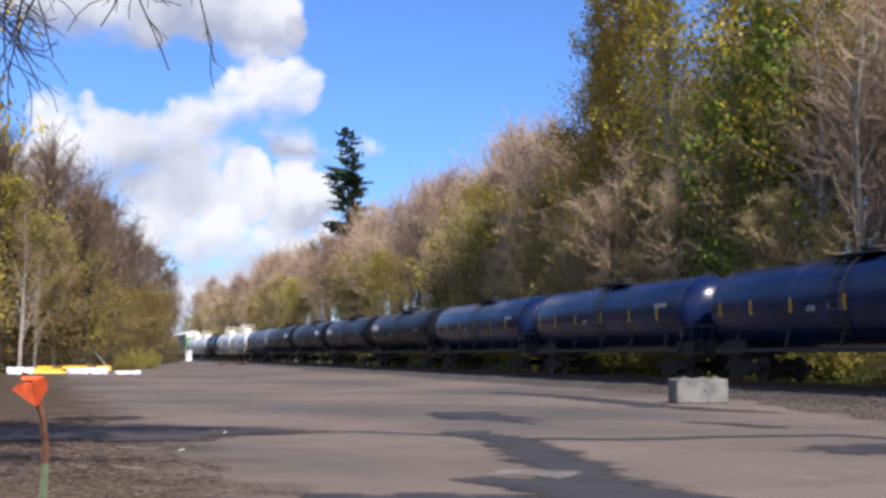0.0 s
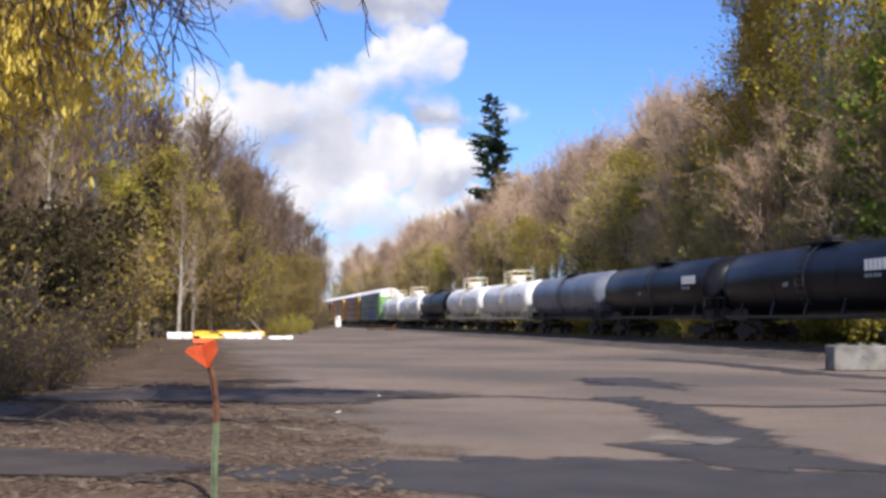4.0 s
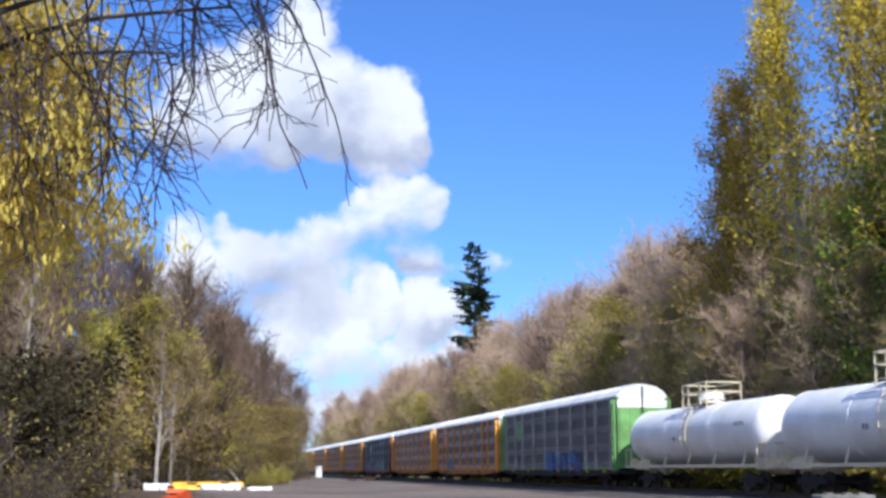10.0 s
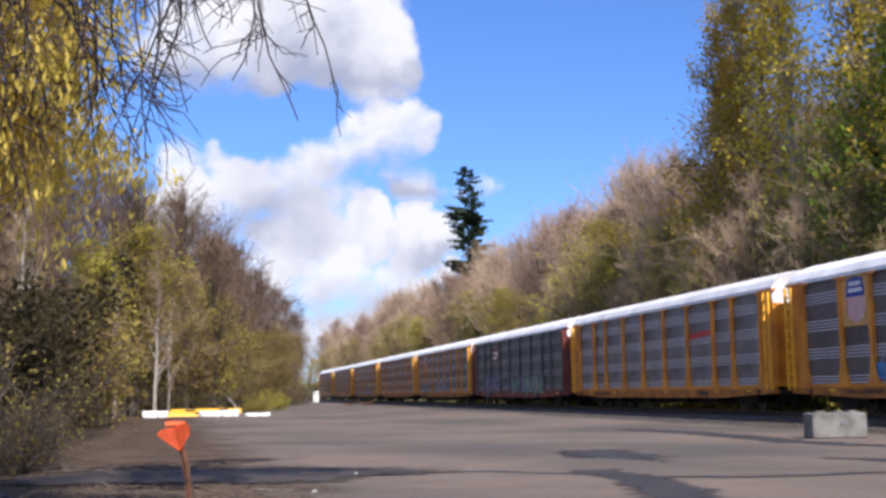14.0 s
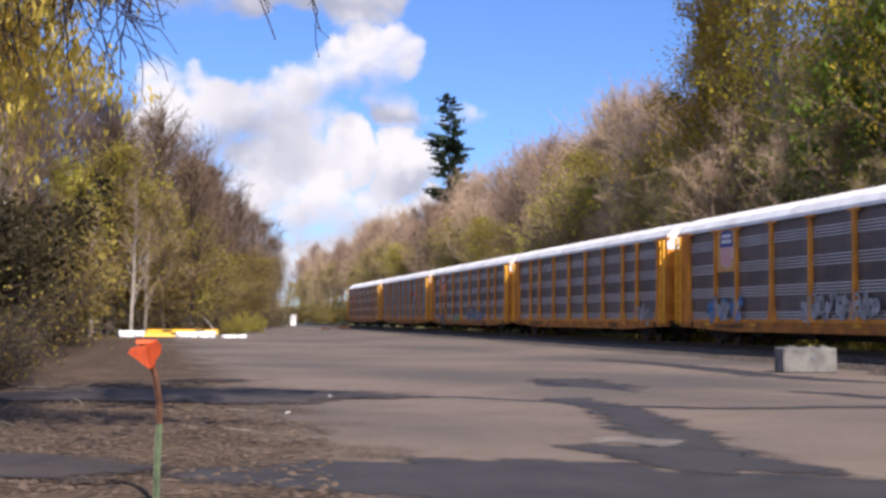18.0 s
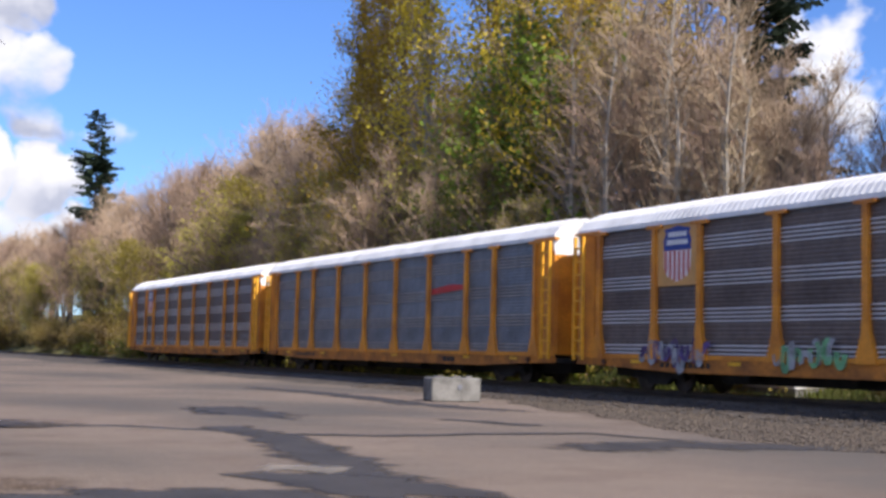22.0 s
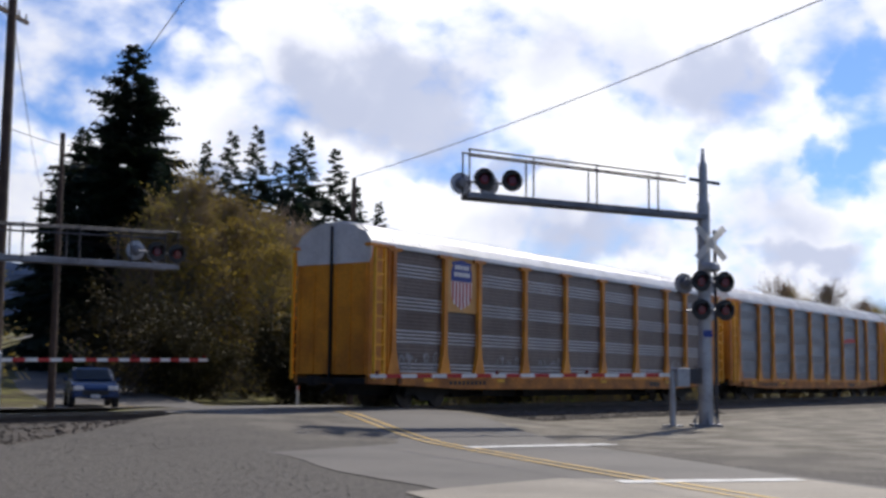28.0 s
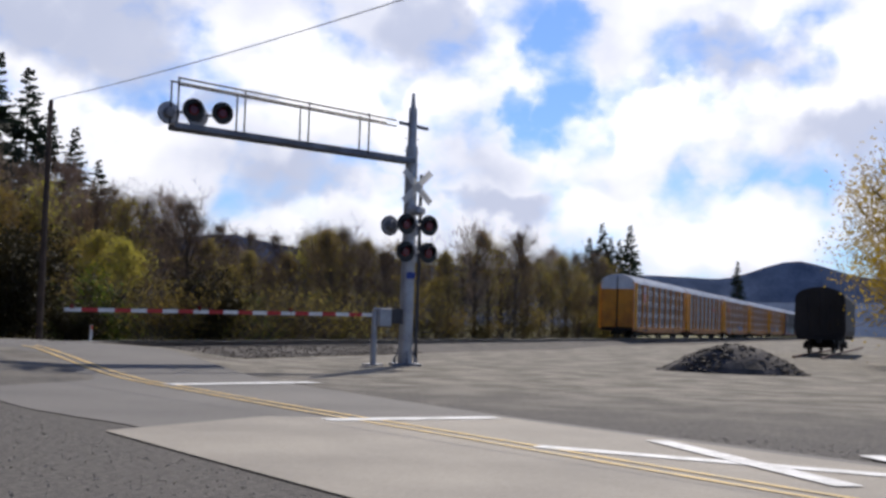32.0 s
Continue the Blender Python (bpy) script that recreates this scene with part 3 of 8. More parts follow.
def sheet(name, pts, z, mat):
    """A flat outline on the ground."""
    return data_mesh(name, [(x, y, z) for x, y in pts], [tuple(range(len(pts)))], mat)


# ---- ground ----
RAIL_Z, TRACK_Y = 0.48, 24.85


def smooth(a, b, x):
    t = min(1.0, max(0.0, (x - a) / (b - a)))
    return t * t * (3 - 2 * t)


ROAD = [(2.5, -13.0), (7.0, -5.2), (10.6, 0.9), (12.4, 3.7), (15.2, 8.35), (22.0, 16.8), (27.0, 23.3), (28.4, 27.0), (29.3, 31.0), (30.3, 37.0), (35.0, 49.0), (46.0, 66.0), (58.0, 83.0), (84.0, 118.0), (110.0, 160.0)]


def road_z(y):
    return 0.46 * smooth(15.5, 22.5, y) - 0.22 * smooth(28, 35, y) + 0.060 * max(0.0, y - 38) + 0.02 * max(0.0, y - 60)


def road_gap(x, y):
    best = 1e9
    for (ax, ay), (bx, by) in zip(ROAD, ROAD[1:]):
        dx, dy = bx - ax, by - ay
        t = min(1.0, max(0.0, ((x - ax) * dx + (y - ay) * dy) / (dx * dx + dy * dy)))
        best = min(best, math.hypot(x - ax - t * dx, y - ay - t * dy))
    return best


def ground_z(x, y):
    z = 0.0
    if y > 29.5:
        z += (1 - math.exp(-(y - 29.5) / 26.0)) * 12.0 * (0.35 + 0.65 * smooth(0, -60, x)) * smooth(30, 5, x)
        z += smooth(5, 30, x) * (0.060 * max(0.0, y - 38) + 0.02 * max(0.0, min(y, 400) - 60)) * smooth(90, 55, x)
    if y < -7:
        z += 2.2 * smooth(-7, -30, y) * smooth(12, -10, x)
    d = road_gap(x, y)
    if d < 9 and y > 10:
        rz = road_z(y)
        z = z + (rz - z) * smooth(9, 4, d)
    z += 0.10 * noise.noise((x * 0.12, y * 0.12, 0.3)) * smooth(5, 14, max(abs(x), 0)) * (0.2 if -45 < x < 60 and -4 < y < 24 else 1.0) * smooth(4.5, 9.0, d)
    return z


def build_ground():
    def ticks(lo, hi, dense_lo, dense_hi, step):
        a = list(np.arange(dense_lo, dense_hi + 0.01, step))
        s, p = step, dense_hi
        while p < hi:
            s *= 1.22
            p += s
            a.append(p)
        s, p = step, dense_lo
        while p > lo:
            s *= 1.22
            p -= s
            a.insert(0, p)
        return a
    xs, ys = ticks(-2600, 2600, -46, 60, 1.5), ticks(-2600, 2600, -20, 66, 1.5)
    verts = [(x, y, ground_z(x, y)) for y in ys for x in xs]
    n = len(xs)
    faces = [(j * n + i, j * n + i + 1, (j + 1) * n + i + 1, (j + 1) * n + i) for j in range(len(ys) - 1) for i in range(n - 1)]
    tagged(new("ground", data_mesh("ground", verts, faces, M["ground"], True)), "worn asphalt and gravel lot with leaf litter at its edge", "ground", kind="structure")


build_ground()


def strip(points, half, lift, zf, mat, name, lo=None, hi=None):
    """A band along a line of points, from lo to hi metres to its right."""
    lo, hi = (-half, half) if lo is None else (lo, hi)
    fine = []
    for (a, b) in zip(points, points[1:]):
        n = max(1, int(math.dist(a, b) / 1.2))
        fine += [(a[0] + (b[0] - a[0]) * k / n, a[1] + (b[1] - a[1]) * k / n) for k in range(n)]
    fine.append(points[-1])
    for _ in range(6):
        fine = [fine[0]] + [((p[0] + 2 * q[0] + r[0]) / 4, (p[1] + 2 * q[1] + r[1]) / 4) for p, q, r in zip(fine, fine[1:], fine[2:])] + [fine[-1]]
    verts, faces = [], []
    for i, p in enumerate(fine):
        q, r = fine[max(0, i - 1)], fine[min(len(fine) - 1, i + 1)]
        d = Vector((r[0] - q[0], r[1] - q[1])).normalized()
        for s in (lo(p[1]) if callable(lo) else lo, hi):
            x, y = p[0] + d.y * s, p[1] - d.x * s
            verts.append((x, y, zf(x, y, p) + lift))
        if i:
            k = 2 * i
            faces.append((k - 2, k - 1, k + 1, k))
    return data_mesh(name, verts, faces, mat, True)


CENTRE = [(2.9, -13.0), (7.5, -5.2), (11.1, 0.9), (12.5, 2.8), (13.8, 4.4), (15.2, 6.5), (16.8, 9.0), (18.7, 11.5), (22.4, 16.5), (24.6, 20.2), (26.4, 22.5)]


def on_road(x, y, p):
    return max(road_z(p[1]), 0.0)


def on_line(x, y, p):
    """The road's height beside the nearest place of its middle."""
    best, foot = 1e9, y
    for (ax, ay), (bx, by) in zip(ROAD, ROAD[1:]):
        dx, dy = bx - ax, by - ay
        t = min(1.0, max(0.0, ((x - ax) * dx + (y - ay) * dy) / (dx * dx + dy * dy)))
        gap = math.hypot(x - ax - t * dx, y - ay - t * dy)
        if gap < best:
            best, foot = gap, ay + t * dy
    return max(road_z(foot), road_z(y), 0.0)


def road_edge(y):
    """The asphalt's uneven edge towards the lot, wider at the crossing."""
    return -2.5 - 0.75 * smooth(7.5, 11.0, y) - 1.6 * smooth(12.0, 18.0, y) * smooth(26.0, 22.0, y)


tagged(new("road", strip(ROAD, 0, 0.012, on_road, M["road"], "road", road_edge, 3.6)), "grey worn asphalt road over the level crossing", "road", kind="structure")
tagged(new("road_apron", strip([(26.0, 28.4), (27.0, 33.0), (28.6, 38.0), (32.5, 46.0), (37.0, 53.0)], 5.6, 0.006, on_road, M["road"], "road_apron")), "wide asphalt apron beyond the track", "road", kind="structure")
tagged(new("pavement", sheet("pavement", [(0.5, -13.5), (6.8, -13.5), (11.7, -4.0), (14.6, 1.1), (16.2, 3.6), (17.9, 6.2), (15.9, 8.0), (15.5, 8.9), (12.2, 9.3), (10.5, 6.8), (8.9, 4.4), (6.6, 0.2)], 0.017, M["road_pale"])), "pale newer paving on the road's approach", "paving", kind="structure")
for off in (-0.16, 0.16):
    tagged(new("center_line", strip(CENTRE, 0, 0.026, on_line, M["line_yellow"], "center_line", off - 0.055, off + 0.055)), "worn double yellow centre line", "road marking", "road markings", "structure")
    tagged(new("center_line", strip(ROAD[8:13], 0, 0.022, on_road, M["line_yellow"], "center_line", off - 0.055, off + 0.055)), "worn double yellow centre line", "road marking", "road markings", "structure")
tagged(new("edge_line", strip(ROAD[8:13], 0, 0.022, on_road, M["white_worn"], "edge_line", -3.3, -3.18)), "white edge line beyond the crossing", "road marking", "road markings", "structure")


def marking(name, a, b, w, label, lift=0.027):
    a, b = Vector(a), Vector(b)
    d = (b - a).normalized()
    s = Vector((d.y, -d.x)) * w / 2
    pts = [a + s, b + s, b - s, a - s]
    me = data_mesh(name, [(p.x, p.y, max(road_z(p.y), 0) + lift) for p in pts], [(0, 1, 2, 3)], M["white_worn"])
    tagged(new(name, me), label, "road marking", "road markings", "structure")


marking("stop_line", (20.8, 14.2), (24.2, 12.6), 0.55, "white stop line before the crossing")
marking("stop_line", (15.4, 7.9), (17.6, 6.1), 0.40, "white stop line before the crossing")
marking("crossing_mark", (13.8, 4.3), (13.3, 0.0), 0.32, "white leg of the painted crossing mark")
marking("crossing_mark", (15.5, 3.2), (12.1, 0.7), 0.32, "white leg of the painted crossing mark", 0.032)
marking("crossing_mark", (13.0, -0.8), (15.4, 0.6), 0.32, "white leg of the painted crossing mark")

# ---- track ----
def build_track():
    prof = [(-3.9, -0.05), (-3.0, 0.06), (-1.75, 0.30), (1.75, 0.30), (3.0, 0.06), (4.4, -0.05)]
    xs = [-700 + 4 * i for i in range(351)]
    verts, faces = [], []
    for i, x in enumerate(xs):
        for y, z in prof:
            verts.append((x, TRACK_Y + y, z + 0.03 * noise.noise((x * 0.4, y, 2.0))))
        if i:
            for k in range(5):
                a = (i - 1) * 6 + k
                faces.append((a, a + 1, a + 7, a + 6))
    tagged(new("track_bed", data_mesh("track_bed", verts, faces, M["ballast"])), "grey-brown crushed stone ballast bed", "ballast", kind="structure")
    track = thing("railway_track", "single railway track on dark timber ties", "track", kind="structure")
    for side in (-0.76, 0.76):
        bm = bmesh.new()
        prism(bm, [(-0.07, 0.30), (0.07, 0.30), (0.07, 0.32), (0.012, 0.35), (0.012, 0.44), (0.037, 0.45), (0.037, 0.476), (-0.037, 0.476), (-0.037, 0.45), (-0.012, 0.44), (-0.012, 0.35), (-0.07, 0.32)], "x", -700, 700)
        bmesh.ops.translate(bm, vec=(0, TRACK_Y + side, 0), verts=bm.verts)
        rail = part("rail", bm, M["rail"], track)
        bm = bmesh.new()
        box(bm, (0, TRACK_Y + side, 0.478), (1400, 0.06, 0.008))
        part("rail_head", bm, M["rail_top"], rail, "polished running surface")
    bm = bmesh.new()
    box(bm, (0, 0, 0), (0.23, 2.6, 0.17))
    tie = mesh_of("tie", bm, M["tie"], bevel=0.012)
    rnd = random.Random(4)
    for i in range(230):
        x = -66 + i * 0.56
        part("tie", tie, None, track, at=pose(x, TRACK_Y + rnd.uniform(-0.05, 0.05), 0.232, 0, 0, rnd.uniform(-1, 1)))
    verts, faces = [], []
    for i in range(420):
        for x in (-66.5 - i * 0.56, 63.5 + i * 0.56):
            k = len(verts)
            verts += [(x + a * 0.115, TRACK_Y + b * 1.3, c) for c in (0.2, 0.317) for a, b in ((-1, -1), (1, -1), (1, 1), (-1, 1))]
            faces += [(k + 4, k + 5, k + 6, k + 7), (k, k + 1, k + 5, k + 4), (k + 2, k + 3, k + 7, k + 6)]
    tagged(part("far_ties", data_mesh("far_ties", verts, faces, M["tie"]), None, track), kind="stuff")
    bm = bmesh.new()
    box(bm, (28.4, TRACK_Y, 0.43), (9.2, 1.36, 0.08))
    part("crossing_panel", bm, M["road"], track, "rubber and asphalt crossing panel", bevel=0.01)


build_track()


def scatter(name, count, area, size, mat, label, category, seed, keep=lambda x, y: True, zf=ground_z, flat=0.7):
    """Small loose pieces, joined: uneven six-cornered lumps."""
    rnd = random.Random(seed)
    verts, faces = [], []
    while count > 0:
        x, y = rnd.uniform(area[0], area[1]), rnd.uniform(area[2], area[3])
        if not keep(x, y):
            continue
        count -= 1
        s, a = rnd.uniform(*size), rnd.uniform(0, 6.28)
        z, k = zf(x, y), len(verts)
        for j in range(4):
            t = a + j * 1.571 + rnd.uniform(-0.4, 0.4)
            r = s * rnd.uniform(0.7, 1.2)
            verts.append((x + r * math.cos(t), y + r * math.sin(t), z + s * flat * rnd.uniform(0.1, 0.5)))
        verts.append((x + rnd.uniform(-0.3, 0.3) * s, y + rnd.uniform(-0.3, 0.3) * s, z + s * flat * rnd.uniform(0.8, 1.3)))
        verts.append((x, y, z - 0.3 * s))
        faces += [(k, k + 1, k + 4), (k + 1, k + 2, k + 4), (k + 2, k + 3, k + 4), (k + 3, k, k + 4), (k + 1, k, k + 5), (k + 2, k + 1, k + 5), (k + 3, k + 2, k + 5), (k, k + 3, k + 5)]
    return tagged(new(name, data_mesh(name, verts, faces, mat)), label, category, kind="stuff")


def bed_z(x, y):
    v = abs(y - TRACK_Y)
    return 0.29 if v < 1.75 else 0.30 - 0.24 * min(1, (v - 1.75) / 1.25) if v < 3 else 0.06 - 0.1 * (v - 3)


scatter("ballast_stones", 11000, (-46, 52, 21.0, 24.0), (0.03, 0.075), M["stone"], "loose crushed stones on the track's shoulder", "ballast", 3, lambda x, y: abs(x - 28) > 5, bed_z)
scatter("spilled_stones", 15000, (-33, 8, 15.4, 21.0), (0.018, 0.07), M["stone"], "loose brown stones spilled from the track's bed", "gravel", 14, lambda x, y: y + 0.33 * min(x + 18, 0) > 15.6 + 1.2 * noise.noise((x * 0.5, y * 0.5, 0)))
# ---- train ----
def truck_meshes():
    bm = bmesh.new()
    for y in (-1.0, 1.0):
        prism(bm, [(-1.25, 0.40), (-1.15, 0.62), (-0.55, 0.70), (-0.35, 0.82), (0.35, 0.82), (0.55, 0.70), (1.15, 0.62), (1.25, 0.40), (0.65, 0.42), (0.40, 0.22), (-0.40, 0.22), (-0.65, 0.42)], "y", y - 0.09, y + 0.09)
    box(bm, (0, 0, 0.58), (0.36, 2.1, 0.28))
    frame_me = mesh_of("side_frame", bm, M["truck"])
    bm = bmesh.new()
    rod(bm, (0, -0.9, 0.46), (0, 0.9, 0.46), 0.08, n=8)
    for y in (-0.76, 0.76):
        rod(bm, (0, y - 0.065, 0.46), (0, y + 0.065, 0.46), 0.46, n=20)
        rod(bm, (0, y - 0.1 * (1 if y < 0 else -1) - 0.03, 0.46), (0, y - 0.1 * (1 if y < 0 else -1) + 0.03, 0.46), 0.16, n=12)
    return frame_me, mesh_of("wheelset", bm, M["wheel"])


SIDE_FRAME, WHEELSET = truck_meshes()


def add_trucks(car, half):
    for x in (-half, half):
        t = part("truck", SIDE_FRAME, None, car, at=pose(x, 0, 0))
        for d in (-0.89, 0.89):
            part("wheelset", WHEELSET, None, t, at=pose(d, 0, 0))


def coupler_mesh():
    bm = bmesh.new()
    box(bm, (0.35, 0, 0.86), (0.9, 0.16, 0.2))
    box(bm, (0.85, 0, 0.86), (0.28, 0.3, 0.3))
    rod(bm, (0.2, 0.3, 0.75), (0.75, 0.22, 0.45), 0.03, n=6)
    return mesh_of("coupler", bm, M["truck"])


COUPLER = coupler_mesh()
POSTS = [-9.73, -7.66, -4.58, -1.53, 1.53, 4.58, 7.66, 9.73]


def ribbed_panel(w, z0, z1, mat, seed):
    """A steel side screen: groups of raised ribs with flat perforated bands between."""
    prof, z, k = [], z0, 0
    while z < z1 - 0.09:
        g = k % 9
        if g < 4:
            prof += [(0.0, z), (-0.035, z + 0.03), (-0.035, z + 0.06), (0.0, z + 0.085)]
        else:
            prof += [(0.0, z), (-0.010, z + 0.03), (-0.010, z + 0.07), (0.0, z + 0.095)]
        z += 0.118
        k += 1
    prof.append((0.0, z1))
    verts = [(x, y, zz) for y, zz in prof for x in (-w / 2, w / 2)]
    faces = [(2 * i, 2 * i + 1, 2 * i + 3, 2 * i + 2) for i in range(len(prof) - 1)]
    n = len(verts)
    verts += [(-w / 2, 0.05, z0), (w / 2, 0.05, z0), (w / 2, 0.05, z1), (-w / 2, 0.05, z1)]
    faces += [(n, n + 3, n + 2, n + 1)]
    me = data_mesh("side_panel", verts, faces, mat)
    me.materials.append(M["rib_dark" if mat in (M["panel_dark"], M["panel_blue"]) else "rib"])
    # rib fronts and upper slopes are coloured lighter, standing in for sky light
    for p in me.polygons[:len(prof) - 1]:
        a, b = prof[p.index], prof[p.index + 1]
        if min(a[0], b[0]) < -0.03 and b[0] <= a[0] + 0.036 and a[0] < -0.03:
            p.material_index = 1
    return me


def scrawl(seed, w, h, mats, car, x, z, y=-1.6, bold=1.0):
    """Spray paint: a run of fat looping strokes, each a flat ribbon."""
    rnd = random.Random(seed)
    n = max(4, int(w / 0.22))
    mark = None
    for i in range(n):
        bm = bmesh.new()
        cx = x + (i + 0.5) * w / n - w / 2
        kind = rnd.randrange(3)
        pts = []
        a0, sweep = rnd.uniform(0, 6.28), rnd.uniform(2.2, 6.4)
        wide, tall, jump, drop = h * rnd.uniform(0.3, 0.8), rnd.uniform(0.16, 0.46), rnd.gauss(0, 0.07), rnd.gauss(0, 0.09) * h
        for j in range(11):
            t = j / 10
            a = a0 + sweep * t
            r = 0.5 if kind else 0.35 + 0.3 * t
            pts.append((cx + jump + 0.24 * wide * math.cos(a) * r * 2, z + drop + h * tall * math.sin(a) * (0.7 + 0.5 * r)))
        th = h * rnd.uniform(0.018, 0.055) * bold
        prev = None
        for j, p in enumerate(pts):
            q = pts[min(j + 1, 10)] if j < 10 else p
            o = pts[j - 1] if j else p
            d = Vector((q[0] - o[0], q[1] - o[1])).normalized()
            v = [bm.verts.new((p[0] - d.y * s * th, y, p[1] + d.x * s * th)) for s in (-1, 1)]
            if prev:
                bm.faces.new((prev[0], prev[1], v[1], v[0]))
            prev = v
        m = part("spray_paint", bm, mats[i % len(mats)], car)
        mark = mark or m
    return mark


def bars(car, x, z, w, h, n, mat, y, name="lettering", gap=0.35):
    """Unreadable or brand writing as plain bars."""
    for i in range(n):
        bm = bmesh.new()
        box(bm, (x - w / 2 + (i + 0.5) * w / n, y, z), (w / n * (1 - gap), 0.008, h))
        part(name, bm, mat, car)


def autorack(label, paint, panel, sill, logo="", stripe=False, seed=0, post=None):
    car = thing("autorack_car", label, "rail car", "freight train")
    L2 = 13.75
    bm = bmesh.new()
    prism(bm, [(-L2, 1.0), (-L2, 0.78), (-11.6, 0.72), (-8.6, 0.60), (8.6, 0.60), (11.6, 0.72), (L2, 0.78), (L2, 1.0)], "y", -1.53, -1.40)
    prism(bm, [(-L2, 1.0), (-L2, 0.78), (-11.6, 0.72), (-8.6, 0.60), (8.6, 0.60), (11.6, 0.72), (L2, 0.78), (L2, 1.0)], "y", 1.40, 1.53)
    part("side_sill", bm, sill, car)
    bm = bmesh.new()
    box(bm, (0, 0, 0.86), (2 * L2, 2.8, 0.2))
    box(bm, (0, 0, 0.62), (2 * L2 - 1.2, 0.62, 0.42))
    for x in (-6.4, 6.6):
        box(bm, (x, -0.95, 0.60), (0.9, 0.5, 0.36))
    prism(bm, [(-8.6, 0.76), (-7.6, 0.32), (7.6, 0.32), (8.6, 0.76)], "y", -0.5, 0.5)
    box(bm, (-3, -0.6, 0.55), (1.2, 0.5, 0.4))
    box(bm, (2.5, -0.7, 0.58), (0.8, 0.4, 0.35))
    part("underframe", bm, M["truck"], car)
    # roof: rounded crown with cross ribs, rounded down at the ends
    prof = [(-1.56, 5.08), (-1.55, 5.22), (-1.32, 5.52), (-0.95, 5.76), (-0.5, 5.88), (0, 5.92), (0.5, 5.88), (0.95, 5.76), (1.32, 5.52), (1.55, 5.22), (1.56, 5.08)]
    verts, faces, xs = [], [], []
    x = -L2
    while x < L2 - 0.01:
        xs += [(x, 0.0), (x + 0.03, 0.022), (x + 0.09, 0.022), (x + 0.12, 0.0)]
        x += 0.24
    xs.append((L2, 0.0))
    for i, (x, up) in enumerate(xs):
        for y, z in prof:
            verts.append((x, y, z + (up if z > 5.15 else 0) - (0.10 if abs(x) > L2 - 0.25 and z > 5.6 else 0)))
        if i:
            for k in range(10):
                a = (i - 1) * 11 + k
                faces.append((a, a + 1, a + 12, a + 11))
    part("roof", data_mesh("roof", verts, faces, M["roof"]), None, car, "ribbed white metal roof")
    # ends: roof gable and split end doors
    for sgn in (-1, 1):
        bm = bmesh.new()
        prism(bm, [(-1.5, 4.55), *[(y, z - 0.02) for y, z in prof], (1.5, 4.55)], "x", sgn * (L2 - 0.10), sgn * (L2 - 0.02))
        part("end_gable", bm, M["roof"], car)
        for y in (-0.75, 0.75):
            bm = bmesh.new()
            box(bm, (sgn * (L2 - 0.06), y, 2.8), (0.10, 1.42, 3.5))
            d = part("end_door", bm, paint, car, bevel=0.02)
            bm = bmesh.new()
            for q in (-0.62, 0.0, 0.62):
                box(bm, (sgn * (L2 + 0.015), y + q, 2.8), (0.05, 0.07, 3.4))
            part("door_rib", bm, paint, d)
        bm = bmesh.new()
        box(bm, (sgn * (L2 + 0.06), 0, 3.2), (0.08, 0.05, 5.1))
        part("door_rod", bm, M["black"], car, "black locking rod")
        part("coupler", COUPLER, None, car, at=pose(sgn * (L2 - 0.05), 0, 0, 0, 0, 0 if sgn > 0 else 180))
    # sides
    edges = [-12.55, *POSTS, 12.55]
    for side in (-1, 1):
        for a, b in zip(edges, edges[1:]):
            if side > 0 and a > edges[0]:
                continue
            lo_b, hi_b = (a, b) if side < 0 else (edges[0], edges[-1])
            top = 3.2 if (logo == "shield" and side < 0 and a == POSTS[0]) else 5.08
            me = ribbed_panel(hi_b - lo_b, 1.0, top, panel, seed)
            part("side_panel", me, None, car, at=pose((lo_b + hi_b) / 2, side * 1.45, 0, 0, 0, 0 if side < 0 else 180))
        for x in (*edges,) if side < 0 else (-12.55, -4.58, 4.58, 12.55):
            bm = bmesh.new()
            y0, y1 = (-1.60, -1.46) if side < 0 else (1.46, 1.60)
            prism(bm, [(x - 0.34, 0.98), (x - 0.32, 1.12), (x - 0.13, 1.75), (x - 0.10, 2.1), (x - 0.085, 4.97), (x - 0.36, 5.0), (x - 0.36, 5.09), (x + 0.36, 5.09), (x + 0.36, 5.0), (x + 0.085, 4.97), (x + 0.10, 2.1), (x + 0.13, 1.75), (x + 0.32, 1.12), (x + 0.34, 0.98)], "y", y0, y1)
            part("side_post", bm, post or paint, car)
        bm = bmesh.new()
        box(bm, (0, side * 1.50, 1.065), (25.1, 0.10, 0.13))
        part("side_ledge", bm, paint, car, "bright ledge under the side screens")
        for sgn in (-1, 1):
            bm = bmesh.new()
            box(bm, (sgn * 13.15, side * 1.48, 3.05), (1.14, 0.07, 4.1))
            box(bm, (sgn * 12.8, side * 1.53, 3.05), (0.06, 0.06, 4.0))
            box(bm, (sgn * 13.2, side * 1.50, 5.1), (1.3, 0.2, 0.09))
            part("corner_panel", bm, paint, car)
            bm = bmesh.new()
            for q in (0, 0.46):
                box(bm, (sgn * (L2 - 0.52 + q), side * 1.70, 2.95), (0.075, 0.10, 4.1))
            for r in range(9):
                box(bm, (sgn * (L2 - 0.29), side * 1.70, 1.1 + r * 0.44), (0.46, 0.05, 0.06))
            part("ladder", bm, M["yellow_ladder"] if paint == M["yellow"] else paint, car)
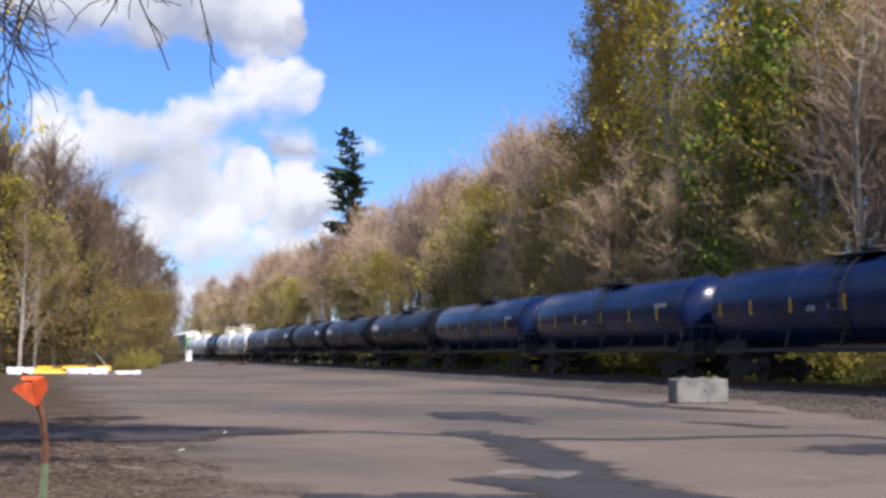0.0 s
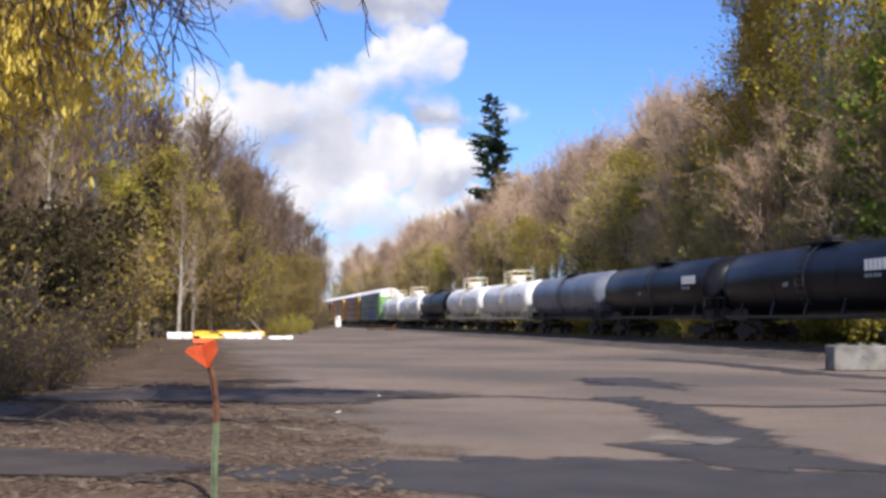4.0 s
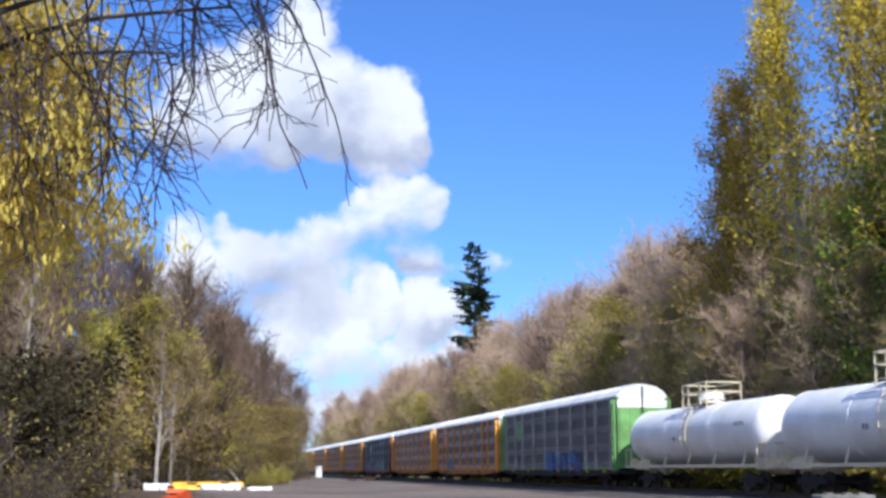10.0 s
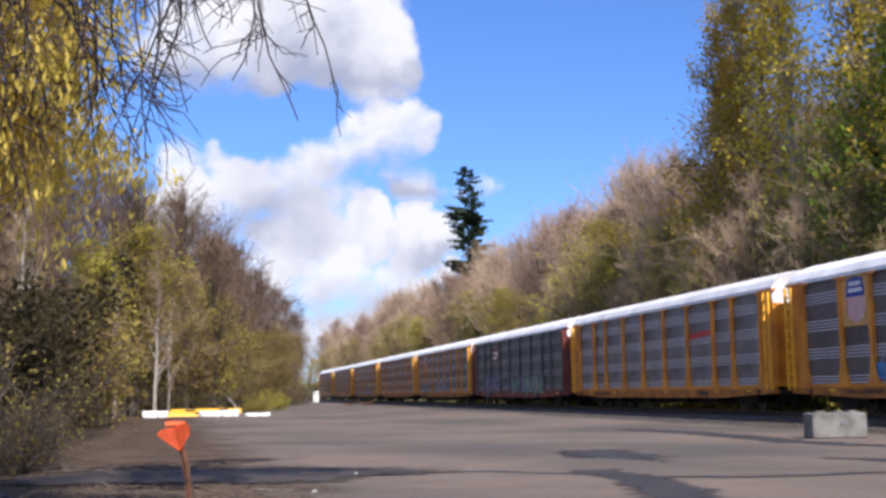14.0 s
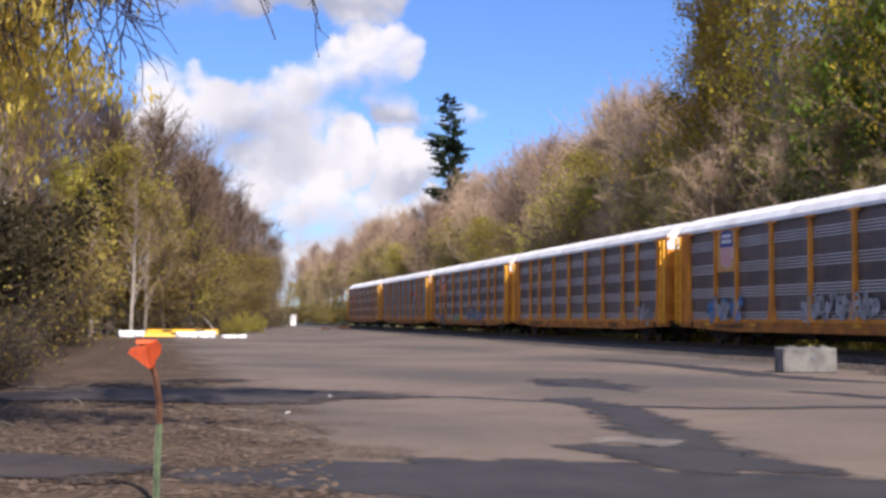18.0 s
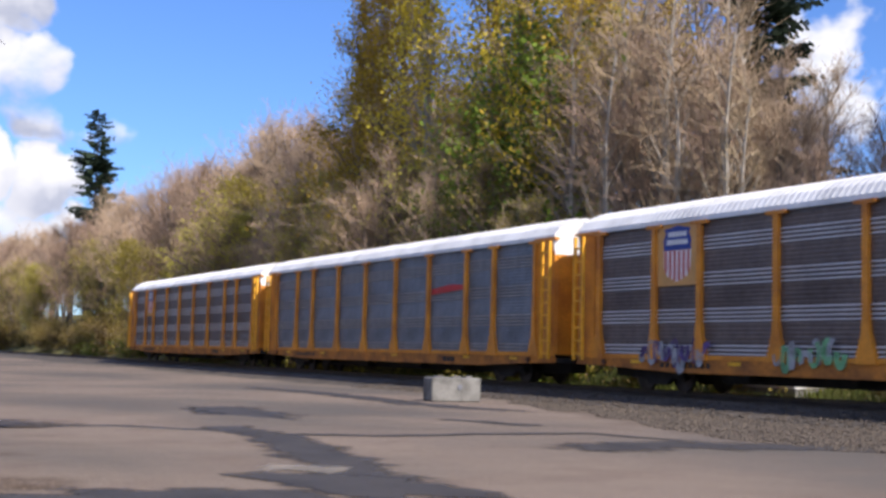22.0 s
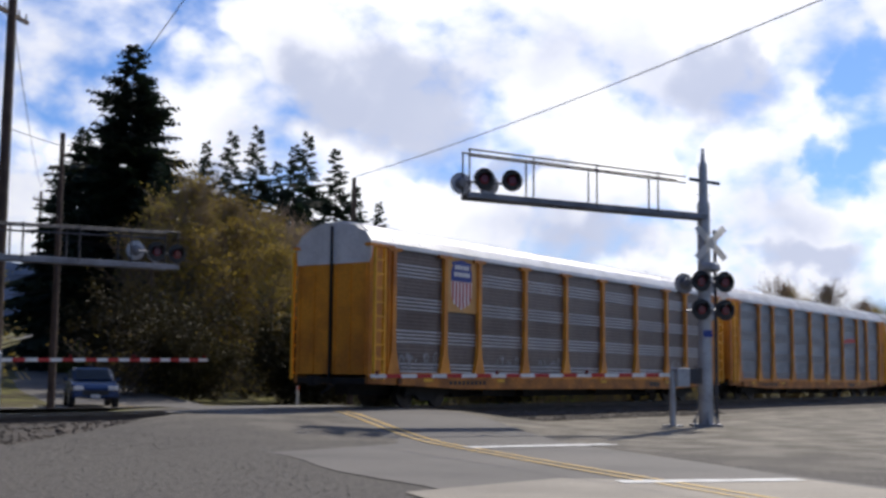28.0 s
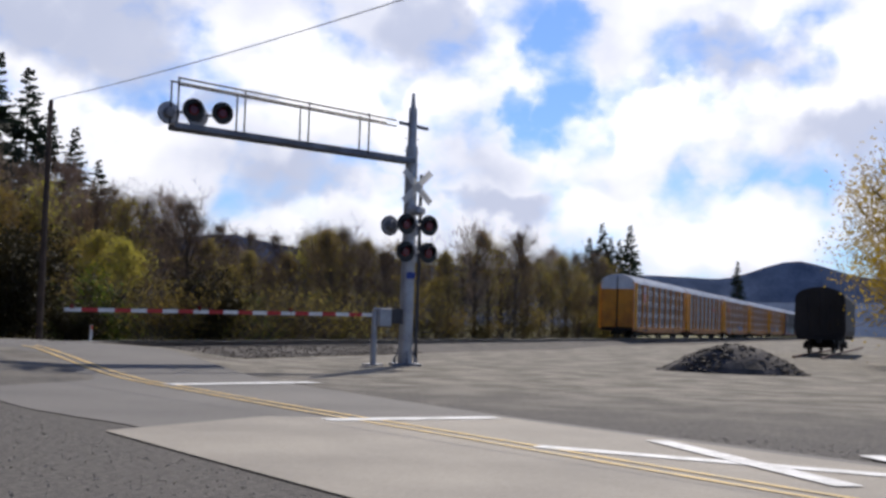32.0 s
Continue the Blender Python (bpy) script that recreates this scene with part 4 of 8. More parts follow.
    if logo == "shield":
        bm = bmesh.new()
        box(bm, (-8.70, -1.475, 4.15), (1.95, 0.05, 1.88))
        plate = part("logo_plate", bm, M["tan"], car, "faded tan sign plate")
        bm = bmesh.new()
        prism(bm, [(-9.32, 4.28), (-9.32, 4.62), (-9.22, 4.80), (-9.30, 4.92), (-8.95, 4.98), (-8.70, 5.03), (-8.45, 4.98), (-8.10, 4.92), (-8.18, 4.80), (-8.08, 4.62), (-8.08, 4.28)], "y", -1.512, -1.501)
        part("shield_field", bm, M["blue"], plate, "blue top of the shield")
        bm = bmesh.new()
        prism(bm, [(-9.32, 4.27), (-9.30, 3.75), (-9.15, 3.50), (-8.70, 3.32), (-8.25, 3.50), (-8.10, 3.75), (-8.08, 4.27)], "y", -1.508, -1.501)
        part("shield_ground", bm, M["white"], plate, "white lower shield")
        for i in range(6):
            xx = -9.22 + i * 0.205
            low = 3.36 + 0.36 * (abs(xx + 8.70) / 0.62) ** 2
            bm = bmesh.new()
            box(bm, (xx, -1.512, (4.26 + low) / 2), (0.095, 0.008, 4.26 - low))
            part("shield_stripe", bm, M["red"], plate)
        bars(plate, -8.70, 4.76, 0.85, 0.15, 5, M["white"], -1.516, gap=0.22)
        bars(plate, -8.70, 4.52, 0.95, 0.15, 7, M["white"], -1.516, gap=0.22)
    elif logo == "white_mark":
        bm = bmesh.new()
        box(bm, (-6.1, -1.52, 4.0), (2.0, 0.02, 1.1))
        plate = part("logo_plate", bm, paint, car)
        bm = bmesh.new()
        box(bm, (-6.3, -1.535, 3.75), (1.3, 0.01, 0.24))
        box(bm, (-6.3, -1.535, 4.15), (1.1, 0.01, 0.16))
        rod(bm, (-5.6, -1.54, 4.1), (-5.6, -1.53, 4.1), 0.26, n=14)
        part("logo_shape", bm, M["white"], plate)
    elif logo == "green_mark":
        bm = bmesh.new()
        box(bm, (-8.7, -1.52, 3.9), (1.9, 0.02, 1.3))
        plate = part("logo_plate", bm, paint, car)
        bm = bmesh.new()
        box(bm, (-9.1, -1.535, 3.95), (0.5, 0.01, 0.6))
        part("logo_shape", bm, M["spray_white"], plate)
    if stripe:
        bm = bmesh.new()
        prism(bm, [(4.8, 3.40), (7.4, 3.55), (7.4, 3.72), (6.4, 3.78), (4.8, 3.62)], "y", -1.515, -1.495)
        part("logo_stripe", bm, M["red"], car, "slanted red logo stripe")
    bars(car, -8.3, 0.82, 2.3, 0.15, 9, M["black"], -1.536, "car_marking")
    bars(car, 6.4, 0.80, 1.0, 0.20, 3, M["black"], -1.536, "car_marking", 0.15)
    for x in (-10.6, -6.2, 1.6, 7.8, 11.2):
        bm = bmesh.new()
        box(bm, (x, -1.534, 0.9), (0.5, 0.006, 0.10))
        part("reflector", bm, M["pipe_yellow"], car)
    for q in (-12.2, 12.2):
        bm = bmesh.new()
        rod(bm, (q, -1.60, 0.86), (q, -1.50, 0.86), 0.10, n=10)
        part("jack_pad", bm, M["rust"], car)
    add_trucks(car, 10.05)
    return car


def lathe(profile, n=28, z0=0.0):
    """Turned round the x axis: rows of (x, radius)."""
    verts, faces = [], []
    for i, (x, r) in enumerate(profile):
        for k in range(n):
            a = 2 * math.pi * k / n
            verts.append((x, r * math.cos(a), z0 + r * math.sin(a)))
        if i:
            for k in range(n):
                a, b = (i - 1) * n + k, (i - 1) * n + (k + 1) % n
                faces.append((a, b, b + n, a + n))
    return verts, faces


def tank_car(label, paint, end_paint, pressure=False, bands=False, word=0, seed=0):
    car = thing("tank_car", label, "rail car", "freight train")
    R, zc, half = 1.50, 2.72, 8.05
    prof = [(-half - 0.55, 0.01), (-half - 0.52, 0.45), (-half - 0.38, 0.95), (-half - 0.15, 1.32), (-half + 0.1, 1.47), (-half + 0.25, R)]
    body = prof + [(-half / 2, R), (-0.3, R + 0.004), (half / 2, R)] + [(-x, r) for x, r in prof[::-1]]
    v, f = lathe(body, 32, zc)
    shell = part("tank_shell", data_mesh("tank_shell", v, f, paint, True), None, car)
    for x in (-half + 0.32, -half / 3, half / 3, half - 0.32):
        v, f = lathe([(x - 0.03, R + 0.002), (x - 0.03, R + 0.012), (x + 0.03, R + 0.012), (x + 0.03, R + 0.002)], 32, zc)
        part("weld_band", data_mesh("weld_band", v, f, paint, True), None, shell)
    for sgn in (-1, 1):
        bm = bmesh.new()
        box(bm, (sgn * 7.6, 0, 1.02), (2.2, 0.7, 0.42))
        prism(bm, [(sgn * 6.6, 1.0), (sgn * 8.9, 1.0), (sgn * 8.9, 1.25), (sgn * 8.0, 1.5), (sgn * 7.4, 1.9), (sgn * 6.4, 1.6)], "y", -0.9, 0.9)
        box(bm, (sgn * 8.75, 0, 1.15), (0.25, 2.9, 0.12))
        part("end_cradle", bm, end_paint, car)
        runs = [((8.7, -1.45, 2.1), (8.7, 1.45, 2.1))]
        for y in (-1.45, 1.45):
            runs += [((8.7, y, 1.1), (8.7, y, 2.1)), ((7.9, y, 1.1), (7.9, y, 2.1)), ((8.7, y, 2.1), (7.9, y, 2.1))]
        for p, q in runs:
            bm = bmesh.new()
            rod(bm, (sgn * p[0], *p[1:]), (sgn * q[0], *q[1:]), 0.03, n=6)
            part("end_rail", bm, end_paint, car)
        part("coupler", COUPLER, None, car, at=pose(sgn * 8.5, 0, 0, 0, 0, 0 if sgn > 0 else 180))
        bm = bmesh.new()
        rod(bm, (sgn * 8.55, -1.0, 1.35), (sgn * 8.62, -1.0, 1.35), 0.28, n=14)
        part("brake_wheel", bm, end_paint, car)
    for y in (-1.42, 1.42):
        bm = bmesh.new()
        bar(bm, (-7.7, y, 1.16), (7.7, y, 1.16), 0.10, 0.14)
        part("running_board", bm, end_paint, car)
    for x in (-6.3, -3.1, 0, 3.1, 6.3):
        bm = bmesh.new()
        bar(bm, (x, -1.40, 1.2), (x, -1.18, 1.9), 0.07, 0.07)
        part("board_bracket", bm, end_paint, car)
    bm = bmesh.new()
    rod(bm, (0, 0, zc + R - 0.1), (0, 0, zc + R + (0.55 if pressure else 0.30)), 0.62 if pressure else 0.42, n=20)
    rod(bm, (0, 0, zc + R + 0.2), (0, 0, zc + R + 0.27), 0.70 if pressure else 0.5, n=20)
    part("dome", bm, paint if pressure else end_paint, car)
    top = zc + R
    if pressure:
        bars_of = [("railing_post", (x, y, top - 0.25), (x, y, top + 1.0)) for x in (-1.5, 1.5) for y in (-0.9, 0.9)]
        bars_of += [("railing_post", (x, -0.9, top - 0.1), (x, -0.9, top + 1.0)) for x in (-0.75, 0.75)]
        bars_of += [("railing", (-1.5, y, top + z), (1.5, y, top + z)) for z in (0.55, 1.0) for y in (-0.9, 0.9)]
        bars_of += [("railing", (x, -0.9, top + z), (x, 0.9, top + z)) for z in (0.55, 1.0) for x in (-1.5, 1.5)]
        for kind, a, b in bars_of:
            bm = bmesh.new()
            rod(bm, a, b, 0.035, n=6)
            part(kind, bm, end_paint, car)
    bm = bmesh.new()
    box(bm, (0, 0, top + 0.02), (2.8, 1.7, 0.05))
    part("platform", bm, end_paint, car)
    bm = bmesh.new()
    pts = [(-1.62 * math.cos(a), zc + 1.62 * math.sin(a)) for a in [radians(d) for d in range(-40, 71, 10)]]
    for x in (-0.35, 0.35):
        for p, q in zip(pts, pts[1:]):
            rod(bm, (x, p[0], p[1]), (x, q[0], q[1]), 0.025, n=5)
    for p in pts:
        rod(bm, (-0.35, *p), (0.35, *p), 0.02, n=5)
    part("side_ladder", bm, end_paint, car)
    if bands:
        for x in (-7.2, -5.1, -2.6, 0.4, 3.3, 5.9):
            bm = bmesh.new()
            for d0, d1 in ((-12, -2), (-2, 8)):
                a0, a1 = radians(d0), radians(d1)
                v = [bm.verts.new((x + s, -(R + 0.014) * math.cos(a), zc + (R + 0.014) * math.sin(a))) for a in (a0, a1) for s in (-0.05, 0.05)]
                bm.faces.new((v[0], v[1], v[3], v[2]))
            part("reflective_stripe", bm, M["pipe_yellow"], shell)
    if word:
        bars(shell, 5.9 if word > 1 else -6.2, zc + 0.35, 1.9, 0.42, 6, M["white"], -1.49, gap=0.2)
        bars(shell, 5.6, zc - 0.05, 1.2, 0.14, 4, M["spray_white"], -1.515, gap=0.3)
    else:
        bars(shell, 6.2, zc + 0.3, 1.1, 0.18, 4, M["spray_white"], -1.49, gap=0.3)
    bars(shell, -1.4, zc - 0.2, 0.5, 0.2, 2, M["spray_white"], -1.515, gap=0.3)
    add_trucks(car, 6.4)
    return car


PITCH, TANK_PITCH = 28.9, 18.25
U = dict(paint=M["yellow"], sill=M["yellow_sill"])
cars = []  # (thing, distance of its middle ahead of the last coupling of the train)


def build_train():
    spec = [
        autorack("yellow autorack car with dusty ribbed sides and a shield sign", M["yellow"], M["panel_brown"], M["yellow_sill"], "shield", seed=1),
        autorack("yellow autorack car with blue-grey sides and a red stripe", M["yellow"], M["panel_blue"], M["yellow_sill"], "", True, seed=2),
        autorack("yellow autorack car with a shield sign and spray paint", M["yellow"], M["panel_brown"], M["yellow_sill"], "shield", seed=3),
        autorack("yellow autorack car with dark dusty sides", M["yellow"], M["panel_brown"], M["yellow_sill"], "", seed=4),
        autorack("yellow autorack car with a shield sign and blue spray paint", M["yellow"], M["panel_brown"], M["yellow_sill"], "shield", seed=5),
        autorack("maroon autorack car with dark sides and spray paint", M["maroon"], M["panel_dark"], M["maroon"], "white_mark", seed=6, post=M["panel_dark"]),
        autorack("yellow autorack car with grey sides and a red stripe", M["yellow"], M["panel"], M["yellow_sill"], "", True, seed=7),
        autorack("yellow autorack car with a shield sign and a blue spray mark", M["yellow"], M["panel_brown"], M["yellow_sill"], "shield", seed=8),
        autorack("green autorack car with dark ribbed sides", M["green"], M["panel_dark"], M["truck"], "green_mark", seed=9, post=M["rib_dark"]),
    ]
    w, bl = M["spray_white"], M["spray_blue"]
    scrawl(11, 2.2, 0.75, [w], spec[0], -11.2, 1.5)
    scrawl(12, 1.6, 0.6, [w], spec[0], -5.9, 1.5)
    scrawl(13, 1.5, 0.6, [w], spec[0], -2.9, 1.5)
    scrawl(14, 1.7, 0.62, [w], spec[0], 8.6, 1.62)
    scrawl(15, 0.7, 0.4, [w], spec[0], 10.5, 1.35)
    scrawl(26, 1.5, 0.62, [w], spec[0], 11.7, 1.6)
    scrawl(16, 3.2, 1.0, [w, M["spray_violet"]], spec[2], -8.8, 1.2, bold=1.9)
    scrawl(17, 2.4, 0.9, [w, M["spray_green"]], spec[2], -3.4, 1.2, bold=1.9)
    scrawl(18, 4.6, 1.2, [w, bl], spec[2], 3.4, 1.4, bold=2.0)
    scrawl(19, 2.0, 1.2, [w], spec[3], 10.8, 1.4, bold=1.6)
    scrawl(20, 3.0, 1.3, [bl, w], spec[4], -8.6, 1.6, bold=2.8)
    scrawl(21, 5.0, 1.2, [w], spec[4], 0.4, 1.6, bold=2.0)
    scrawl(22, 4.5, 1.7, [M["spray_violet"], w], spec[5], -7.0, 1.6, bold=2.2)
    scrawl(23, 9.0, 1.5, [w, M["spray_violet"], M["spray_green"]], spec[5], 3.5, 1.5, bold=2.2)
    scrawl(24, 2.8, 1.3, [bl, bl, w], spec[7], -5.9, 1.5, bold=2.4)
    scrawl(25, 8.0, 1.4, [bl, M["spray_violet"]], spec[8], 3.0, 1.5, bold=2.0)
    for i, c in enumerate(spec):
        cars.append((c, -PITCH / 2 + i * PITCH))
    white = tank_car("white pressure tank car with a railed valve platform", M["white_tank"], M["cream"], True, seed=1)
    black = tank_car("black tank car with white markings", M["black_tank"], M["black"], word=1, seed=2)
    navy = tank_car("glossy blue-black tank car with yellow stripes", M["navy_tank"], M["black"], bands=True, seed=3)
    grey = tank_car("slate grey tank car", M["grey_tank"], M["black"], seed=4)
    mark = tank_car("glossy black tank car with large white markings", M["black_tank"], M["black"], word=2, seed=5)
    here = Matrix.Identity(4)
    row = [white, copy_thing(white, here), black, copy_thing(white, here), copy_thing(white, here), grey, mark, copy_thing(mark, here),
           copy_thing(black, here), copy_thing(black, here), navy, copy_thing(navy, here), copy_thing(navy, here)]
    start = -PITCH / 2 + 8 * PITCH + PITCH / 2
    for i, c in enumerate(row):
        cars.append((c, start + TANK_PITCH * (i + 0.5)))


build_train()
# ---- plants ----
def tubes(name, segs, mat, sides=3):
    """Tapered twigs from rows of start, end and the two radii."""
    s = np.array(segs, dtype=float)
    a, b, ra, rb = s[:, 0:3], s[:, 3:6], s[:, 6:7], s[:, 7:8]
    d = b - a
    d /= np.linalg.norm(d, axis=1, keepdims=True) + 1e-9
    ref = np.where(np.abs(d[:, 2:3]) > 0.9, np.array([[1.0, 0, 0]]), np.array([[0, 0, 1.0]]))
    u = np.cross(d, ref)
    u /= np.linalg.norm(u, axis=1, keepdims=True) + 1e-9
    v = np.cross(d, u)
    rings = []
    for p, r in ((a, ra), (b, rb)):
        for k in range(sides):
            t = 2 * math.pi * k / sides
            rings.append(p + r * (math.cos(t) * u + math.sin(t) * v))
    verts = np.stack(rings, 1).reshape(-1, 3)
    n = len(s)
    base = np.arange(n) * 2 * sides
    faces = np.concatenate([np.stack([base + k, base + (k + 1) % sides, base + sides + (k + 1) % sides, base + sides + k], 1) for k in range(sides)])
    me = bpy.data.meshes.new(name)
    me.from_pydata(verts.tolist(), [], faces.tolist())
    me.materials.append(mat)
    return me


def leaves(name, places, size, mat, seed, droop=0.0, slim=0.6):
    """Small leaf blades, each a folded pair of triangles, at random turns."""
    rng = np.random.default_rng(seed)
    p = np.array(places, dtype=float)
    n = len(p)
    a = rng.normal(size=(n, 3))
    a[:, 2] -= droop
    a /= np.linalg.norm(a, axis=1, keepdims=True)
    c = np.cross(a, rng.normal(size=(n, 3)))
    c /= np.linalg.norm(c, axis=1, keepdims=True) + 1e-9
    s = (size * rng.uniform(0.6, 1.4, size=(n, 1)))
    tip, left, right = p + a * s, p + a * s * 0.5 + c * s * slim * 0.5, p + a * s * 0.5 - c * s * slim * 0.5
    verts = np.stack([p, left, tip, right], 1).reshape(-1, 3)
    base = np.arange(n) * 4
    faces = np.stack([base, base + 1, base + 2, base + 3], 1)
    me = bpy.data.meshes.new(name)
    me.from_pydata(verts.tolist(), [], faces.tolist())
    me.materials.append(mat)
    return me


def path_of(rnd, start, way, length, n, wander, lift=0.0):
    pts, p, d = [Vector(start)], Vector(start), Vector(way).normalized()
    for _ in range(n):
        d = (d + Vector((rnd.gauss(0, wander), rnd.gauss(0, wander), rnd.gauss(0, wander) + lift))).normalized()
        p = p + d * length / n
        pts.append(p.copy())
    return pts


def add_path(segs, pts, r0, r1):
    n = len(pts) - 1
    for i in range(n):
        segs.append((*pts[i], *pts[i + 1], r0 + (r1 - r0) * i / n, r0 + (r1 - r0) * (i + 1) / n))


def broadleaf(seed, h, spread, first=0.25, limbs=34, twigs=11, sprigs=4, rise=0.9, shape="oval", lean=0.0, thick=1.0, stems=1):
    """Limb and twig rows of a leafless tree, and the twig tips where leaves sit."""
    rnd = random.Random(seed)
    wood, fine, tips = [], [], []
    for st in range(stems):
        foot = (rnd.uniform(-0.5, 0.5) * (stems > 1) * stems * 0.35, rnd.uniform(-0.5, 0.5) * (stems > 1) * stems * 0.35, -0.4)
        hh = h * (1 if st == 0 else rnd.uniform(0.65, 0.95))
        trunk = path_of(rnd, foot, (lean + rnd.gauss(0, 0.1) * (stems > 1), rnd.gauss(0, 0.1) * (stems > 1), 1), hh, 10, 0.035, 0.03)
        add_path(wood, trunk, 0.017 * hh * thick, 0.02)
        for i in range(limbs // stems):
            f = first + (1 - first) * ((i + rnd.random()) / (limbs // stems))
            k = min(9, int(f * 10))
            p = trunk[k].lerp(trunk[k + 1], f * 10 - k)
            g = (f - first) / (1 - first)
            reach = {"oval": math.sin(math.pi * min(0.97, 0.18 + 0.8 * g)) ** 0.8, "spire": 1.05 - 0.8 * g, "vase": 0.35 + 0.65 * g}[shape] * spread * rnd.uniform(0.6, 1.15)
            a = rnd.uniform(0, 2 * math.pi)
            way = (math.cos(a), math.sin(a), rise * rnd.uniform(0.5, 1.4))
            limb = path_of(rnd, p, way, reach * 1.2, 5, 0.16, 0.07)
            add_path(wood, limb, max(0.022, 0.006 * hh * (1 - 0.7 * f)), 0.014)
            for _ in range(twigs):
                k = rnd.randrange(1, 5)
                q = limb[k].lerp(limb[k + 1], rnd.random())
                w = (limb[k + 1] - limb[k]).normalized() + Vector((rnd.gauss(0, 0.7), rnd.gauss(0, 0.7), rnd.gauss(0.25, 0.6)))
                tw = path_of(rnd, q, w, reach * rnd.uniform(0.25, 0.5) + 0.3, 3, 0.22, 0.05)
                add_path(fine, tw, 0.014, 0.008)
                tips += [tw[-1], tw[-2]]
                for _ in range(sprigs):
                    k2 = rnd.randrange(0, 3)
                    e = tw[k2].lerp(tw[k2 + 1], rnd.random())
                    w2 = (tw[k2 + 1] - tw[k2]).normalized() + Vector((rnd.gauss(0, 0.8), rnd.gauss(0, 0.8), rnd.gauss(0.2, 0.6)))
                    sp = e + w2.normalized() * rnd.uniform(0.3, 0.9)
                    fine.append((*e, *sp, 0.011, 0.006))
                    tips.append(sp)
    return wood, fine, tips


def plant(name, label, category, pieces, group=""):
    """pieces: part name, mesh."""
    t = thing(name, label, category, group)
    for n, me in pieces:
        part(n, me, None, t)
    return t


def cloud_round(rnd, tips, per, r):
    return [t + Vector((rnd.gauss(0, r), rnd.gauss(0, r), rnd.gauss(0, r))) for t in tips for _ in range(per)]


def bare_tree(seed, h, spread, twig, bark="bark", label="", shape="oval", limbs=46, name="bare_tree", thick=1.0, buds=None, stems=1, first=0.2, rise=1.7, twigs=13, sprigs=5):
    w, f, tips = broadleaf(seed, h, spread, first, limbs, twigs, sprigs, rise, shape, thick=thick, stems=stems)
    pieces = [("trunk", tubes("trunk", w, M[bark], 5)), ("branchwork", tubes("branchwork", f, M[twig], 3))]
    if buds:
        rnd = random.Random(seed)
        pieces.append(("young_foliage", leaves("young_foliage", cloud_round(rnd, rnd.sample(tips, min(len(tips), buds[1])), 1, 0.12), buds[2], M[buds[0]], seed)))
    return plant(name, label, "tree", pieces, "roadside trees")


def leafy_tree(seed, h, spread, leaf, n, size, bark="bark", label="", shape="spire", limbs=60, name="poplar_tree", first=0.12, rise=1.4, twig="twig_grey", stems=1, r=0.3):
    w, f, tips = broadleaf(seed, h, spread, first, limbs, 10, 3, rise, shape, stems=stems)
    rnd = random.Random(seed)
    places = [rnd.choice(tips) + Vector((rnd.gauss(0, r), rnd.gauss(0, r), rnd.gauss(0, r))) for _ in range(n)]
    return plant(name, label, "tree", [("trunk", tubes("trunk", w, M[bark], 5)), ("branchwork", tubes("branchwork", f, M[twig], 3)), ("crown", leaves("crown", places, size, M[leaf], seed))], "roadside trees")


def ivy_tree(seed, h, spread, label, leaf="leaf_ivy", reach=0.75, n=9000, gold=0):
    w, f, tips = broadleaf(seed, h, spread, 0.42, 24, 8, 3, 0.9, "vase", thick=0.9)
    rnd = random.Random(seed)
    trunk = [Vector(r[:3]) for r in w[:10]]
    clumps = []
    for i in range(34):
        g = reach * (i + rnd.random()) / 34
        k = min(8, int(g * 9.9))
        c = trunk[k].lerp(trunk[k + 1], min(1, g * 9.9 - k))
        size = rnd.uniform(0.28, 0.75) * (1.2 - 0.5 * g) * h / 20
        a = rnd.uniform(0, 6.283)
        clumps.append((c + Vector((math.cos(a), math.sin(a), 0)) * size * rnd.uniform(0.2, 1.1), size))
    # ivy creeping out along the lower limbs
    limbs = [r for r in w[10:] if r[6] > 0.03]
    for r in rnd.sample(limbs, min(22, len(limbs))):
        clumps.append((Vector(r[3:6]), rnd.uniform(0.25, 0.55) * h / 20))
    places = []
    while len(places) < n:
        c, size = rnd.choice(clumps)
        places.append(c + Vector((rnd.gauss(0, size * 0.6), rnd.gauss(0, size * 0.6), rnd.gauss(0, size * 0.75))))
    pieces = [("trunk", tubes("trunk", w, M["bark_dark"], 6)), ("branchwork", tubes("branchwork", f, M["twig_brown"], 3)), ("ivy", leaves("ivy", places, 0.18, M[leaf], seed, 0.5, 0.9))]
    if gold:
        low = [p for p in tips if p.z < h * 0.85 and math.hypot(p.x - trunk[5].x, p.y - trunk[5].y) < 2.3]
        pieces.append(("young_foliage", leaves("young_foliage", [rnd.choice(low) + Vector((rnd.gauss(0, 0.3), rnd.gauss(0, 0.3), rnd.gauss(0, 0.3))) for _ in range(gold)], 0.16, M["leaf_gold"], seed + 1)))
    return plant("ivy_covered_tree", label, "tree", pieces, "roadside trees")


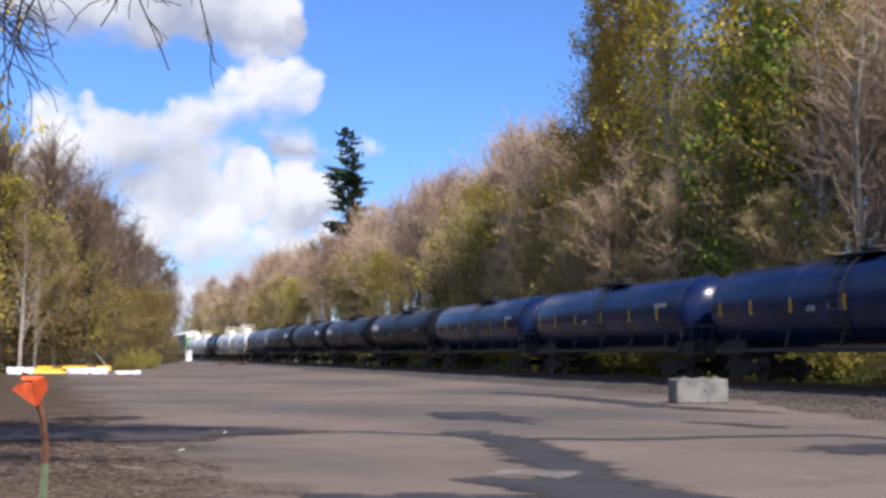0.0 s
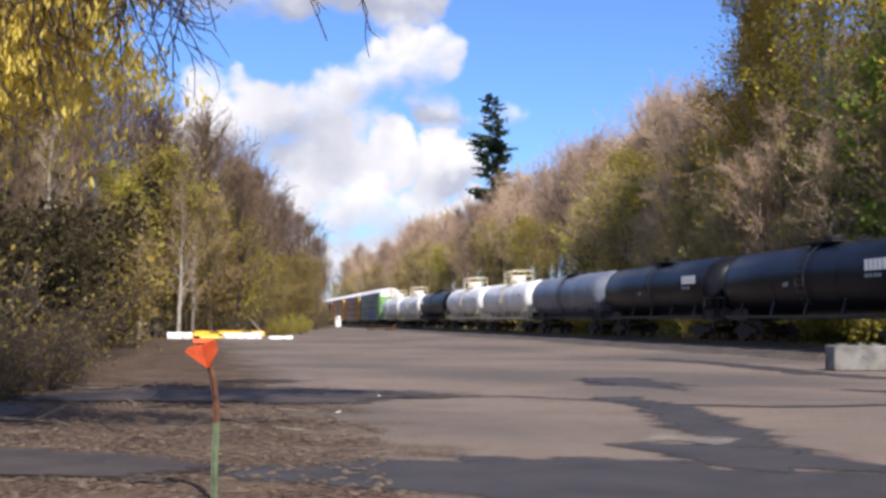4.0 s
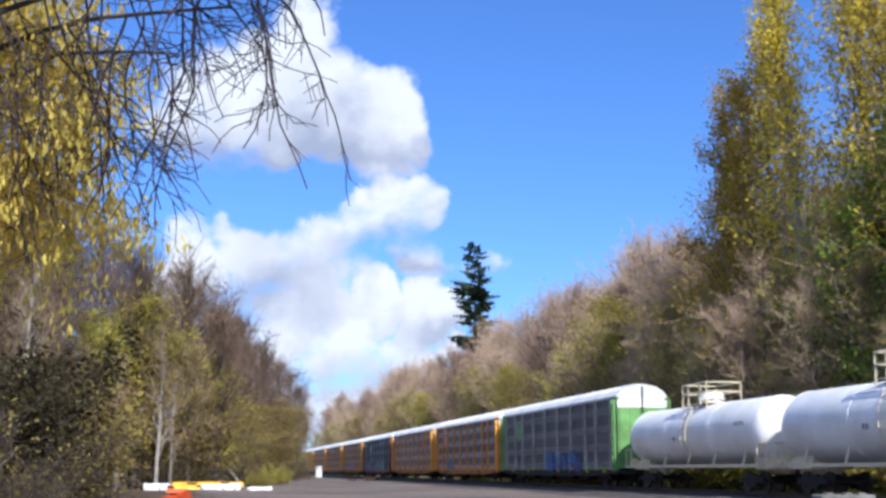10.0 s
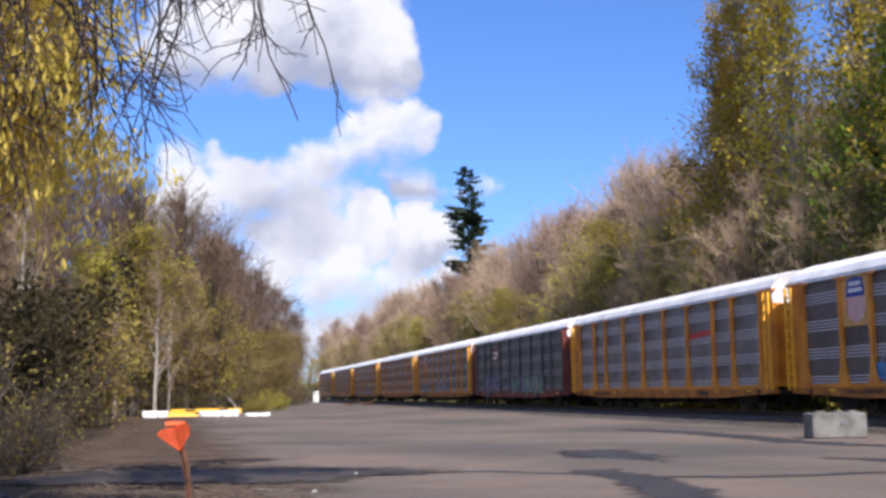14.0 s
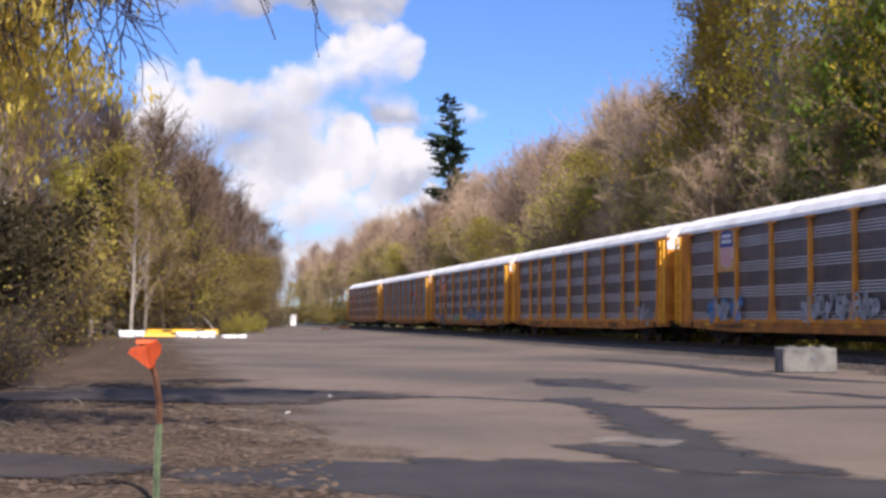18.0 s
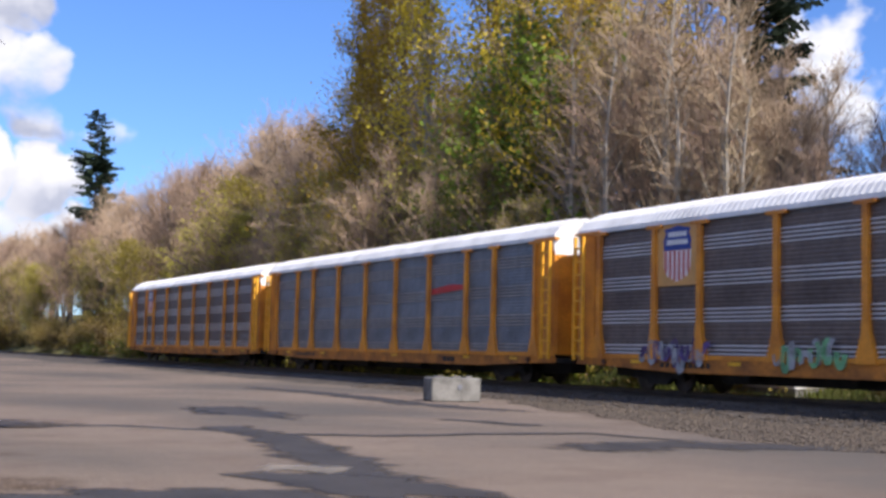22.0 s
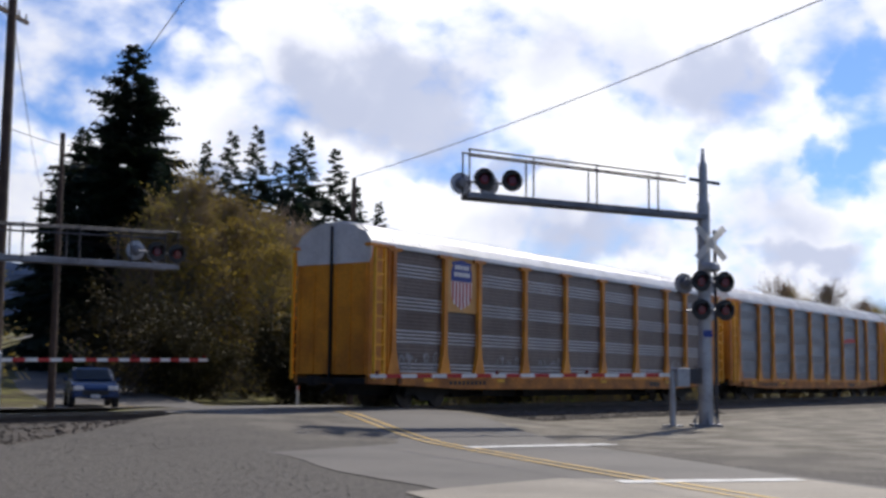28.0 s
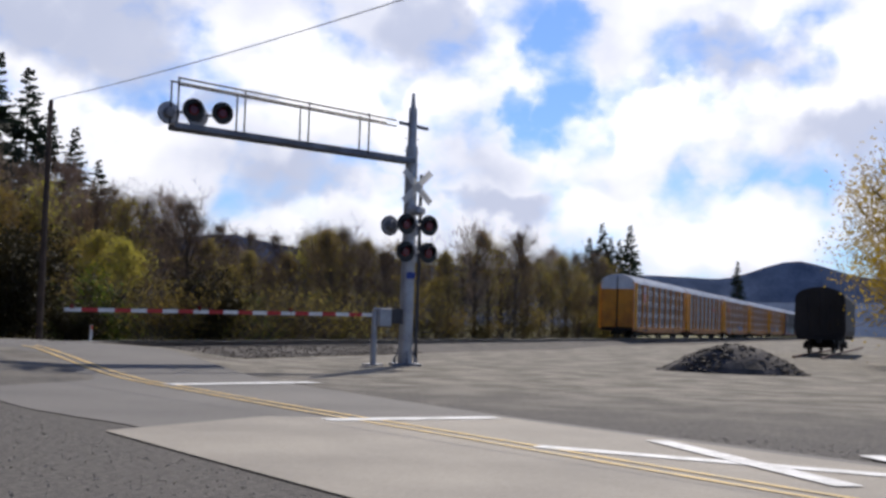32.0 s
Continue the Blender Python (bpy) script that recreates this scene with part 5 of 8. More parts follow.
def conifer(seed, h, base, label, name="fir_tree", whorls=46, first=0.06, sag=0.3, ragged=1.0, taper=0.92):
    rnd = random.Random(seed)
    wood = [(0, 0, -0.4, 0, 0, h, 0.016 * h, 0.02)]
    verts, faces = [], []
    for i in range(whorls * 8):
        g = (i + rnd.random()) / (whorls * 8)
        z = h * (first + (1 - first) * g)
        lump = 1 + 0.35 * ragged * noise.noise((g * 7.0, seed, 0.4))
        ln = (base * ((1 - g) ** taper) * lump + 0.25) * rnd.uniform(0.62, 1.1)
        a = rnd.uniform(0, 6.283)
        up = 0.35 * g - sag * (1 - g)
        tip = Vector((math.cos(a) * ln, math.sin(a) * ln, up * ln))
        root = Vector((0, 0, z))
        wood.append((*root, *(root + tip), 0.012 * ln + 0.008, 0.006))
        n = max(3, int(ln / 0.32))
        side, along = Vector((-math.sin(a), math.cos(a), 0)), tip.normalized()
        for k in range(n):
            t = (k + 0.5 + rnd.random() * 0.5) / n
            p = root + tip * t + Vector((0, 0, -0.10 * ln * t * t))
            wd = ln * 0.26 * (1.1 - t) + 0.16
            for sgn in (-1, 1):
                q = p + side * sgn * wd * rnd.uniform(0.6, 1.3) + along * wd * rnd.uniform(0.5, 1.0) + Vector((0, 0, -wd * rnd.uniform(0.2, 1.0)))
                c = along * wd * 0.36 + Vector((0, 0, 0.10))
                b = len(verts)
                verts += [tuple(p - c * 0.5), tuple(p + c), tuple(q + c * 0.45), tuple(q - c * 0.3)]
                faces.append((b, b + 1, b + 2, b + 3))
    return plant(name, label, "tree", [("trunk", tubes("trunk", wood, M["bark_dark"], 4)), ("needle_crown", data_mesh("needle_crown", verts, faces, M["needle"]))], "evergreens")


def shrub(seed, h, spread, twig, leaf, n, size, label, name="shrub", stems=9):
    rnd = random.Random(seed)
    wood, fine, tips = [], [], []
    for i in range(stems):
        a = rnd.uniform(0, 6.283)
        pts = path_of(rnd, (0, 0, -0.15), (math.cos(a) * 0.8, math.sin(a) * 0.6, 1), h * rnd.uniform(0.6, 1.1), 5, 0.16, -0.02)
        add_path(wood, pts, 0.022, 0.010)
        for _ in range(16):
            k = rnd.randrange(1, 5)
            q = pts[k].lerp(pts[k + 1], rnd.random())
            tw = path_of(rnd, q, (rnd.gauss(0, 1), rnd.gauss(0, 1), rnd.gauss(0.5, 0.6)), spread * rnd.uniform(0.25, 0.6), 3, 0.3, 0.0)
            add_path(fine, tw, 0.007, 0.004)
            tips += tw[1:]
            for _ in range(4):
                e = tw[rnd.randrange(1, 4)]
                sp = e + Vector((rnd.gauss(0, 1), rnd.gauss(0, 1), rnd.gauss(0.3, 0.7))).normalized() * rnd.uniform(0.15, 0.45)
                fine.append((*e, *sp, 0.008, 0.004))
                tips.append(sp)
    pieces = [("stem_clump", tubes("stem_clump", wood, M["bark"], 4)), ("branchwork", tubes("branchwork", fine, M[twig], 3))]
    if n:
        pieces.append(("foliage", leaves("foliage", [rnd.choice(tips) + Vector((rnd.gauss(0, 0.12), rnd.gauss(0, 0.12), rnd.gauss(0, 0.12))) for _ in range(n)], size, M[leaf], seed)))
    return plant(name, label, "shrub", pieces, "undergrowth")


PLANTED = {}


def stand(kind, make, spots):
    """Plant the first at its spot and copies at the rest: x, y, scale."""
    rnd = random.Random(len(kind) * 7 + len(spots))
    for x, y, s in spots:
        if 17 < y < 29.5 and x > -300:
            continue
        m = pose(x, y, ground_z(x, y) - 0.05, 0, 0, rnd.uniform(0, 360))
        if kind not in PLANTED:
            PLANTED[kind] = make()
            ob = PLANTED[kind]
            ob.matrix_basis = m
        else:
            ob = copy_thing(PLANTED[kind], m)
        ob.scale = (s * rnd.uniform(0.92, 1.08), s * rnd.uniform(0.92, 1.08), s)


def at_heading(a, d):
    return d * math.sin(radians(a)), d * math.cos(radians(a))


def row_spots(seed, n, x0, x1, y0, y1, s0, s1):
    rnd = random.Random(seed)
    return [(x0 + (x1 - x0) * (i + rnd.random()) / n, rnd.uniform(y0, y1), rnd.uniform(s0, s1)) for i in range(n)]


def build_woods():
    brown = lambda: bare_tree(21, 15, 4.6, "twig_brown", label="leafless tree with a dense brown crown")
    brown2 = lambda: bare_tree(22, 14, 5.2, "twig_pink", label="leafless tree with a pinkish brown crown", limbs=50)
    pink = lambda: bare_tree(23, 13, 4.2, "twig_pink", label="leafless tree with a soft pinkish crown", stems=2)
    budded = lambda: bare_tree(24, 13, 4.2, "twig_brown", label="tree in first olive bud", buds=("leaf_moss", 2600, 0.20))
    budded2 = lambda: bare_tree(25, 11, 3.8, "twig_grey", label="tree in first yellow-green leaf", buds=("leaf_spring", 2600, 0.2), stems=2)
    grey = lambda: bare_tree(26, 12, 2.2, "twig_grey", "bark_pale", "slender pale-barked leafless alder", "spire", 26, "alder_tree", 1.0, rise=2.2, twigs=7, sprigs=3)
    poplar = lambda: leafy_tree(31, 27, 5.2, "leaf_olive", 9000, 0.25, label="tall poplar in olive spring leaf", r=0.35)
    poplar2 = lambda: leafy_tree(32, 26, 4.6, "leaf_gold", 7500, 0.25, "bark_pale", label="tall poplar in golden spring leaf", r=0.35)
    maple = lambda: leafy_tree(33, 15, 4.6, "leaf_green", 9000, 0.30, label="broad tree in fresh green leaf", shape="oval", name="leafy_tree", rise=0.8, r=0.35)
    spring = lambda: leafy_tree(37, 12, 3.8, "leaf_spring", 6500, 0.24, label="tree in yellow-green spring leaf", shape="oval", name="leafy_tree", rise=0.8, twig="twig_brown")
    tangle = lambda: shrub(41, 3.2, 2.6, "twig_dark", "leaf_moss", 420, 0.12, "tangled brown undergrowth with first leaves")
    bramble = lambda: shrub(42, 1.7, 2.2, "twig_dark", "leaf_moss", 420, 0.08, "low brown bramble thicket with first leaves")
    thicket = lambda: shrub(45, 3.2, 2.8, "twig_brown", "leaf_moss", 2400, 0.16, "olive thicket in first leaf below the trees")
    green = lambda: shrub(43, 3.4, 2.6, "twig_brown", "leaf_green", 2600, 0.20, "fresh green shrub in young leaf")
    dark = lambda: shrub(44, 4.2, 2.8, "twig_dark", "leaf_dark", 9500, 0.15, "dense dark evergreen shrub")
    russet = lambda: bare_tree(28, 14, 5.2, "twig_russet", "bark_dark", "leafless tree with a dense russet crown", limbs=58, twigs=14)
    russet2 = lambda: bare_tree(29, 15, 4.6, "twig_russet", "bark_dark", "leafless tree with a rounded dark brown crown", limbs=52, twigs=14)
    mossy = lambda: leafy_tree(36, 12, 4.0, "leaf_moss", 6000, 0.24, label="bushy tree in dull olive spring leaf", shape="oval", name="leafy_tree", rise=0.9, twig="twig_brown")

    def aside(spots, off=2.0):
        """Keeps the lot's edge open before the dumped barriers."""
        return [(x, min(y, -0.08 * abs(x) - off) if x > -93 else y, k) for x, y, k in spots]
    # hillside beyond the track, towards the far end
    stand("brown2", brown2, row_spots(1, 26, -430, -95, 36, 48, 1.0, 1.35) + row_spots(2, 20, -330, -70, 46, 62, 1.0, 1.4))
    stand("pink", pink, row_spots(3, 26, -400, -78, 33, 44, 0.9, 1.25) + row_spots(4, 12, -150, -62, 44, 60, 1.1, 1.4))
    stand("brown2", brown2, row_spots(5, 18, -300, -66, 34, 52, 0.95, 1.3))
    stand("budded2", budded2, row_spots(6, 18, -380, -70, 31, 38, 0.75, 1.15))
    stand("budded2", budded2, row_spots(24, 7, -84, -60, 30.6, 32.4, 0.55, 0.85))
    stand("pink", pink, row_spots(25, 9, -100, -56, 31.0, 33.0, 0.6, 0.95))
    stand("spring", spring, [(-106, 33, 0.9), (-98, 35, 1.1), (-92, 33.5, 0.85), (-128, 33, 0.9), (-84, 36, 1.0), (-150, 34, 0.9), (-76, 33.5, 0.75), (-180, 33, 0.9), (-220, 34, 1.0)])
    bright = lambda: shrub(46, 3.4, 3.0, "twig_brown", "leaf_spring", 2600, 0.17, "yellow-green thicket in young leaf below the trees")
    stand("thicket", thicket, row_spots(7, 30, -330, -90, 29.8, 33, 0.9, 1.5))
    stand("bright_thicket", bright, row_spots(19, 26, -104, -42, 30.2, 32.4, 0.9, 1.5))
    stand("brown2", brown2, row_spots(21, 14, -150, -72, 38, 56, 1.0, 1.25))
    stand("pink", pink, row_spots(22, 14, -240, -80, 36, 50, 1.05, 1.3))
    stand("green", green, row_spots(8, 10, -150, -40, 29.8, 32, 0.6, 1.0))
    stand("pink", pink, [(-98, 33.5, 0.8), (-93, 32.6, 0.72), (-88, 33.2, 0.75), (-84, 32.4, 0.62), (-104, 34, 0.85), (-110, 33, 0.8), (-91, 36, 0.9), (-79, 32, 0.5)])
    # tall poplars on the bank
    stand("poplar", poplar, [(-78, 35.5, 0.93), (-71.5, 35.5, 1.02), (-61, 36.5, 1.12), (-56, 35, 1.05), (-52.5, 39, 1.05)])
    stand("poplar2", poplar2, [(-76, 36, 0.98), (-65.5, 35, 1.12), (-54, 45, 1.15), (-50, 35, 0.98), (-81, 37.5, 0.82)])
    stand("maple", maple, [(-55.5, 33, 0.75), (-58.5, 33.5, 0.6), (-53.0, 34.0, 1.15)])
    stand("alder", grey, [(-47.5, 33, 1.35), (-45.5, 34.5, 1.5), (-43.8, 32.5, 1.25), (-41.5, 34, 1.45), (-39.5, 33, 1.2), (-46.5, 37, 1.6), (-42.6, 37, 1.55), (-37.5, 34, 1.2), (-40.6, 38, 1.5), (-44.6, 40, 1.65), (-36, 33.5, 0.95), (-48.8, 36, 1.45)])
    stand("pink", pink, [(-46, 36, 1.15), (-43.5, 35, 1.05), (-41, 36.5, 1.0), (-48.5, 38, 1.2), (-39, 35.5, 0.85)])
    stand("budded2", budded2, [(-86, 33, 0.9), (-79, 32.5, 0.8), (-73, 33, 0.95), (-67, 32.5, 0.85), (-62, 33, 0.95), (-53, 33, 0.9), (-49, 32.5, 0.7), (-58, 35, 1.2), (-45.5, 33, 0.55), (-70, 36, 1.3)])
    stand("pink", pink, [(-38, 37.5, 0.9), (-36.5, 36, 0.75), (-44, 39, 1.0), (-33.5, 35, 0.6), (-34.5, 40, 0.66), (-31, 42, 0.62), (-28, 46, 0.6), (-38.5, 41, 0.85), (-30.5, 37, 0.5), (-27, 38, 0.5)])
    # ivy-grown trees straight across
    ivy = lambda: ivy_tree(51, 20, 5.0, "tall leafless tree sleeved in dark ivy", n=11000)
    ivy2 = lambda: ivy_tree(52, 22, 4.5, "tall tree thick with ivy and young golden leaves", "leaf_ivy", 0.85, 11000, 10000)
    stand("ivy", ivy, [(-30.4, 41, 0.9), (-21.0, 41.5, 1.1), (-12.0, 43, 1.1), (-4.5, 42.5, 1.05), (4.5, 41.5, 1.0)])
    stand("ivy2", ivy2, [(-22.8, 40.0, 1.02), (-18.0, 41.5, 1.05), (-8.4, 41.0, 1.05), (-0.6, 41.5, 1.05), (8.0, 41, 1.0), (-15.0, 44.5, 1.12), (3.0, 45, 1.1), (-3.5, 40.2, 1.0), (-20.4, 44.4, 1.1)])
    stand("maple", maple, [(-14.5, 38.5, 0.62), (-5.5, 38, 0.7), (1.8, 38, 0.7)])
    stand("brown", brown, row_spots(9, 7, -18, 14, 50, 62, 1.1, 1.5))
    stand("thicket", thicket, row_spots(10, 16, -40, 8, 29.8, 31.5, 0.6, 0.9))
    # near side, left of the lot
    stand("russet", russet, aside([(-92, -5, 1.25), (-104, -1, 1.25), (-84, -9, 1.2), (-118, -5, 1.35), (-72, -10, 1.05), (-128, 1.0, 1.25), (-110, -14, 1.4)], 5.0))
    stand("russet2", russet2, aside([(-98, -6, 1.2), (-140, 3, 1.2), (-112, 2, 1.0), (-160, 7, 1.15), (-178, 10, 1.1), (-196, 13, 1.1), (-214, 16, 1.0), (-232, 18.5, 1.0), (-64, -11, 1.0), (-126, -8, 1.3), (-150, 0, 1.3), (-176, 4, 1.3), (-205, 9, 1.3), (-250, 19.5, 1.1), (-106, -9, 1.45), (-102, 0.9, 0.9), (-122, 3.4, 0.9), (-134, -3, 1.35)], 5.0))
    stand("budded", budded, aside([(-76, -6.5, 0.95), (-118, 1.5, 0.8), (-48, -8.5, 0.8), (-135, 4, 0.8), (-165, 9.5, 0.8), (-190, 14, 0.8), (-222, 18, 0.8), (-96, -1.2, 0.8)], 5.0))
    stand("spring", spring, [(-95, -6.0, 1.15), (-98, -4.4, 0.95), (-94, -8.2, 1.05), (-104, 0.6, 0.85), (-96.5, -7.2, 0.8)])
    stand("mossy", mossy, [(-106, 1.2, 0.62), (-112, 3.4, 0.6), (-100, -0.8, 0.6), (-118, 5.0, 0.6), (-126, 6.2, 0.65), (-138, 8.0, 0.65), (-150, 9.6, 0.7)])
    stand("russet2", russet2, aside([(-54, -6, 0.75), (-84, -3.6, 0.8), (-60, -5.8, 0.85), (-66, -7.5, 1.0), (-78, -5.5, 1.05), (-50, -9, 0.9), (-44, -8, 0.8), (-38, -8.5, 0.8)], 5.0))
    stand("alder", grey, [(-91.5, -3.5, 1.0), (-92.6, -2.6, 0.72), (-91.8, -6.4, 0.8), (-43, -6.0, 0.7), (-41, -5.8, 0.75)])
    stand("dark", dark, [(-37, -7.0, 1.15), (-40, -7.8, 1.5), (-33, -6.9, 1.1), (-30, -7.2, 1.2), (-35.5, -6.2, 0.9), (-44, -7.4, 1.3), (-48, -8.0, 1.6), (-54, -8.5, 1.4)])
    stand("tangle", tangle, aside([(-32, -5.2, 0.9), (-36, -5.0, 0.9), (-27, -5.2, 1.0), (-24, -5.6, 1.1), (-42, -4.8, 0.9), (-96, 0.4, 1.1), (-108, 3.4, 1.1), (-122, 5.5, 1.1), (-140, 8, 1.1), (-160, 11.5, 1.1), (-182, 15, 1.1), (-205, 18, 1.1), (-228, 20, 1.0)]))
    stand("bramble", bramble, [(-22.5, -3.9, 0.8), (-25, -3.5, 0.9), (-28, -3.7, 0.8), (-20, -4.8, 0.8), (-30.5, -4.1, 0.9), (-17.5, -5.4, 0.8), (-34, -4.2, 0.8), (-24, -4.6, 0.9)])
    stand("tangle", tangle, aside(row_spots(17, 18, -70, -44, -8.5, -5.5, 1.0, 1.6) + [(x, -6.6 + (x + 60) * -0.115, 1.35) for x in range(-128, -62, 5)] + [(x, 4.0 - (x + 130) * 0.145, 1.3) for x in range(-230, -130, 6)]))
    stand("thicket", thicket, aside([(x, -8.6 - (x + 60) * 0.115 + (x % 3) * 0.8, 1.5 + 0.2 * (x % 4)) for x in range(-132, -52, 5)] + [(x, 1.6 - (x + 130) * 0.145, 1.7) for x in range(-250, -132, 7)]))
    stand("bright_thicket", bright, [(-112, 5.2, 0.55), (-118, 7.2, 0.6), (-104, 4.0, 0.45), (-108, 5.0, 0.5)])
    stand("brown", brown, [(-300, 21, 1.0), (-340, 23, 1.1), (-380, 25, 1.1), (-420, 27, 1.2), (-470, 26, 1.2), (-520, 24, 1.2)])
    # evergreens
    fir = lambda: conifer(61, 24, 8.6, "tall dark fir with drooping boughs", ragged=0.7, taper=0.78)
    fir2 = lambda: conifer(62, 22, 5.0, "narrow dark fir among others", whorls=25, ragged=1.1, taper=0.82)
    tall = lambda: conifer(63, 22, 4.0, "lone old fir with a ragged flat top", "old_fir_tree", 22, 0.2, 0.02, 1.5, 0.52)
    x, y = at_heading(-77.4, 205)
    stand("old_fir", tall, [(x, y, 1.6), (-46.5, 45, 1.0)])
    spots = [(*at_heading(39.5, 78), 0.88), (*at_heading(37.4, 82), 0.66), (*at_heading(40.9, 74), 0.55), (*at_heading(24.6, 62), 0.9)]
    stand("fir", fir, spots)
    stand("green", green, [(*at_heading(a, d), s) for a, d, s in ((37.0, 84, 0.55), (37.4, 72, 0.5), (36.9, 100, 0.7), (32.4, 95, 0.7))])
    stand("budded2", budded2, [(*at_heading(a, d), s) for a, d, s in ((33.2, 135, 0.42), (32.4, 110, 0.4), (36.6, 150, 0.4))])
    spots2 = []
    for a, d, e in ((44.2, 116, 11.5), (45.4, 112, 11.8), (46.4, 121, 10.2), (47.2, 115, 11.0), (47.8, 119, 11.6), (49.2, 112, 10.9), (51.3, 110, 8.4), (43.0, 118, 11.0), (50.2, 120, 9.2), (52.4, 116, 7.0),
                    (76.3, 185, 5.0), (77.6, 180, 4.9), (76.7, 190, 4.3), (77.1, 186, 4.2), (75.7, 188, 4.3), (82.6, 240, 3.3), (84.6, 240, 3.4), (86.0, 260, 3.2)):
        x, y = at_heading(a, d)
        spots2.append((x, y, (d * math.tan(radians(e)) + 1.4 - ground_z(x, y)) / 22))
    stand("fir2", fir2, spots2)
    # woods beyond the crossing
    stand("brown", brown, [(*at_heading(a, d), s) for a, d, s in ((23.4, 52, 0.95), (26.0, 56, 0.95), (27.8, 58, 0.7), (21.4, 50, 1.0), (45.5, 92, 0.66), (47, 84, 0.56), (48.4, 96, 0.62), (49.8, 86, 0.52), (51, 95, 0.6), (52.2, 84, 0.55), (53.4, 98, 0.66), (54.6, 86, 0.58), (55.8, 100, 0.68), (57, 88, 0.52), (58.2, 104, 0.6), (59.4, 92, 0.5), (60.6, 106, 0.56), (62, 112, 0.56), (64.6, 112, 0.56), (66, 108, 0.5), (67.4, 115, 0.52), (68.8, 118, 0.52), (70.2, 125, 0.56), (71.6, 130, 0.62), (72.6, 140, 0.8), (74, 150, 0.72), (75.4, 150, 0.6))])
    stand("budded", budded, [(*at_heading(a, d), s) for a, d, s in ((41.2, 70, 0.75), (42.6, 68, 0.85), (44.2, 72, 0.8), (40.4, 66, 0.6), (46, 80, 0.75))])
    stand("budded2", budded2, [(*at_heading(a, d), s) for a, d, s in ((62.8, 95, 0.72), (63.8, 98, 0.74), (65.4, 96, 0.60), (71.5, 120, 0.62), (73.5, 118, 0.66), (75, 122, 0.6), (69, 110, 0.5))])
    stand("mossy", mossy, [(*at_heading(a, d), s) for a, d, s in ((47.4, 72, 0.42), (49.6, 76, 0.40), (51.4, 78, 0.42), (54, 82, 0.42), (56.4, 84, 0.40), (58.6, 86, 0.38), (60.6, 88, 0.38), (66.8, 92, 0.40), (68.4, 95, 0.40), (79, 130, 0.4), (77, 128, 0.45), (22.4, 43, 0.52), (20.8, 42, 0.5))])
    stand("spring", spring, [(*at_heading(a, d), s) for a, d, s in ((24.6, 44, 0.52), (26.6, 45, 0.5), (28.6, 46, 0.46), (30.2, 52, 0.5), (31.4, 60, 0.5), (32.4, 80, 0.6), (52.2, 72, 0.45), (53.6, 70, 0.42), (63.0, 92, 0.62))])
    amber = lambda: leafy_tree(38, 12, 3.8, "leaf_amber", 5200, 0.22, label="bushy tree in golden brown spring leaf", shape="oval", name="leafy_tree", rise=0.9, twig="twig_brown")
    stand("amber", amber, [(*at_heading(a, d), s) for a, d, s in ((46.4, 66, 0.66), (44.4, 70, 0.78), (42.6, 66, 0.72), (43.4, 74, 0.9), (45.6, 84, 0.95), (47.8, 74, 0.62), (49.6, 80, 0.55))])
    stand("green", green, [(*at_heading(a, d), s) for a, d, s in ((52.0, 62, 1.0), (53.2, 64, 0.8), (50.4, 66, 0.7), (57.5, 66, 0.7), (60, 68, 0.7), (62, 76, 0.8))])
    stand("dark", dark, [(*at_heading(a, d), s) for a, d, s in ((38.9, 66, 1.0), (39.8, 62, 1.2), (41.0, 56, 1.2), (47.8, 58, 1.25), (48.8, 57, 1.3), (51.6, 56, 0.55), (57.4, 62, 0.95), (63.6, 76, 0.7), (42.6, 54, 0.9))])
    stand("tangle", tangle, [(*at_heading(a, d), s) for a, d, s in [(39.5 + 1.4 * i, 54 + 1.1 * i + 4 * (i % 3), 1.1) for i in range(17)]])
    # a close thicket that closes the woods behind the gate
    tops = ((46, 7.4), (48, 6.6), (50, 6.2), (53, 6.1), (56, 5.2), (58.6, 3.7), (60.2, 2.8), (61.5, 3.4), (62.8, 4.6), (65.5, 3.6), (68, 3.7), (72, 4.5), (74, 3.4), (77, 3.2))
    rnd = random.Random(90)
    budded3 = lambda: bare_tree(27, 13, 4.4, "twig_brown", label="bushy tree in first dull olive leaf", buds=("leaf_moss", 3400, 0.2))
    kinds = (("russet", russet, 14.5), ("brown", brown, 15.5), ("budded3", budded3, 13.5), ("russet2", russet2, 15.5), ("brown2", brown2, 14.5), ("budded3", budded3, 13.5))
    sunny = (("brown", brown, 15.5), ("pink", pink, 13.5), ("budded2", budded2, 11.5), ("brown2", brown2, 14.5), ("pink", pink, 13.5), ("budded3", budded3, 13.5))
    a, i = 45.5, 0
    while a < 77:
        lo = max(k for k in range(len(tops)) if tops[k][0] <= a or k == 0)
        (a0, e0), (a1, e1) = tops[lo], tops[min(lo + 1, len(tops) - 1)]
        e = e0 + (e1 - e0) * ((a - a0) / (a1 - a0) if a1 > a0 else 0)
        d = max(rnd.uniform(76, 104), 31 / math.cos(radians(a)) + rnd.uniform(2, 22))
        x, y = at_heading(a, d)
        kind, make, tall_by = (kinds if a > 55 else sunny)[i % 6]
        s = max(0.3, (d * math.tan(radians(e)) + 1.4 - ground_z(x, y)) / tall_by * rnd.uniform(0.82, 1.08))
        stand(kind, make, [(x, y, s)])
        d = max(rnd.uniform(58, 74), 30.5 / math.cos(radians(a + 0.3)) + rnd.uniform(0, 8))
        x, y = at_heading(a + 0.3, d)
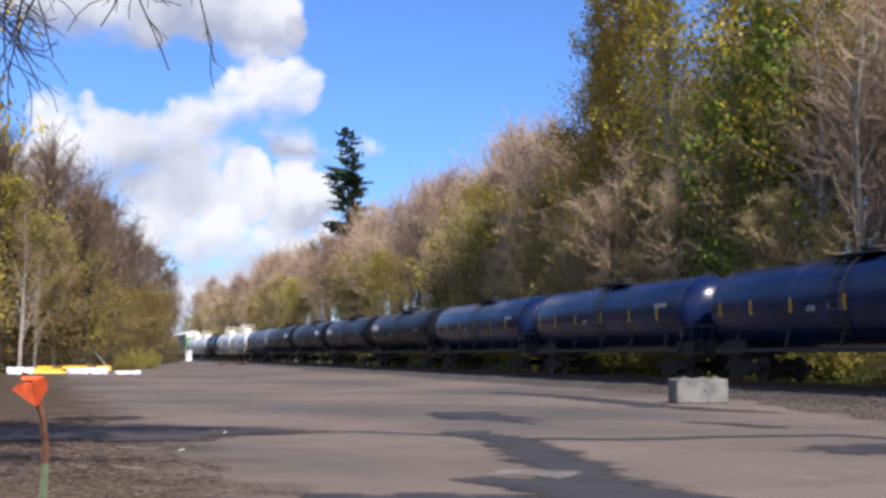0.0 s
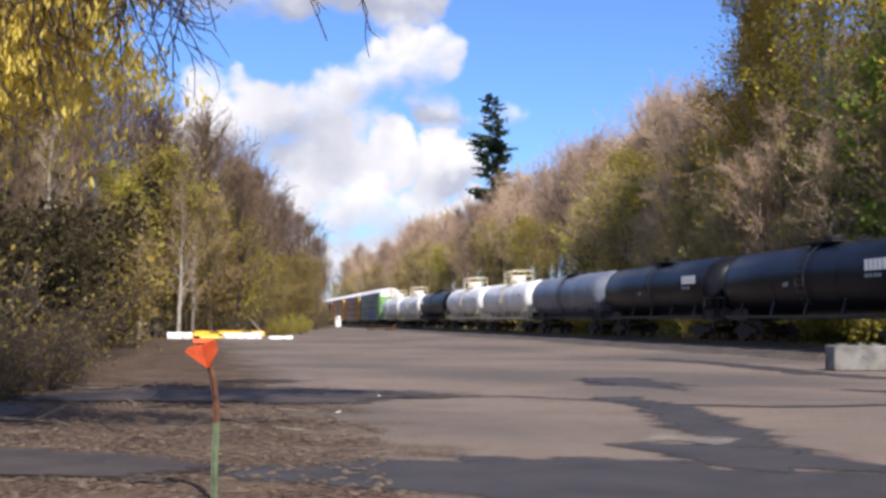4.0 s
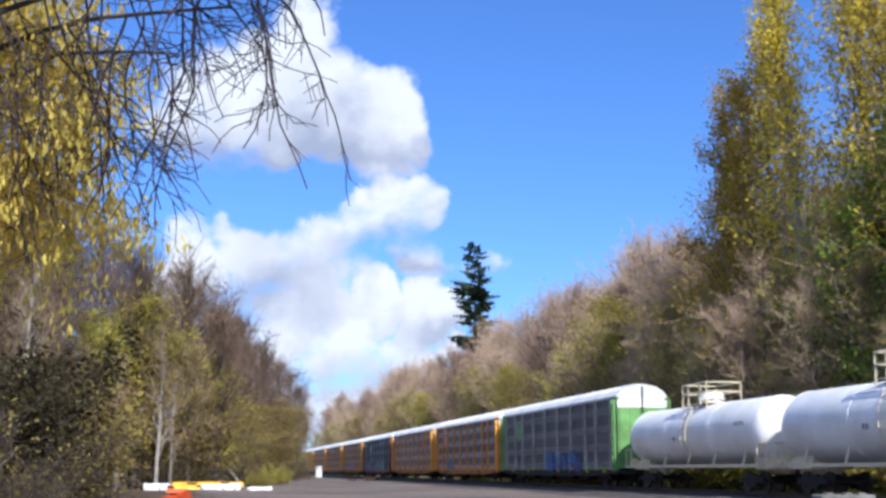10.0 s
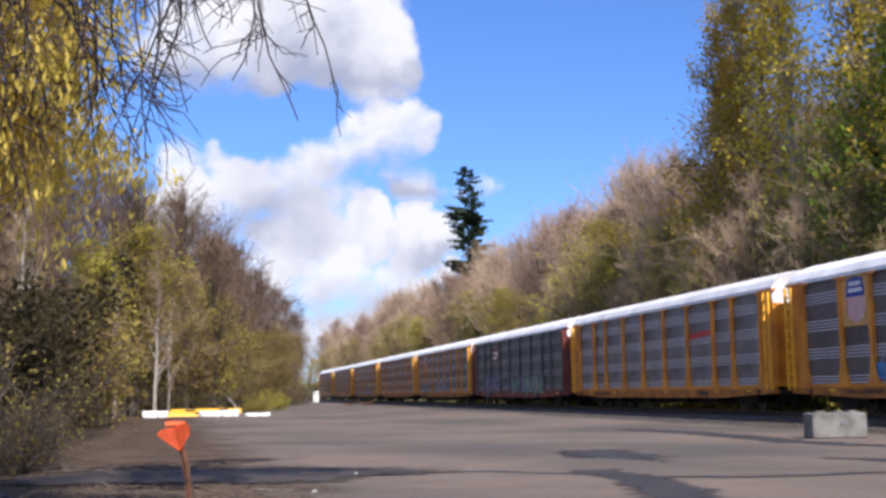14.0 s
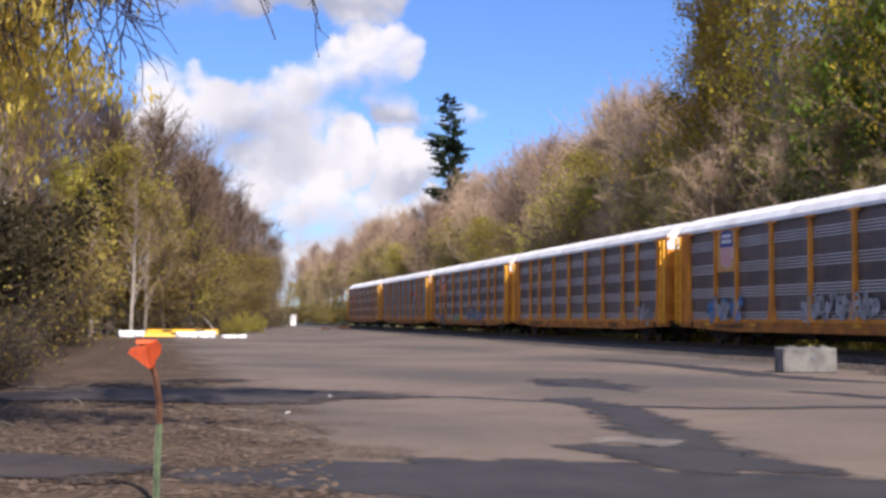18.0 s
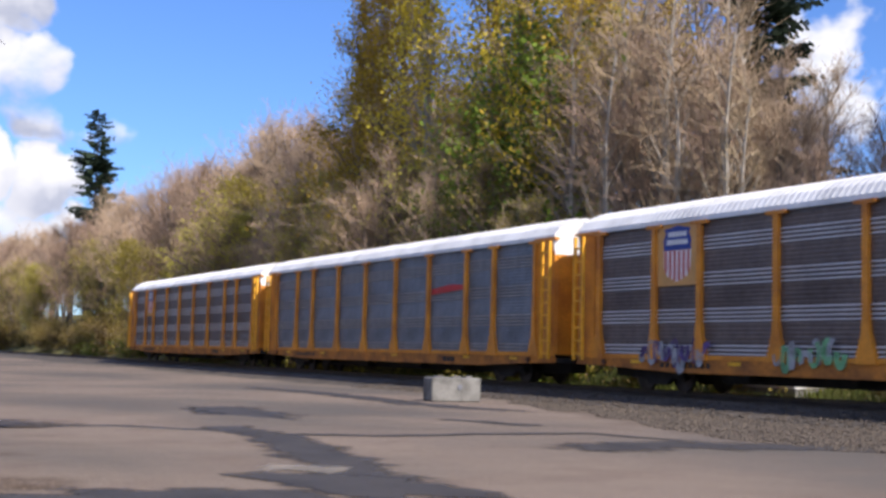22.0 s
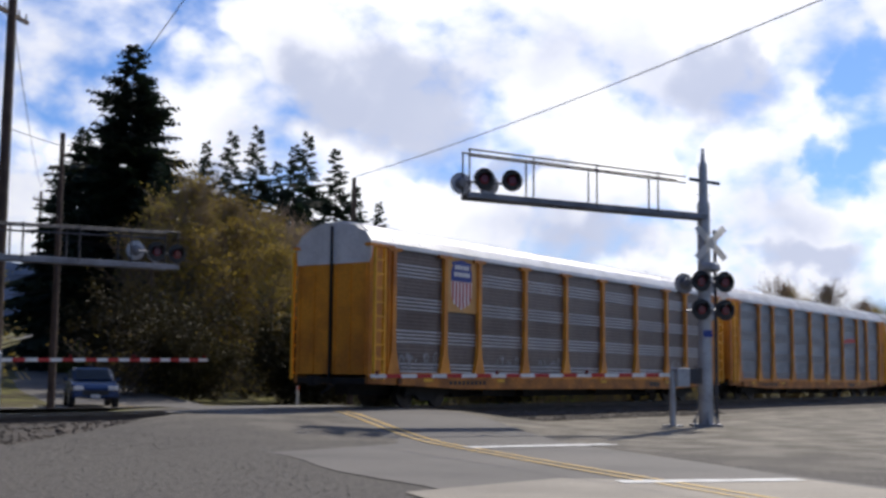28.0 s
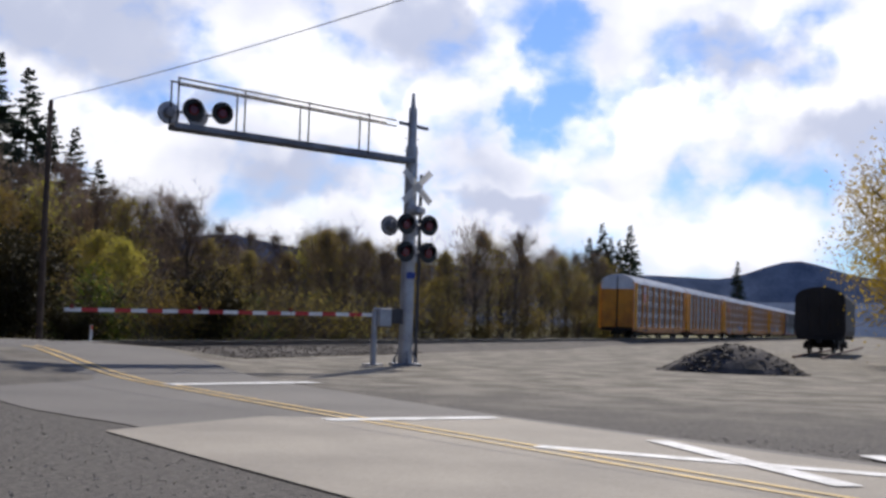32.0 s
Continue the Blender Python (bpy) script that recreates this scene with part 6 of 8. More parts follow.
        stand("thicket", thicket, [(x, y, rnd.uniform(0.5, 0.95))]) if i % 3 == 1 else stand("tangle", tangle, [(x, y, 1.2)])
        a, i = a + 0.62, i + 1
    # woods straight behind the crossing's hut
    stand("brown", brown, row_spots(31, 16, -2, 27, 44, 72, 0.75, 1.1))
    stand("budded3", budded3, row_spots(32, 12, 0, 26, 42, 60, 0.6, 0.95))
    stand("thicket", thicket, row_spots(33, 14, 2, 24, 36, 44, 0.9, 1.4))
    willow = lambda: leafy_tree(35, 9, 3.8, "leaf_olive", 24000, 0.14, label="broad willow in yellow-green leaf", shape="oval", name="willow_tree", rise=0.5, r=0.4)
    x, y = at_heading(92.2, 58)
    stand("willow", willow, [(x, y, 1.1), (x + 3, y - 6, 1.1), (x + 9, y + 1.2, 1.15)])


build_woods()


def hanging_tree():
    """The near tree: its trunk stands out of sight, thin limbs arch over the lot and hang down."""
    t = thing("overhanging_tree", "leafless near tree with hanging dark twigs and yellow catkins", "tree", "roadside trees", pose(-13.5, -4.6, 0))
    rnd = random.Random(77)
    wood, fine, cat = [], [], []
    trunk = path_of(rnd, (0, 0, -0.3), (0.06, 0.08, 1), 11, 10, 0.04, 0.03)
    add_path(wood, trunk, 0.24, 0.06)
    # arching limbs: heading from the trunk, reach, height of the arch
    for a, reach, z0, z1, n in ((72, 5.0, 4.6, 6.2, 9), (66, 5.6, 4.8, 6.5, 11), (61, 6.0, 5.0, 6.6, 11), (80, 4.4, 4.6, 5.9, 7), (67, 6.4, 5.4, 6.8, 9)):
        d = Vector((math.cos(radians(a)), math.sin(radians(a)), 0))
        pts = [Vector((0, 0, z0)) + d * reach * k / 7 + Vector((rnd.gauss(0, 0.08), rnd.gauss(0, 0.08), (z1 - z0) * math.sin(1.75 * k / 7))) for k in range(8)]
        add_path(wood, pts, 0.05, 0.014)
        for i in range(n):
            k = 2 + (i * 5) // n
            p = pts[k].lerp(pts[min(7, k + 1)], rnd.random())
            sp = path_of(rnd, p, (d.x * 0.3 + rnd.gauss(0, 0.3), d.y * 0.3 + rnd.gauss(0, 0.3), -0.8), rnd.uniform(1.4, 3.3), 12, 0.15, -0.15)
            add_path(fine, sp, 0.015, 0.006)
            for _ in range(9):
                j = rnd.randrange(1, 10)
                q = sp[j].lerp(sp[j + 1], rnd.random())
                tw = path_of(rnd, q, (rnd.gauss(0, 0.6) + d.x * 0.3, rnd.gauss(0, 0.6) + d.y * 0.3, -0.5), rnd.uniform(0.3, 0.9), 5, 0.32, -0.04)
                add_path(fine, tw, 0.007, 0.004)
                for _ in range(2):
                    e = tw[rnd.randrange(1, 4)]
                    fine.append((*e, *(e + Vector((rnd.gauss(0, 0.12), rnd.gauss(0, 0.12), rnd.gauss(-0.1, 0.1)))), 0.005, 0.003))
    # a curtain of catkins nearer the trunk, and grey-brown twigs behind it
    curtain = []
    for i in range(420):
        a, r = radians(rnd.uniform(62, 125)), rnd.uniform(0.8, 3.3)
        p = Vector((math.cos(a) * r - 0.4, math.sin(a) * r, rnd.uniform(4.2, 7.4)))
        sp = path_of(rnd, p, (rnd.gauss(0, 0.5), rnd.gauss(0, 0.5), -0.3), rnd.uniform(0.6, 1.5), 5, 0.2, -0.1)
        add_path(curtain, sp, 0.006, 0.003)
        for q in sp[1:]:
            for _ in range(12):
                cat.append(q + Vector((rnd.gauss(0, 0.10), rnd.gauss(0, 0.10), rnd.gauss(-0.05, 0.12))))
    # unseen crown added overhead to shade the lot's edge; its underside clears the view
    shade_canopy = []
    for i in range(56):
        a, r0 = radians(rnd.uniform(-40, 100)), rnd.uniform(1.5, 11.0)
        x, y = math.cos(a) * r0, math.sin(a) * r0
        top = Vector((x, y, max(8.0, 3.0 + 0.55 * math.hypot(x - 13.5, y - 4.6)) + rnd.uniform(0, 2.6)))
        limb = [trunk[6].lerp(top, k / 5) + Vector((rnd.gauss(0, 0.12), rnd.gauss(0, 0.12), 0.9 * math.sin(math.pi * k / 5))) for k in range(6)]
        add_path(wood, limb, 0.035, 0.010)
        for _ in range(20):
            q = limb[rnd.randrange(2, 6)]
            tw = path_of(rnd, q, (rnd.gauss(0, 1), rnd.gauss(0, 1), rnd.gauss(0.1, 0.4)), rnd.uniform(0.7, 1.6), 4, 0.2, 0.0)
            add_path(curtain, tw, 0.012, 0.005)
            for e in tw[1:]:
                for _ in range(5):
                    w = e + Vector((rnd.gauss(0, 0.22), rnd.gauss(0, 0.22), rnd.gauss(0, 0.16)))
                    # no leaves where they would keep the sun off the catkins
                    lit = w - sun_dir * ((w.z - 6.0) / sun_dir.z)
                    if -3.2 < lit.x < 3.2 and 0.2 < lit.y < 4.4:
                        continue
                    if not (1.4 < w.y < 5.3 and w.x > 0) and w.z > 2.6 + 0.55 * math.hypot(w.x - 13.5, w.y - 4.6):
                        shade_canopy.append(w)
    part("crown", leaves("crown", shade_canopy, 0.27, M["leaf_gold"], 6, 0.4, 0.7), None, t, "young yellow-green leaves added overhead, out of view, for shade")
    part("trunk", tubes("trunk", wood, M["bark_dark"], 6), None, t)
    part("hanging_spray", tubes("hanging_spray", fine, M["branch_near"], 4), None, t, "dark drooping twigs")
    part("catkin_spray", tubes("catkin_spray", curtain, M["twig_brown"], 3), None, t)
    part("catkin_curtain", leaves("catkin_curtain", cat, 0.115, M["catkin"], 5, 3.2, 0.30), None, t, "hanging yellow catkins and young leaves")


hanging_tree()
scatter("leaf_litter", 9000, (-27, -2.5, -7, 3.0), (0.02, 0.075), M["litter"], "dry brown leaves, chips and twigs on the dirt", "leaf litter", 8, lambda x, y: y < 2.6 + 0.06 * x + 0.9 * noise.noise((x * 0.4, y * 0.4, 0)), flat=0.35)
scatter("gravel", 9000, (-1, 17, 0.5, 21), (0.007, 0.022), M["pebble"], "loose gravel beside the road", "gravel", 9, lambda x, y: road_gap(x, y) > 3.4)
M["rail_dark"] = material("dark_weathered_railing", (0.05, 0.05, 0.06), 0.6, 0.3, 0.2, 2, 14, 0.03)
M["hopper"] = material("grimy_brown_black_steel", (0.020, 0.017, 0.016), 0.7, 0.1, 0.35, 1.0, 12, 0.05, (0.012, 0.010, 0.010))
# ---- lot: stains, painted shade, block, flag post, dumped things ----
def soft_edged(name, color, second, strength):
    """A ground mark that thins out raggedly from its middle to its rim."""
    m = material(name, color, 0.8, 0, 0.3, 1.2, 26, 0.2, second)
    nt = m.node_tree
    N, L = nt.nodes.new, nt.links.new
    at = N("ShaderNodeAttribute")
    at.attribute_name = "cover"
    co = N("ShaderNodeTexCoord")
    n = N("ShaderNodeTexNoise")
    n.inputs["Scale"].default_value, n.inputs["Detail"].default_value, n.inputs["Roughness"].default_value = 2.2, 7, 0.65
    L(co.outputs["Object"], n.inputs["Vector"])
    s = N("ShaderNodeMath")
    s.operation = "MULTIPLY_ADD"
    L(n.outputs["Fac"], s.inputs[0])
    s.inputs[1].default_value = 1.5
    L(at.outputs["Fac"], s.inputs[2])
    r = N("ShaderNodeMapRange")
    r.interpolation_type = "SMOOTHSTEP"
    L(s.outputs[0], r.inputs["Value"])
    r.inputs["From Min"].default_value, r.inputs["From Max"].default_value = 0.78, 1.32
    r.inputs["To Max"].default_value = strength
    clear = N("ShaderNodeBsdfTransparent")
    mx = N("ShaderNodeMixShader")
    L(r.outputs[0], mx.inputs[0])
    L(clear.outputs[0], mx.inputs[1])
    L(nt.nodes["Principled BSDF"].outputs[0], mx.inputs[2])
    L(mx.outputs[0], nt.nodes["Material Output"].inputs["Surface"])
    return m


M["tar"] = soft_edged("dark_asphalt_mark", (0.046, 0.041, 0.042), (0.030, 0.027, 0.029), 0.92)
M["shade_patch"] = soft_edged("painted_tree_shade", (0.065, 0.050, 0.042), (0.030, 0.024, 0.022), 0.9)
M["mud_patch"] = soft_edged("dried_mud", (0.26, 0.225, 0.19), (0.20, 0.175, 0.15), 0.7)


def with_cover(me, values):
    me.attributes.new("cover", "FLOAT", "POINT").data.foreach_set("value", values)
    return me


def stain(name, line, width, seed, mat, z, label):
    """A ragged flat stain along a line."""
    rnd = random.Random(seed)
    pts = []
    for (a, b) in zip(line, line[1:]):
        n = max(2, int(math.dist(a, b) / 0.35))
        pts += [(a[0] + (b[0] - a[0]) * k / n, a[1] + (b[1] - a[1]) * k / n) for k in range(n)]
    pts.append(line[-1])
    verts, faces, cover = [], [], []
    for i, p in enumerate(pts):
        q, r = pts[max(0, i - 1)], pts[min(len(pts) - 1, i + 1)]
        d = Vector((r[0] - q[0], r[1] - q[1])).normalized()
        f = i / (len(pts) - 1)
        w = (width(f) if callable(width) else width) * 1.5
        off = 0.35 * noise.noise((p[0] * 0.7, p[1] * 0.7, seed))
        for s in (-1, 0, 1):
            g = w * (0.75 + 0.8 * abs(noise.noise((p[0] * 1.1 + seed, p[1] * 1.1 + s * 7, 0.5))) + 0.2 * rnd.random())
            verts.append((p[0] + d.y * (s * g + off), p[1] - d.x * (s * g + off), z))
            cover.append(min(1, 7 * f, 7 * (1 - f)) if s == 0 else 0.0)
        if i:
            k = 3 * i
            faces += [(k - 3, k - 2, k + 1, k), (k - 2, k - 1, k + 2, k + 1)]
    tagged(new(name, with_cover(data_mesh(name, verts, faces, mat), cover)), label, "ground stain", "stains on the lot", "structure")


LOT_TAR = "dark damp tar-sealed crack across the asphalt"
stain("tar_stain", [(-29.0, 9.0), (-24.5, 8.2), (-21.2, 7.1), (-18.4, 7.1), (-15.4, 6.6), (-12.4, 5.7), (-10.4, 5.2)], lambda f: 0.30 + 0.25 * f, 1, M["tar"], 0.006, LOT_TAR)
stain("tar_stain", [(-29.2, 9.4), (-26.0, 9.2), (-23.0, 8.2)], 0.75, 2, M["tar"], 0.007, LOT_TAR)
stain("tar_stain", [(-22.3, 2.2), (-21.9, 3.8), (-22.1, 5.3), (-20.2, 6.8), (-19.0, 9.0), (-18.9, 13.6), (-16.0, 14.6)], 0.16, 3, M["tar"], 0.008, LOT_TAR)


def blob(name, x, y, rx, ry, turn, seed, mat, z, label):
    """A ragged flat patch round a middle."""
    pts = []
    for k in range(72):
        a = 6.283 * k / 72
        r = 1 + 0.45 * noise.noise((math.cos(a) * 1.3 + seed, math.sin(a) * 1.3, 0.2)) + 0.22 * noise.noise((math.cos(a) * 5 + seed, math.sin(a) * 5, 0.9))
        u, v = rx * r * math.cos(a), ry * r * math.sin(a)
        c, s = math.cos(radians(turn)), math.sin(radians(turn))
        pts.append((x + u * c - v * s, y + u * s + v * c, z))
    inner = [(x + (p[0] - x) * 0.7, y + (p[1] - y) * 0.7, z) for p in pts]
    outer = [(x + (p[0] - x) * 1.2, y + (p[1] - y) * 1.2, z) for p in pts]
    verts = [(x, y, z), *inner, *outer]
    faces = [(0, k + 1, (k + 1) % 72 + 1) for k in range(72)] + [(k + 1, k + 73, (k + 1) % 72 + 73, (k + 1) % 72 + 1) for k in range(72)]
    tagged(new(name, with_cover(data_mesh(name, verts, faces, mat), [1.0] * 73 + [0.0] * 72)), label, "ground stain", "stains on the lot", "structure")


# dark ragged patches and streaks laid flat on the asphalt
blob("tar_stain", -10.3, 3.5, 3.3, 1.45, 62, 4.0, M["tar"], 0.010, "broad dark patch on the asphalt")
blob("tar_stain", -11.9, 5.4, 1.5, 0.8, 20, 5.0, M["tar"], 0.014, "broad dark patch on the asphalt")
stain("tar_stain", [(-44.6, 16.1), (-37.0, 16.5), (-30.9, 16.0), (-26, 17.2)], 0.55, 6, M["tar"], 0.006, "long dark streak on the asphalt")
stain("tar_stain", [(-23.6, 12.9), (-21.1, 14.1)], 0.30, 7, M["tar"], 0.006, "short dark streak on the asphalt")
stain("tar_stain", [(-15.5, 10.6), (-16.2, 12.8), (-15.2, 15.5), (-13.0, 18.5)], 0.6, 8, M["tar"], 0.006, "long dark streak on the asphalt")
stain("pale_patch", [(-14.2, 5.0), (-13.6, 5.6), (-13.2, 5.9)], 0.35, 9, M["mud_patch"], 0.018, "pale dried mud patch on the asphalt")
# shade of the trees on the ground, painted as dark sheets
blob("tree_shade_patch", -22.6, 0.3, 3.2, 2.3, 80, 10.0, M["shade_patch"], 0.030, "dark patch painted where the trees shade the dirt")
blob("tree_shade_patch", -12.6, -2.4, 2.4, 1.2, 60, 11.0, M["shade_patch"], 0.030, "dark patch painted where the trees shade the dirt")
blob("tree_shade_patch", -20.5, -4.4, 3.2, 1.1, 20, 12.0, M["shade_patch"], 0.034, "dark patch painted where the trees shade the dirt")


def concrete_block():
    t = thing("concrete_block", "weathered grey concrete barrier block on the lot", "concrete block", at=pose(-32.5, 18.25, 0, 0, 0, -8))
    bm = bmesh.new()
    box(bm, (0, 0, 0.37), (0.78, 1.62, 0.74))
    part("body", bm, M["concrete"], t, bevel=0.035)
    for y in (-0.45, 0.1, 0.5):
        bm = bmesh.new()
        box(bm, (0.02, y, 0.76), (0.3, 0.24, 0.06))
        part("casting_knob", bm, M["concrete"], t, bevel=0.02)
    bm = bmesh.new()
    rod(bm, (0.395, 0.1, 0.45), (0.41, 0.1, 0.45), 0.08, n=10)
    part("lifting_socket", bm, M["galv_dark"], t)


concrete_block()


def flag_post():
    t = thing("marker_post", "bent steel fence post, rusty above and green below, with orange flagging", "marker post", at=pose(-9.6, -0.06, 0, 0, 0, 90))
    low = [Vector((0, 0, -0.2)), Vector((0.0, 0, 0.35)), Vector((0.01, 0, 0.62))]
    up = [low[-1], Vector((0.005, 0, 0.80)), Vector((-0.03, 0, 1.0)), Vector((-0.085, 0, 1.16)), Vector((-0.16, 0, 1.30))]
    for name, pts, mat, lab in (("lower_post", low, "post_green", "green painted lower post"), ("upper_post", up, "rust", "bent rusty top of the post")):
        bm = bmesh.new()
        # one bent T-section, drawn along the post
        tee = [(-0.026, 0.0), (0.026, 0.0), (0.026, -0.010), (0.006, -0.012), (0.006, -0.045), (-0.006, -0.045), (-0.006, -0.012), (-0.026, -0.010)]
        rings = [[bm.verts.new(p + Vector((u, v, 0))) for u, v in tee] for p in pts]
        for q, r in zip(rings, rings[1:]):
            for k in range(8):
                bm.faces.new((q[k], q[(k + 1) % 8], r[(k + 1) % 8], r[k]))
        bm.faces.new(rings[-1])
        part(name, bm, M[mat], t, lab)
    for side in (-1, 1):
        # the two halves of one sheet folded over the post, each a drooping lobe
        bm = bmesh.new()
        lobe = [(0.0, 0.06), (0.05, 0.075), (0.10, 0.085), (0.125, 0.04), (0.10, -0.02), (0.06, -0.06), (0.03, -0.11), (0.0, -0.12)] if side > 0 else [(0.0, 0.06), (0.04, 0.065), (0.10, 0.055), (0.135, 0.025), (0.09, -0.025), (0.05, -0.07), (0.01, -0.11), (0.0, -0.12)]
        rim = [bm.verts.new((-0.10 + side * u - 0.25 * v, -0.050 - 0.05 * math.sin(9 * u) - 0.10 * abs(v) * u, 1.17 + v + 0.15 * side * u)) for u, v in lobe]
        hub = bm.verts.new((-0.10 + side * 0.06, -0.075, 1.18))
        for a, b in zip(rim, rim[1:] + rim[:1]):
            bm.faces.new((a, b, hub))
        bmesh.ops.solidify(bm, geom=bm.faces[:], thickness=0.004)
        part("flag", bm, M["orange_flag"], t, "faded orange plastic flag")
    bm = bmesh.new()
    box(bm, (-0.1, -0.03, 1.26), (0.16, 0.05, 0.03))
    part("tie_knot", bm, M["orange_flag"], t)


flag_post()


def dumped_pile():
    for i, (y, ln, z, x) in enumerate(((-0.5, 4.2, 0.22, -90), (1.2, 3.2, 0.42, -90.3), (-1.2, 2.2, 0.40, -90.2))):
        t = thing("yellow_barrier", "long yellow plastic barrier lying on the ground", "barrier", "dumped barriers", pose(x, y, 0, 0, 0, 4 * i - 3))
        bm = bmesh.new()
        prism(bm, [(-0.28, z - 0.22), (0.28, z - 0.22), (0.2, z), (0.2, z + 0.16), (-0.2, z + 0.16), (-0.2, z)], "y", -ln / 2, ln / 2)
        part("body", bm, M["pipe_yellow"], t, bevel=0.03)
        bm = bmesh.new()
        box(bm, (0.215, 0.3, z + 0.06), (0.03, 0.7, 0.14))
        part("dark_band", bm, M["black"], t)
    for i, (x, y, sx, sy, sz, r) in enumerate(((-87.6, -3.3, 0.9, 1.7, 0.46, 5), (-87.4, 0.6, 0.9, 1.5, 0.42, -6), (-87.2, 1.9, 0.9, 1.2, 0.46, 3), (-87.6, 3.9, 0.5, 1.7, 0.22, 0))):
        t = thing("plastic_bundle", "white plastic-wrapped bundle lying on the ground", "bundle", "dumped bundles", pose(x, y, 0, 0, 0, r))
        bm = bmesh.new()
        box(bm, (0, 0, sz / 2), (sx, sy, sz))
        bmesh.ops.subdivide_edges(bm, edges=bm.edges[:], cuts=3, use_grid_fill=True)
        for v in bm.verts:
            if v.co.z > 0.02:
                v.co += Vector((noise.noise(v.co * 3 + Vector((i, 0, 0))), noise.noise(v.co * 3 + Vector((0, i, 5))), noise.noise(v.co * 2.5 + Vector((i, 9, 0))))) * 0.11
        part("wrapping", bm, M["sheet_white"], t, smooth=True)
        bm = bmesh.new()
        box(bm, (0, 0.2, sz / 2), (sx + 0.05, 0.06, sz + 0.02))
        part("strap", bm, M["galv_dark"], t)
    t = thing("leaning_log", "pale barkless log leaning out of the brush", "log", at=pose(-100, 2.6, 0))
    bm = bmesh.new()
    rod(bm, (0, 0.5, 0.0), (0, -0.7, 1.5), 0.10, 0.06, 8)
    part("trunk", bm, M["bark_pale"], t)
    t = thing("scrap_heap", "low heap of rusty scrap beside the track", "scrap", at=pose(-160, 20.6, 0))
    rnd = random.Random(5)
    for i in range(9):
        bm = bmesh.new()
        a = Vector((rnd.uniform(-0.9, 0.9), rnd.uniform(-1.6, 1.6), rnd.uniform(0.05, 0.35)))
        bar(bm, a, a + Vector((rnd.uniform(-0.5, 0.5), rnd.uniform(-1.4, 1.4), rnd.uniform(-0.03, 0.2))), 0.2, 0.16)
        part("scrap_bar", bm, M["rust"], t)
    rnd = random.Random(9)
    for i, (x, y) in enumerate(((-18.2, 1.7), (-22, 2.8))):
        t = thing("litter_scrap", "small pale scrap of litter on the asphalt", "litter", "scraps of litter", pose(x, y, 0.012, 0, 0, rnd.uniform(0, 180)))
        bm = bmesh.new()
        n = 7
        ring = [bm.verts.new((rnd.uniform(0.03, 0.06) * math.cos(6.283 * k / n) * 1.4, rnd.uniform(0.02, 0.04) * math.sin(6.283 * k / n), rnd.uniform(0, 0.03))) for k in range(n)]
        top = bm.verts.new((0, 0, 0.035))
        for k in range(n):
            bm.faces.new((ring[k], ring[(k + 1) % n], top))
        part("sheet", bm, M["white_worn"], t)
    for i, (x, y, ln, r, z) in enumerate(((-19.0, 1.6, 1.6, 100, 0.03), (-24, -2.0, 2.2, 60, 0.05), (-20.5, -1.4, 1.5, 20, 0.04), (-15.5, 1.2, 1.1, 75, 0.03), (-17, -2.6, 1.8, 40, 0.05), (-26, -2.8, 2.6, 85, 0.08))):
        t = thing("fallen_branch", "pale fallen branch on the leaf litter", "branch", "fallen branches", pose(x, y, z, 0, 0, r))
        b = path_of(random.Random(i), (-ln / 2, 0, 0), (1, 0, 0.02), ln, 6, 0.12)
        segs = []
        add_path(segs, b, 0.03, 0.012)
        side = path_of(random.Random(i + 20), b[3], (0.7, 0.6, 0.1), ln * 0.35, 3, 0.15)
        part("limb", tubes("limb", segs, M["bark"], 5), None, t)
        segs = []
        add_path(segs, side, 0.016, 0.006)
        part("side_shoot", tubes("side_shoot", segs, M["bark"], 4), None, t)


dumped_pile()


# ---- level crossing ----
ALONG, ACROSS = Vector((0.6, 0.8, 0)), Vector((-0.8, 0.6, 0))


def lamp_unit(parent, at, face, lit=False, back=0.34):
    """One flasher: round backboard, hood and lens, facing along face."""
    f = Vector(face).normalized()
    at = Vector(at)
    bm = bmesh.new()
    rod(bm, at - f * 0.01, at + f * 0.01, back, n=22)
    board = part("backboard", bm, M["black"], parent, "round black backboard")
    bm = bmesh.new()
    rod(bm, at - f * 0.022, at - f * 0.011, back * 0.98, n=22)
    part("rear_plate", bm, M["galv"], board, "grey rear of the backboard")
    bm = bmesh.new()
    rod(bm, at - f * 0.22, at - f * 0.01, 0.13, 0.19, 14)
    part("housing", bm, M["galv_dark"], board)
    bm = bmesh.new()
    up = Vector((0, 0, 1))
    s = f.cross(up).normalized()
    n = 12
    a, b = [], []
    for k in range(n + 1):
        t = radians(-25 + 230 * k / n)
        q = s * math.cos(t) * 0.19 + up * math.sin(t) * 0.19
        a.append(bm.verts.new(at + q + f * 0.012))
        b.append(bm.verts.new(at + q * 1.02 + f * (0.10 + 0.22 * max(0, math.sin(t)))))
    for k in range(n):
        bm.faces.new((a[k], a[k + 1], b[k + 1], b[k]))
    bmesh.ops.solidify(bm, geom=bm.faces[:], thickness=0.008)
    part("hood", bm, M["black"], board)
    bm = bmesh.new()
    rod(bm, at + f * 0.011, at + f * 0.04, 0.16, 0.12, 18)
    part("lens", bm, M["lens_lit" if lit else "lens"], board, "red glass lens")


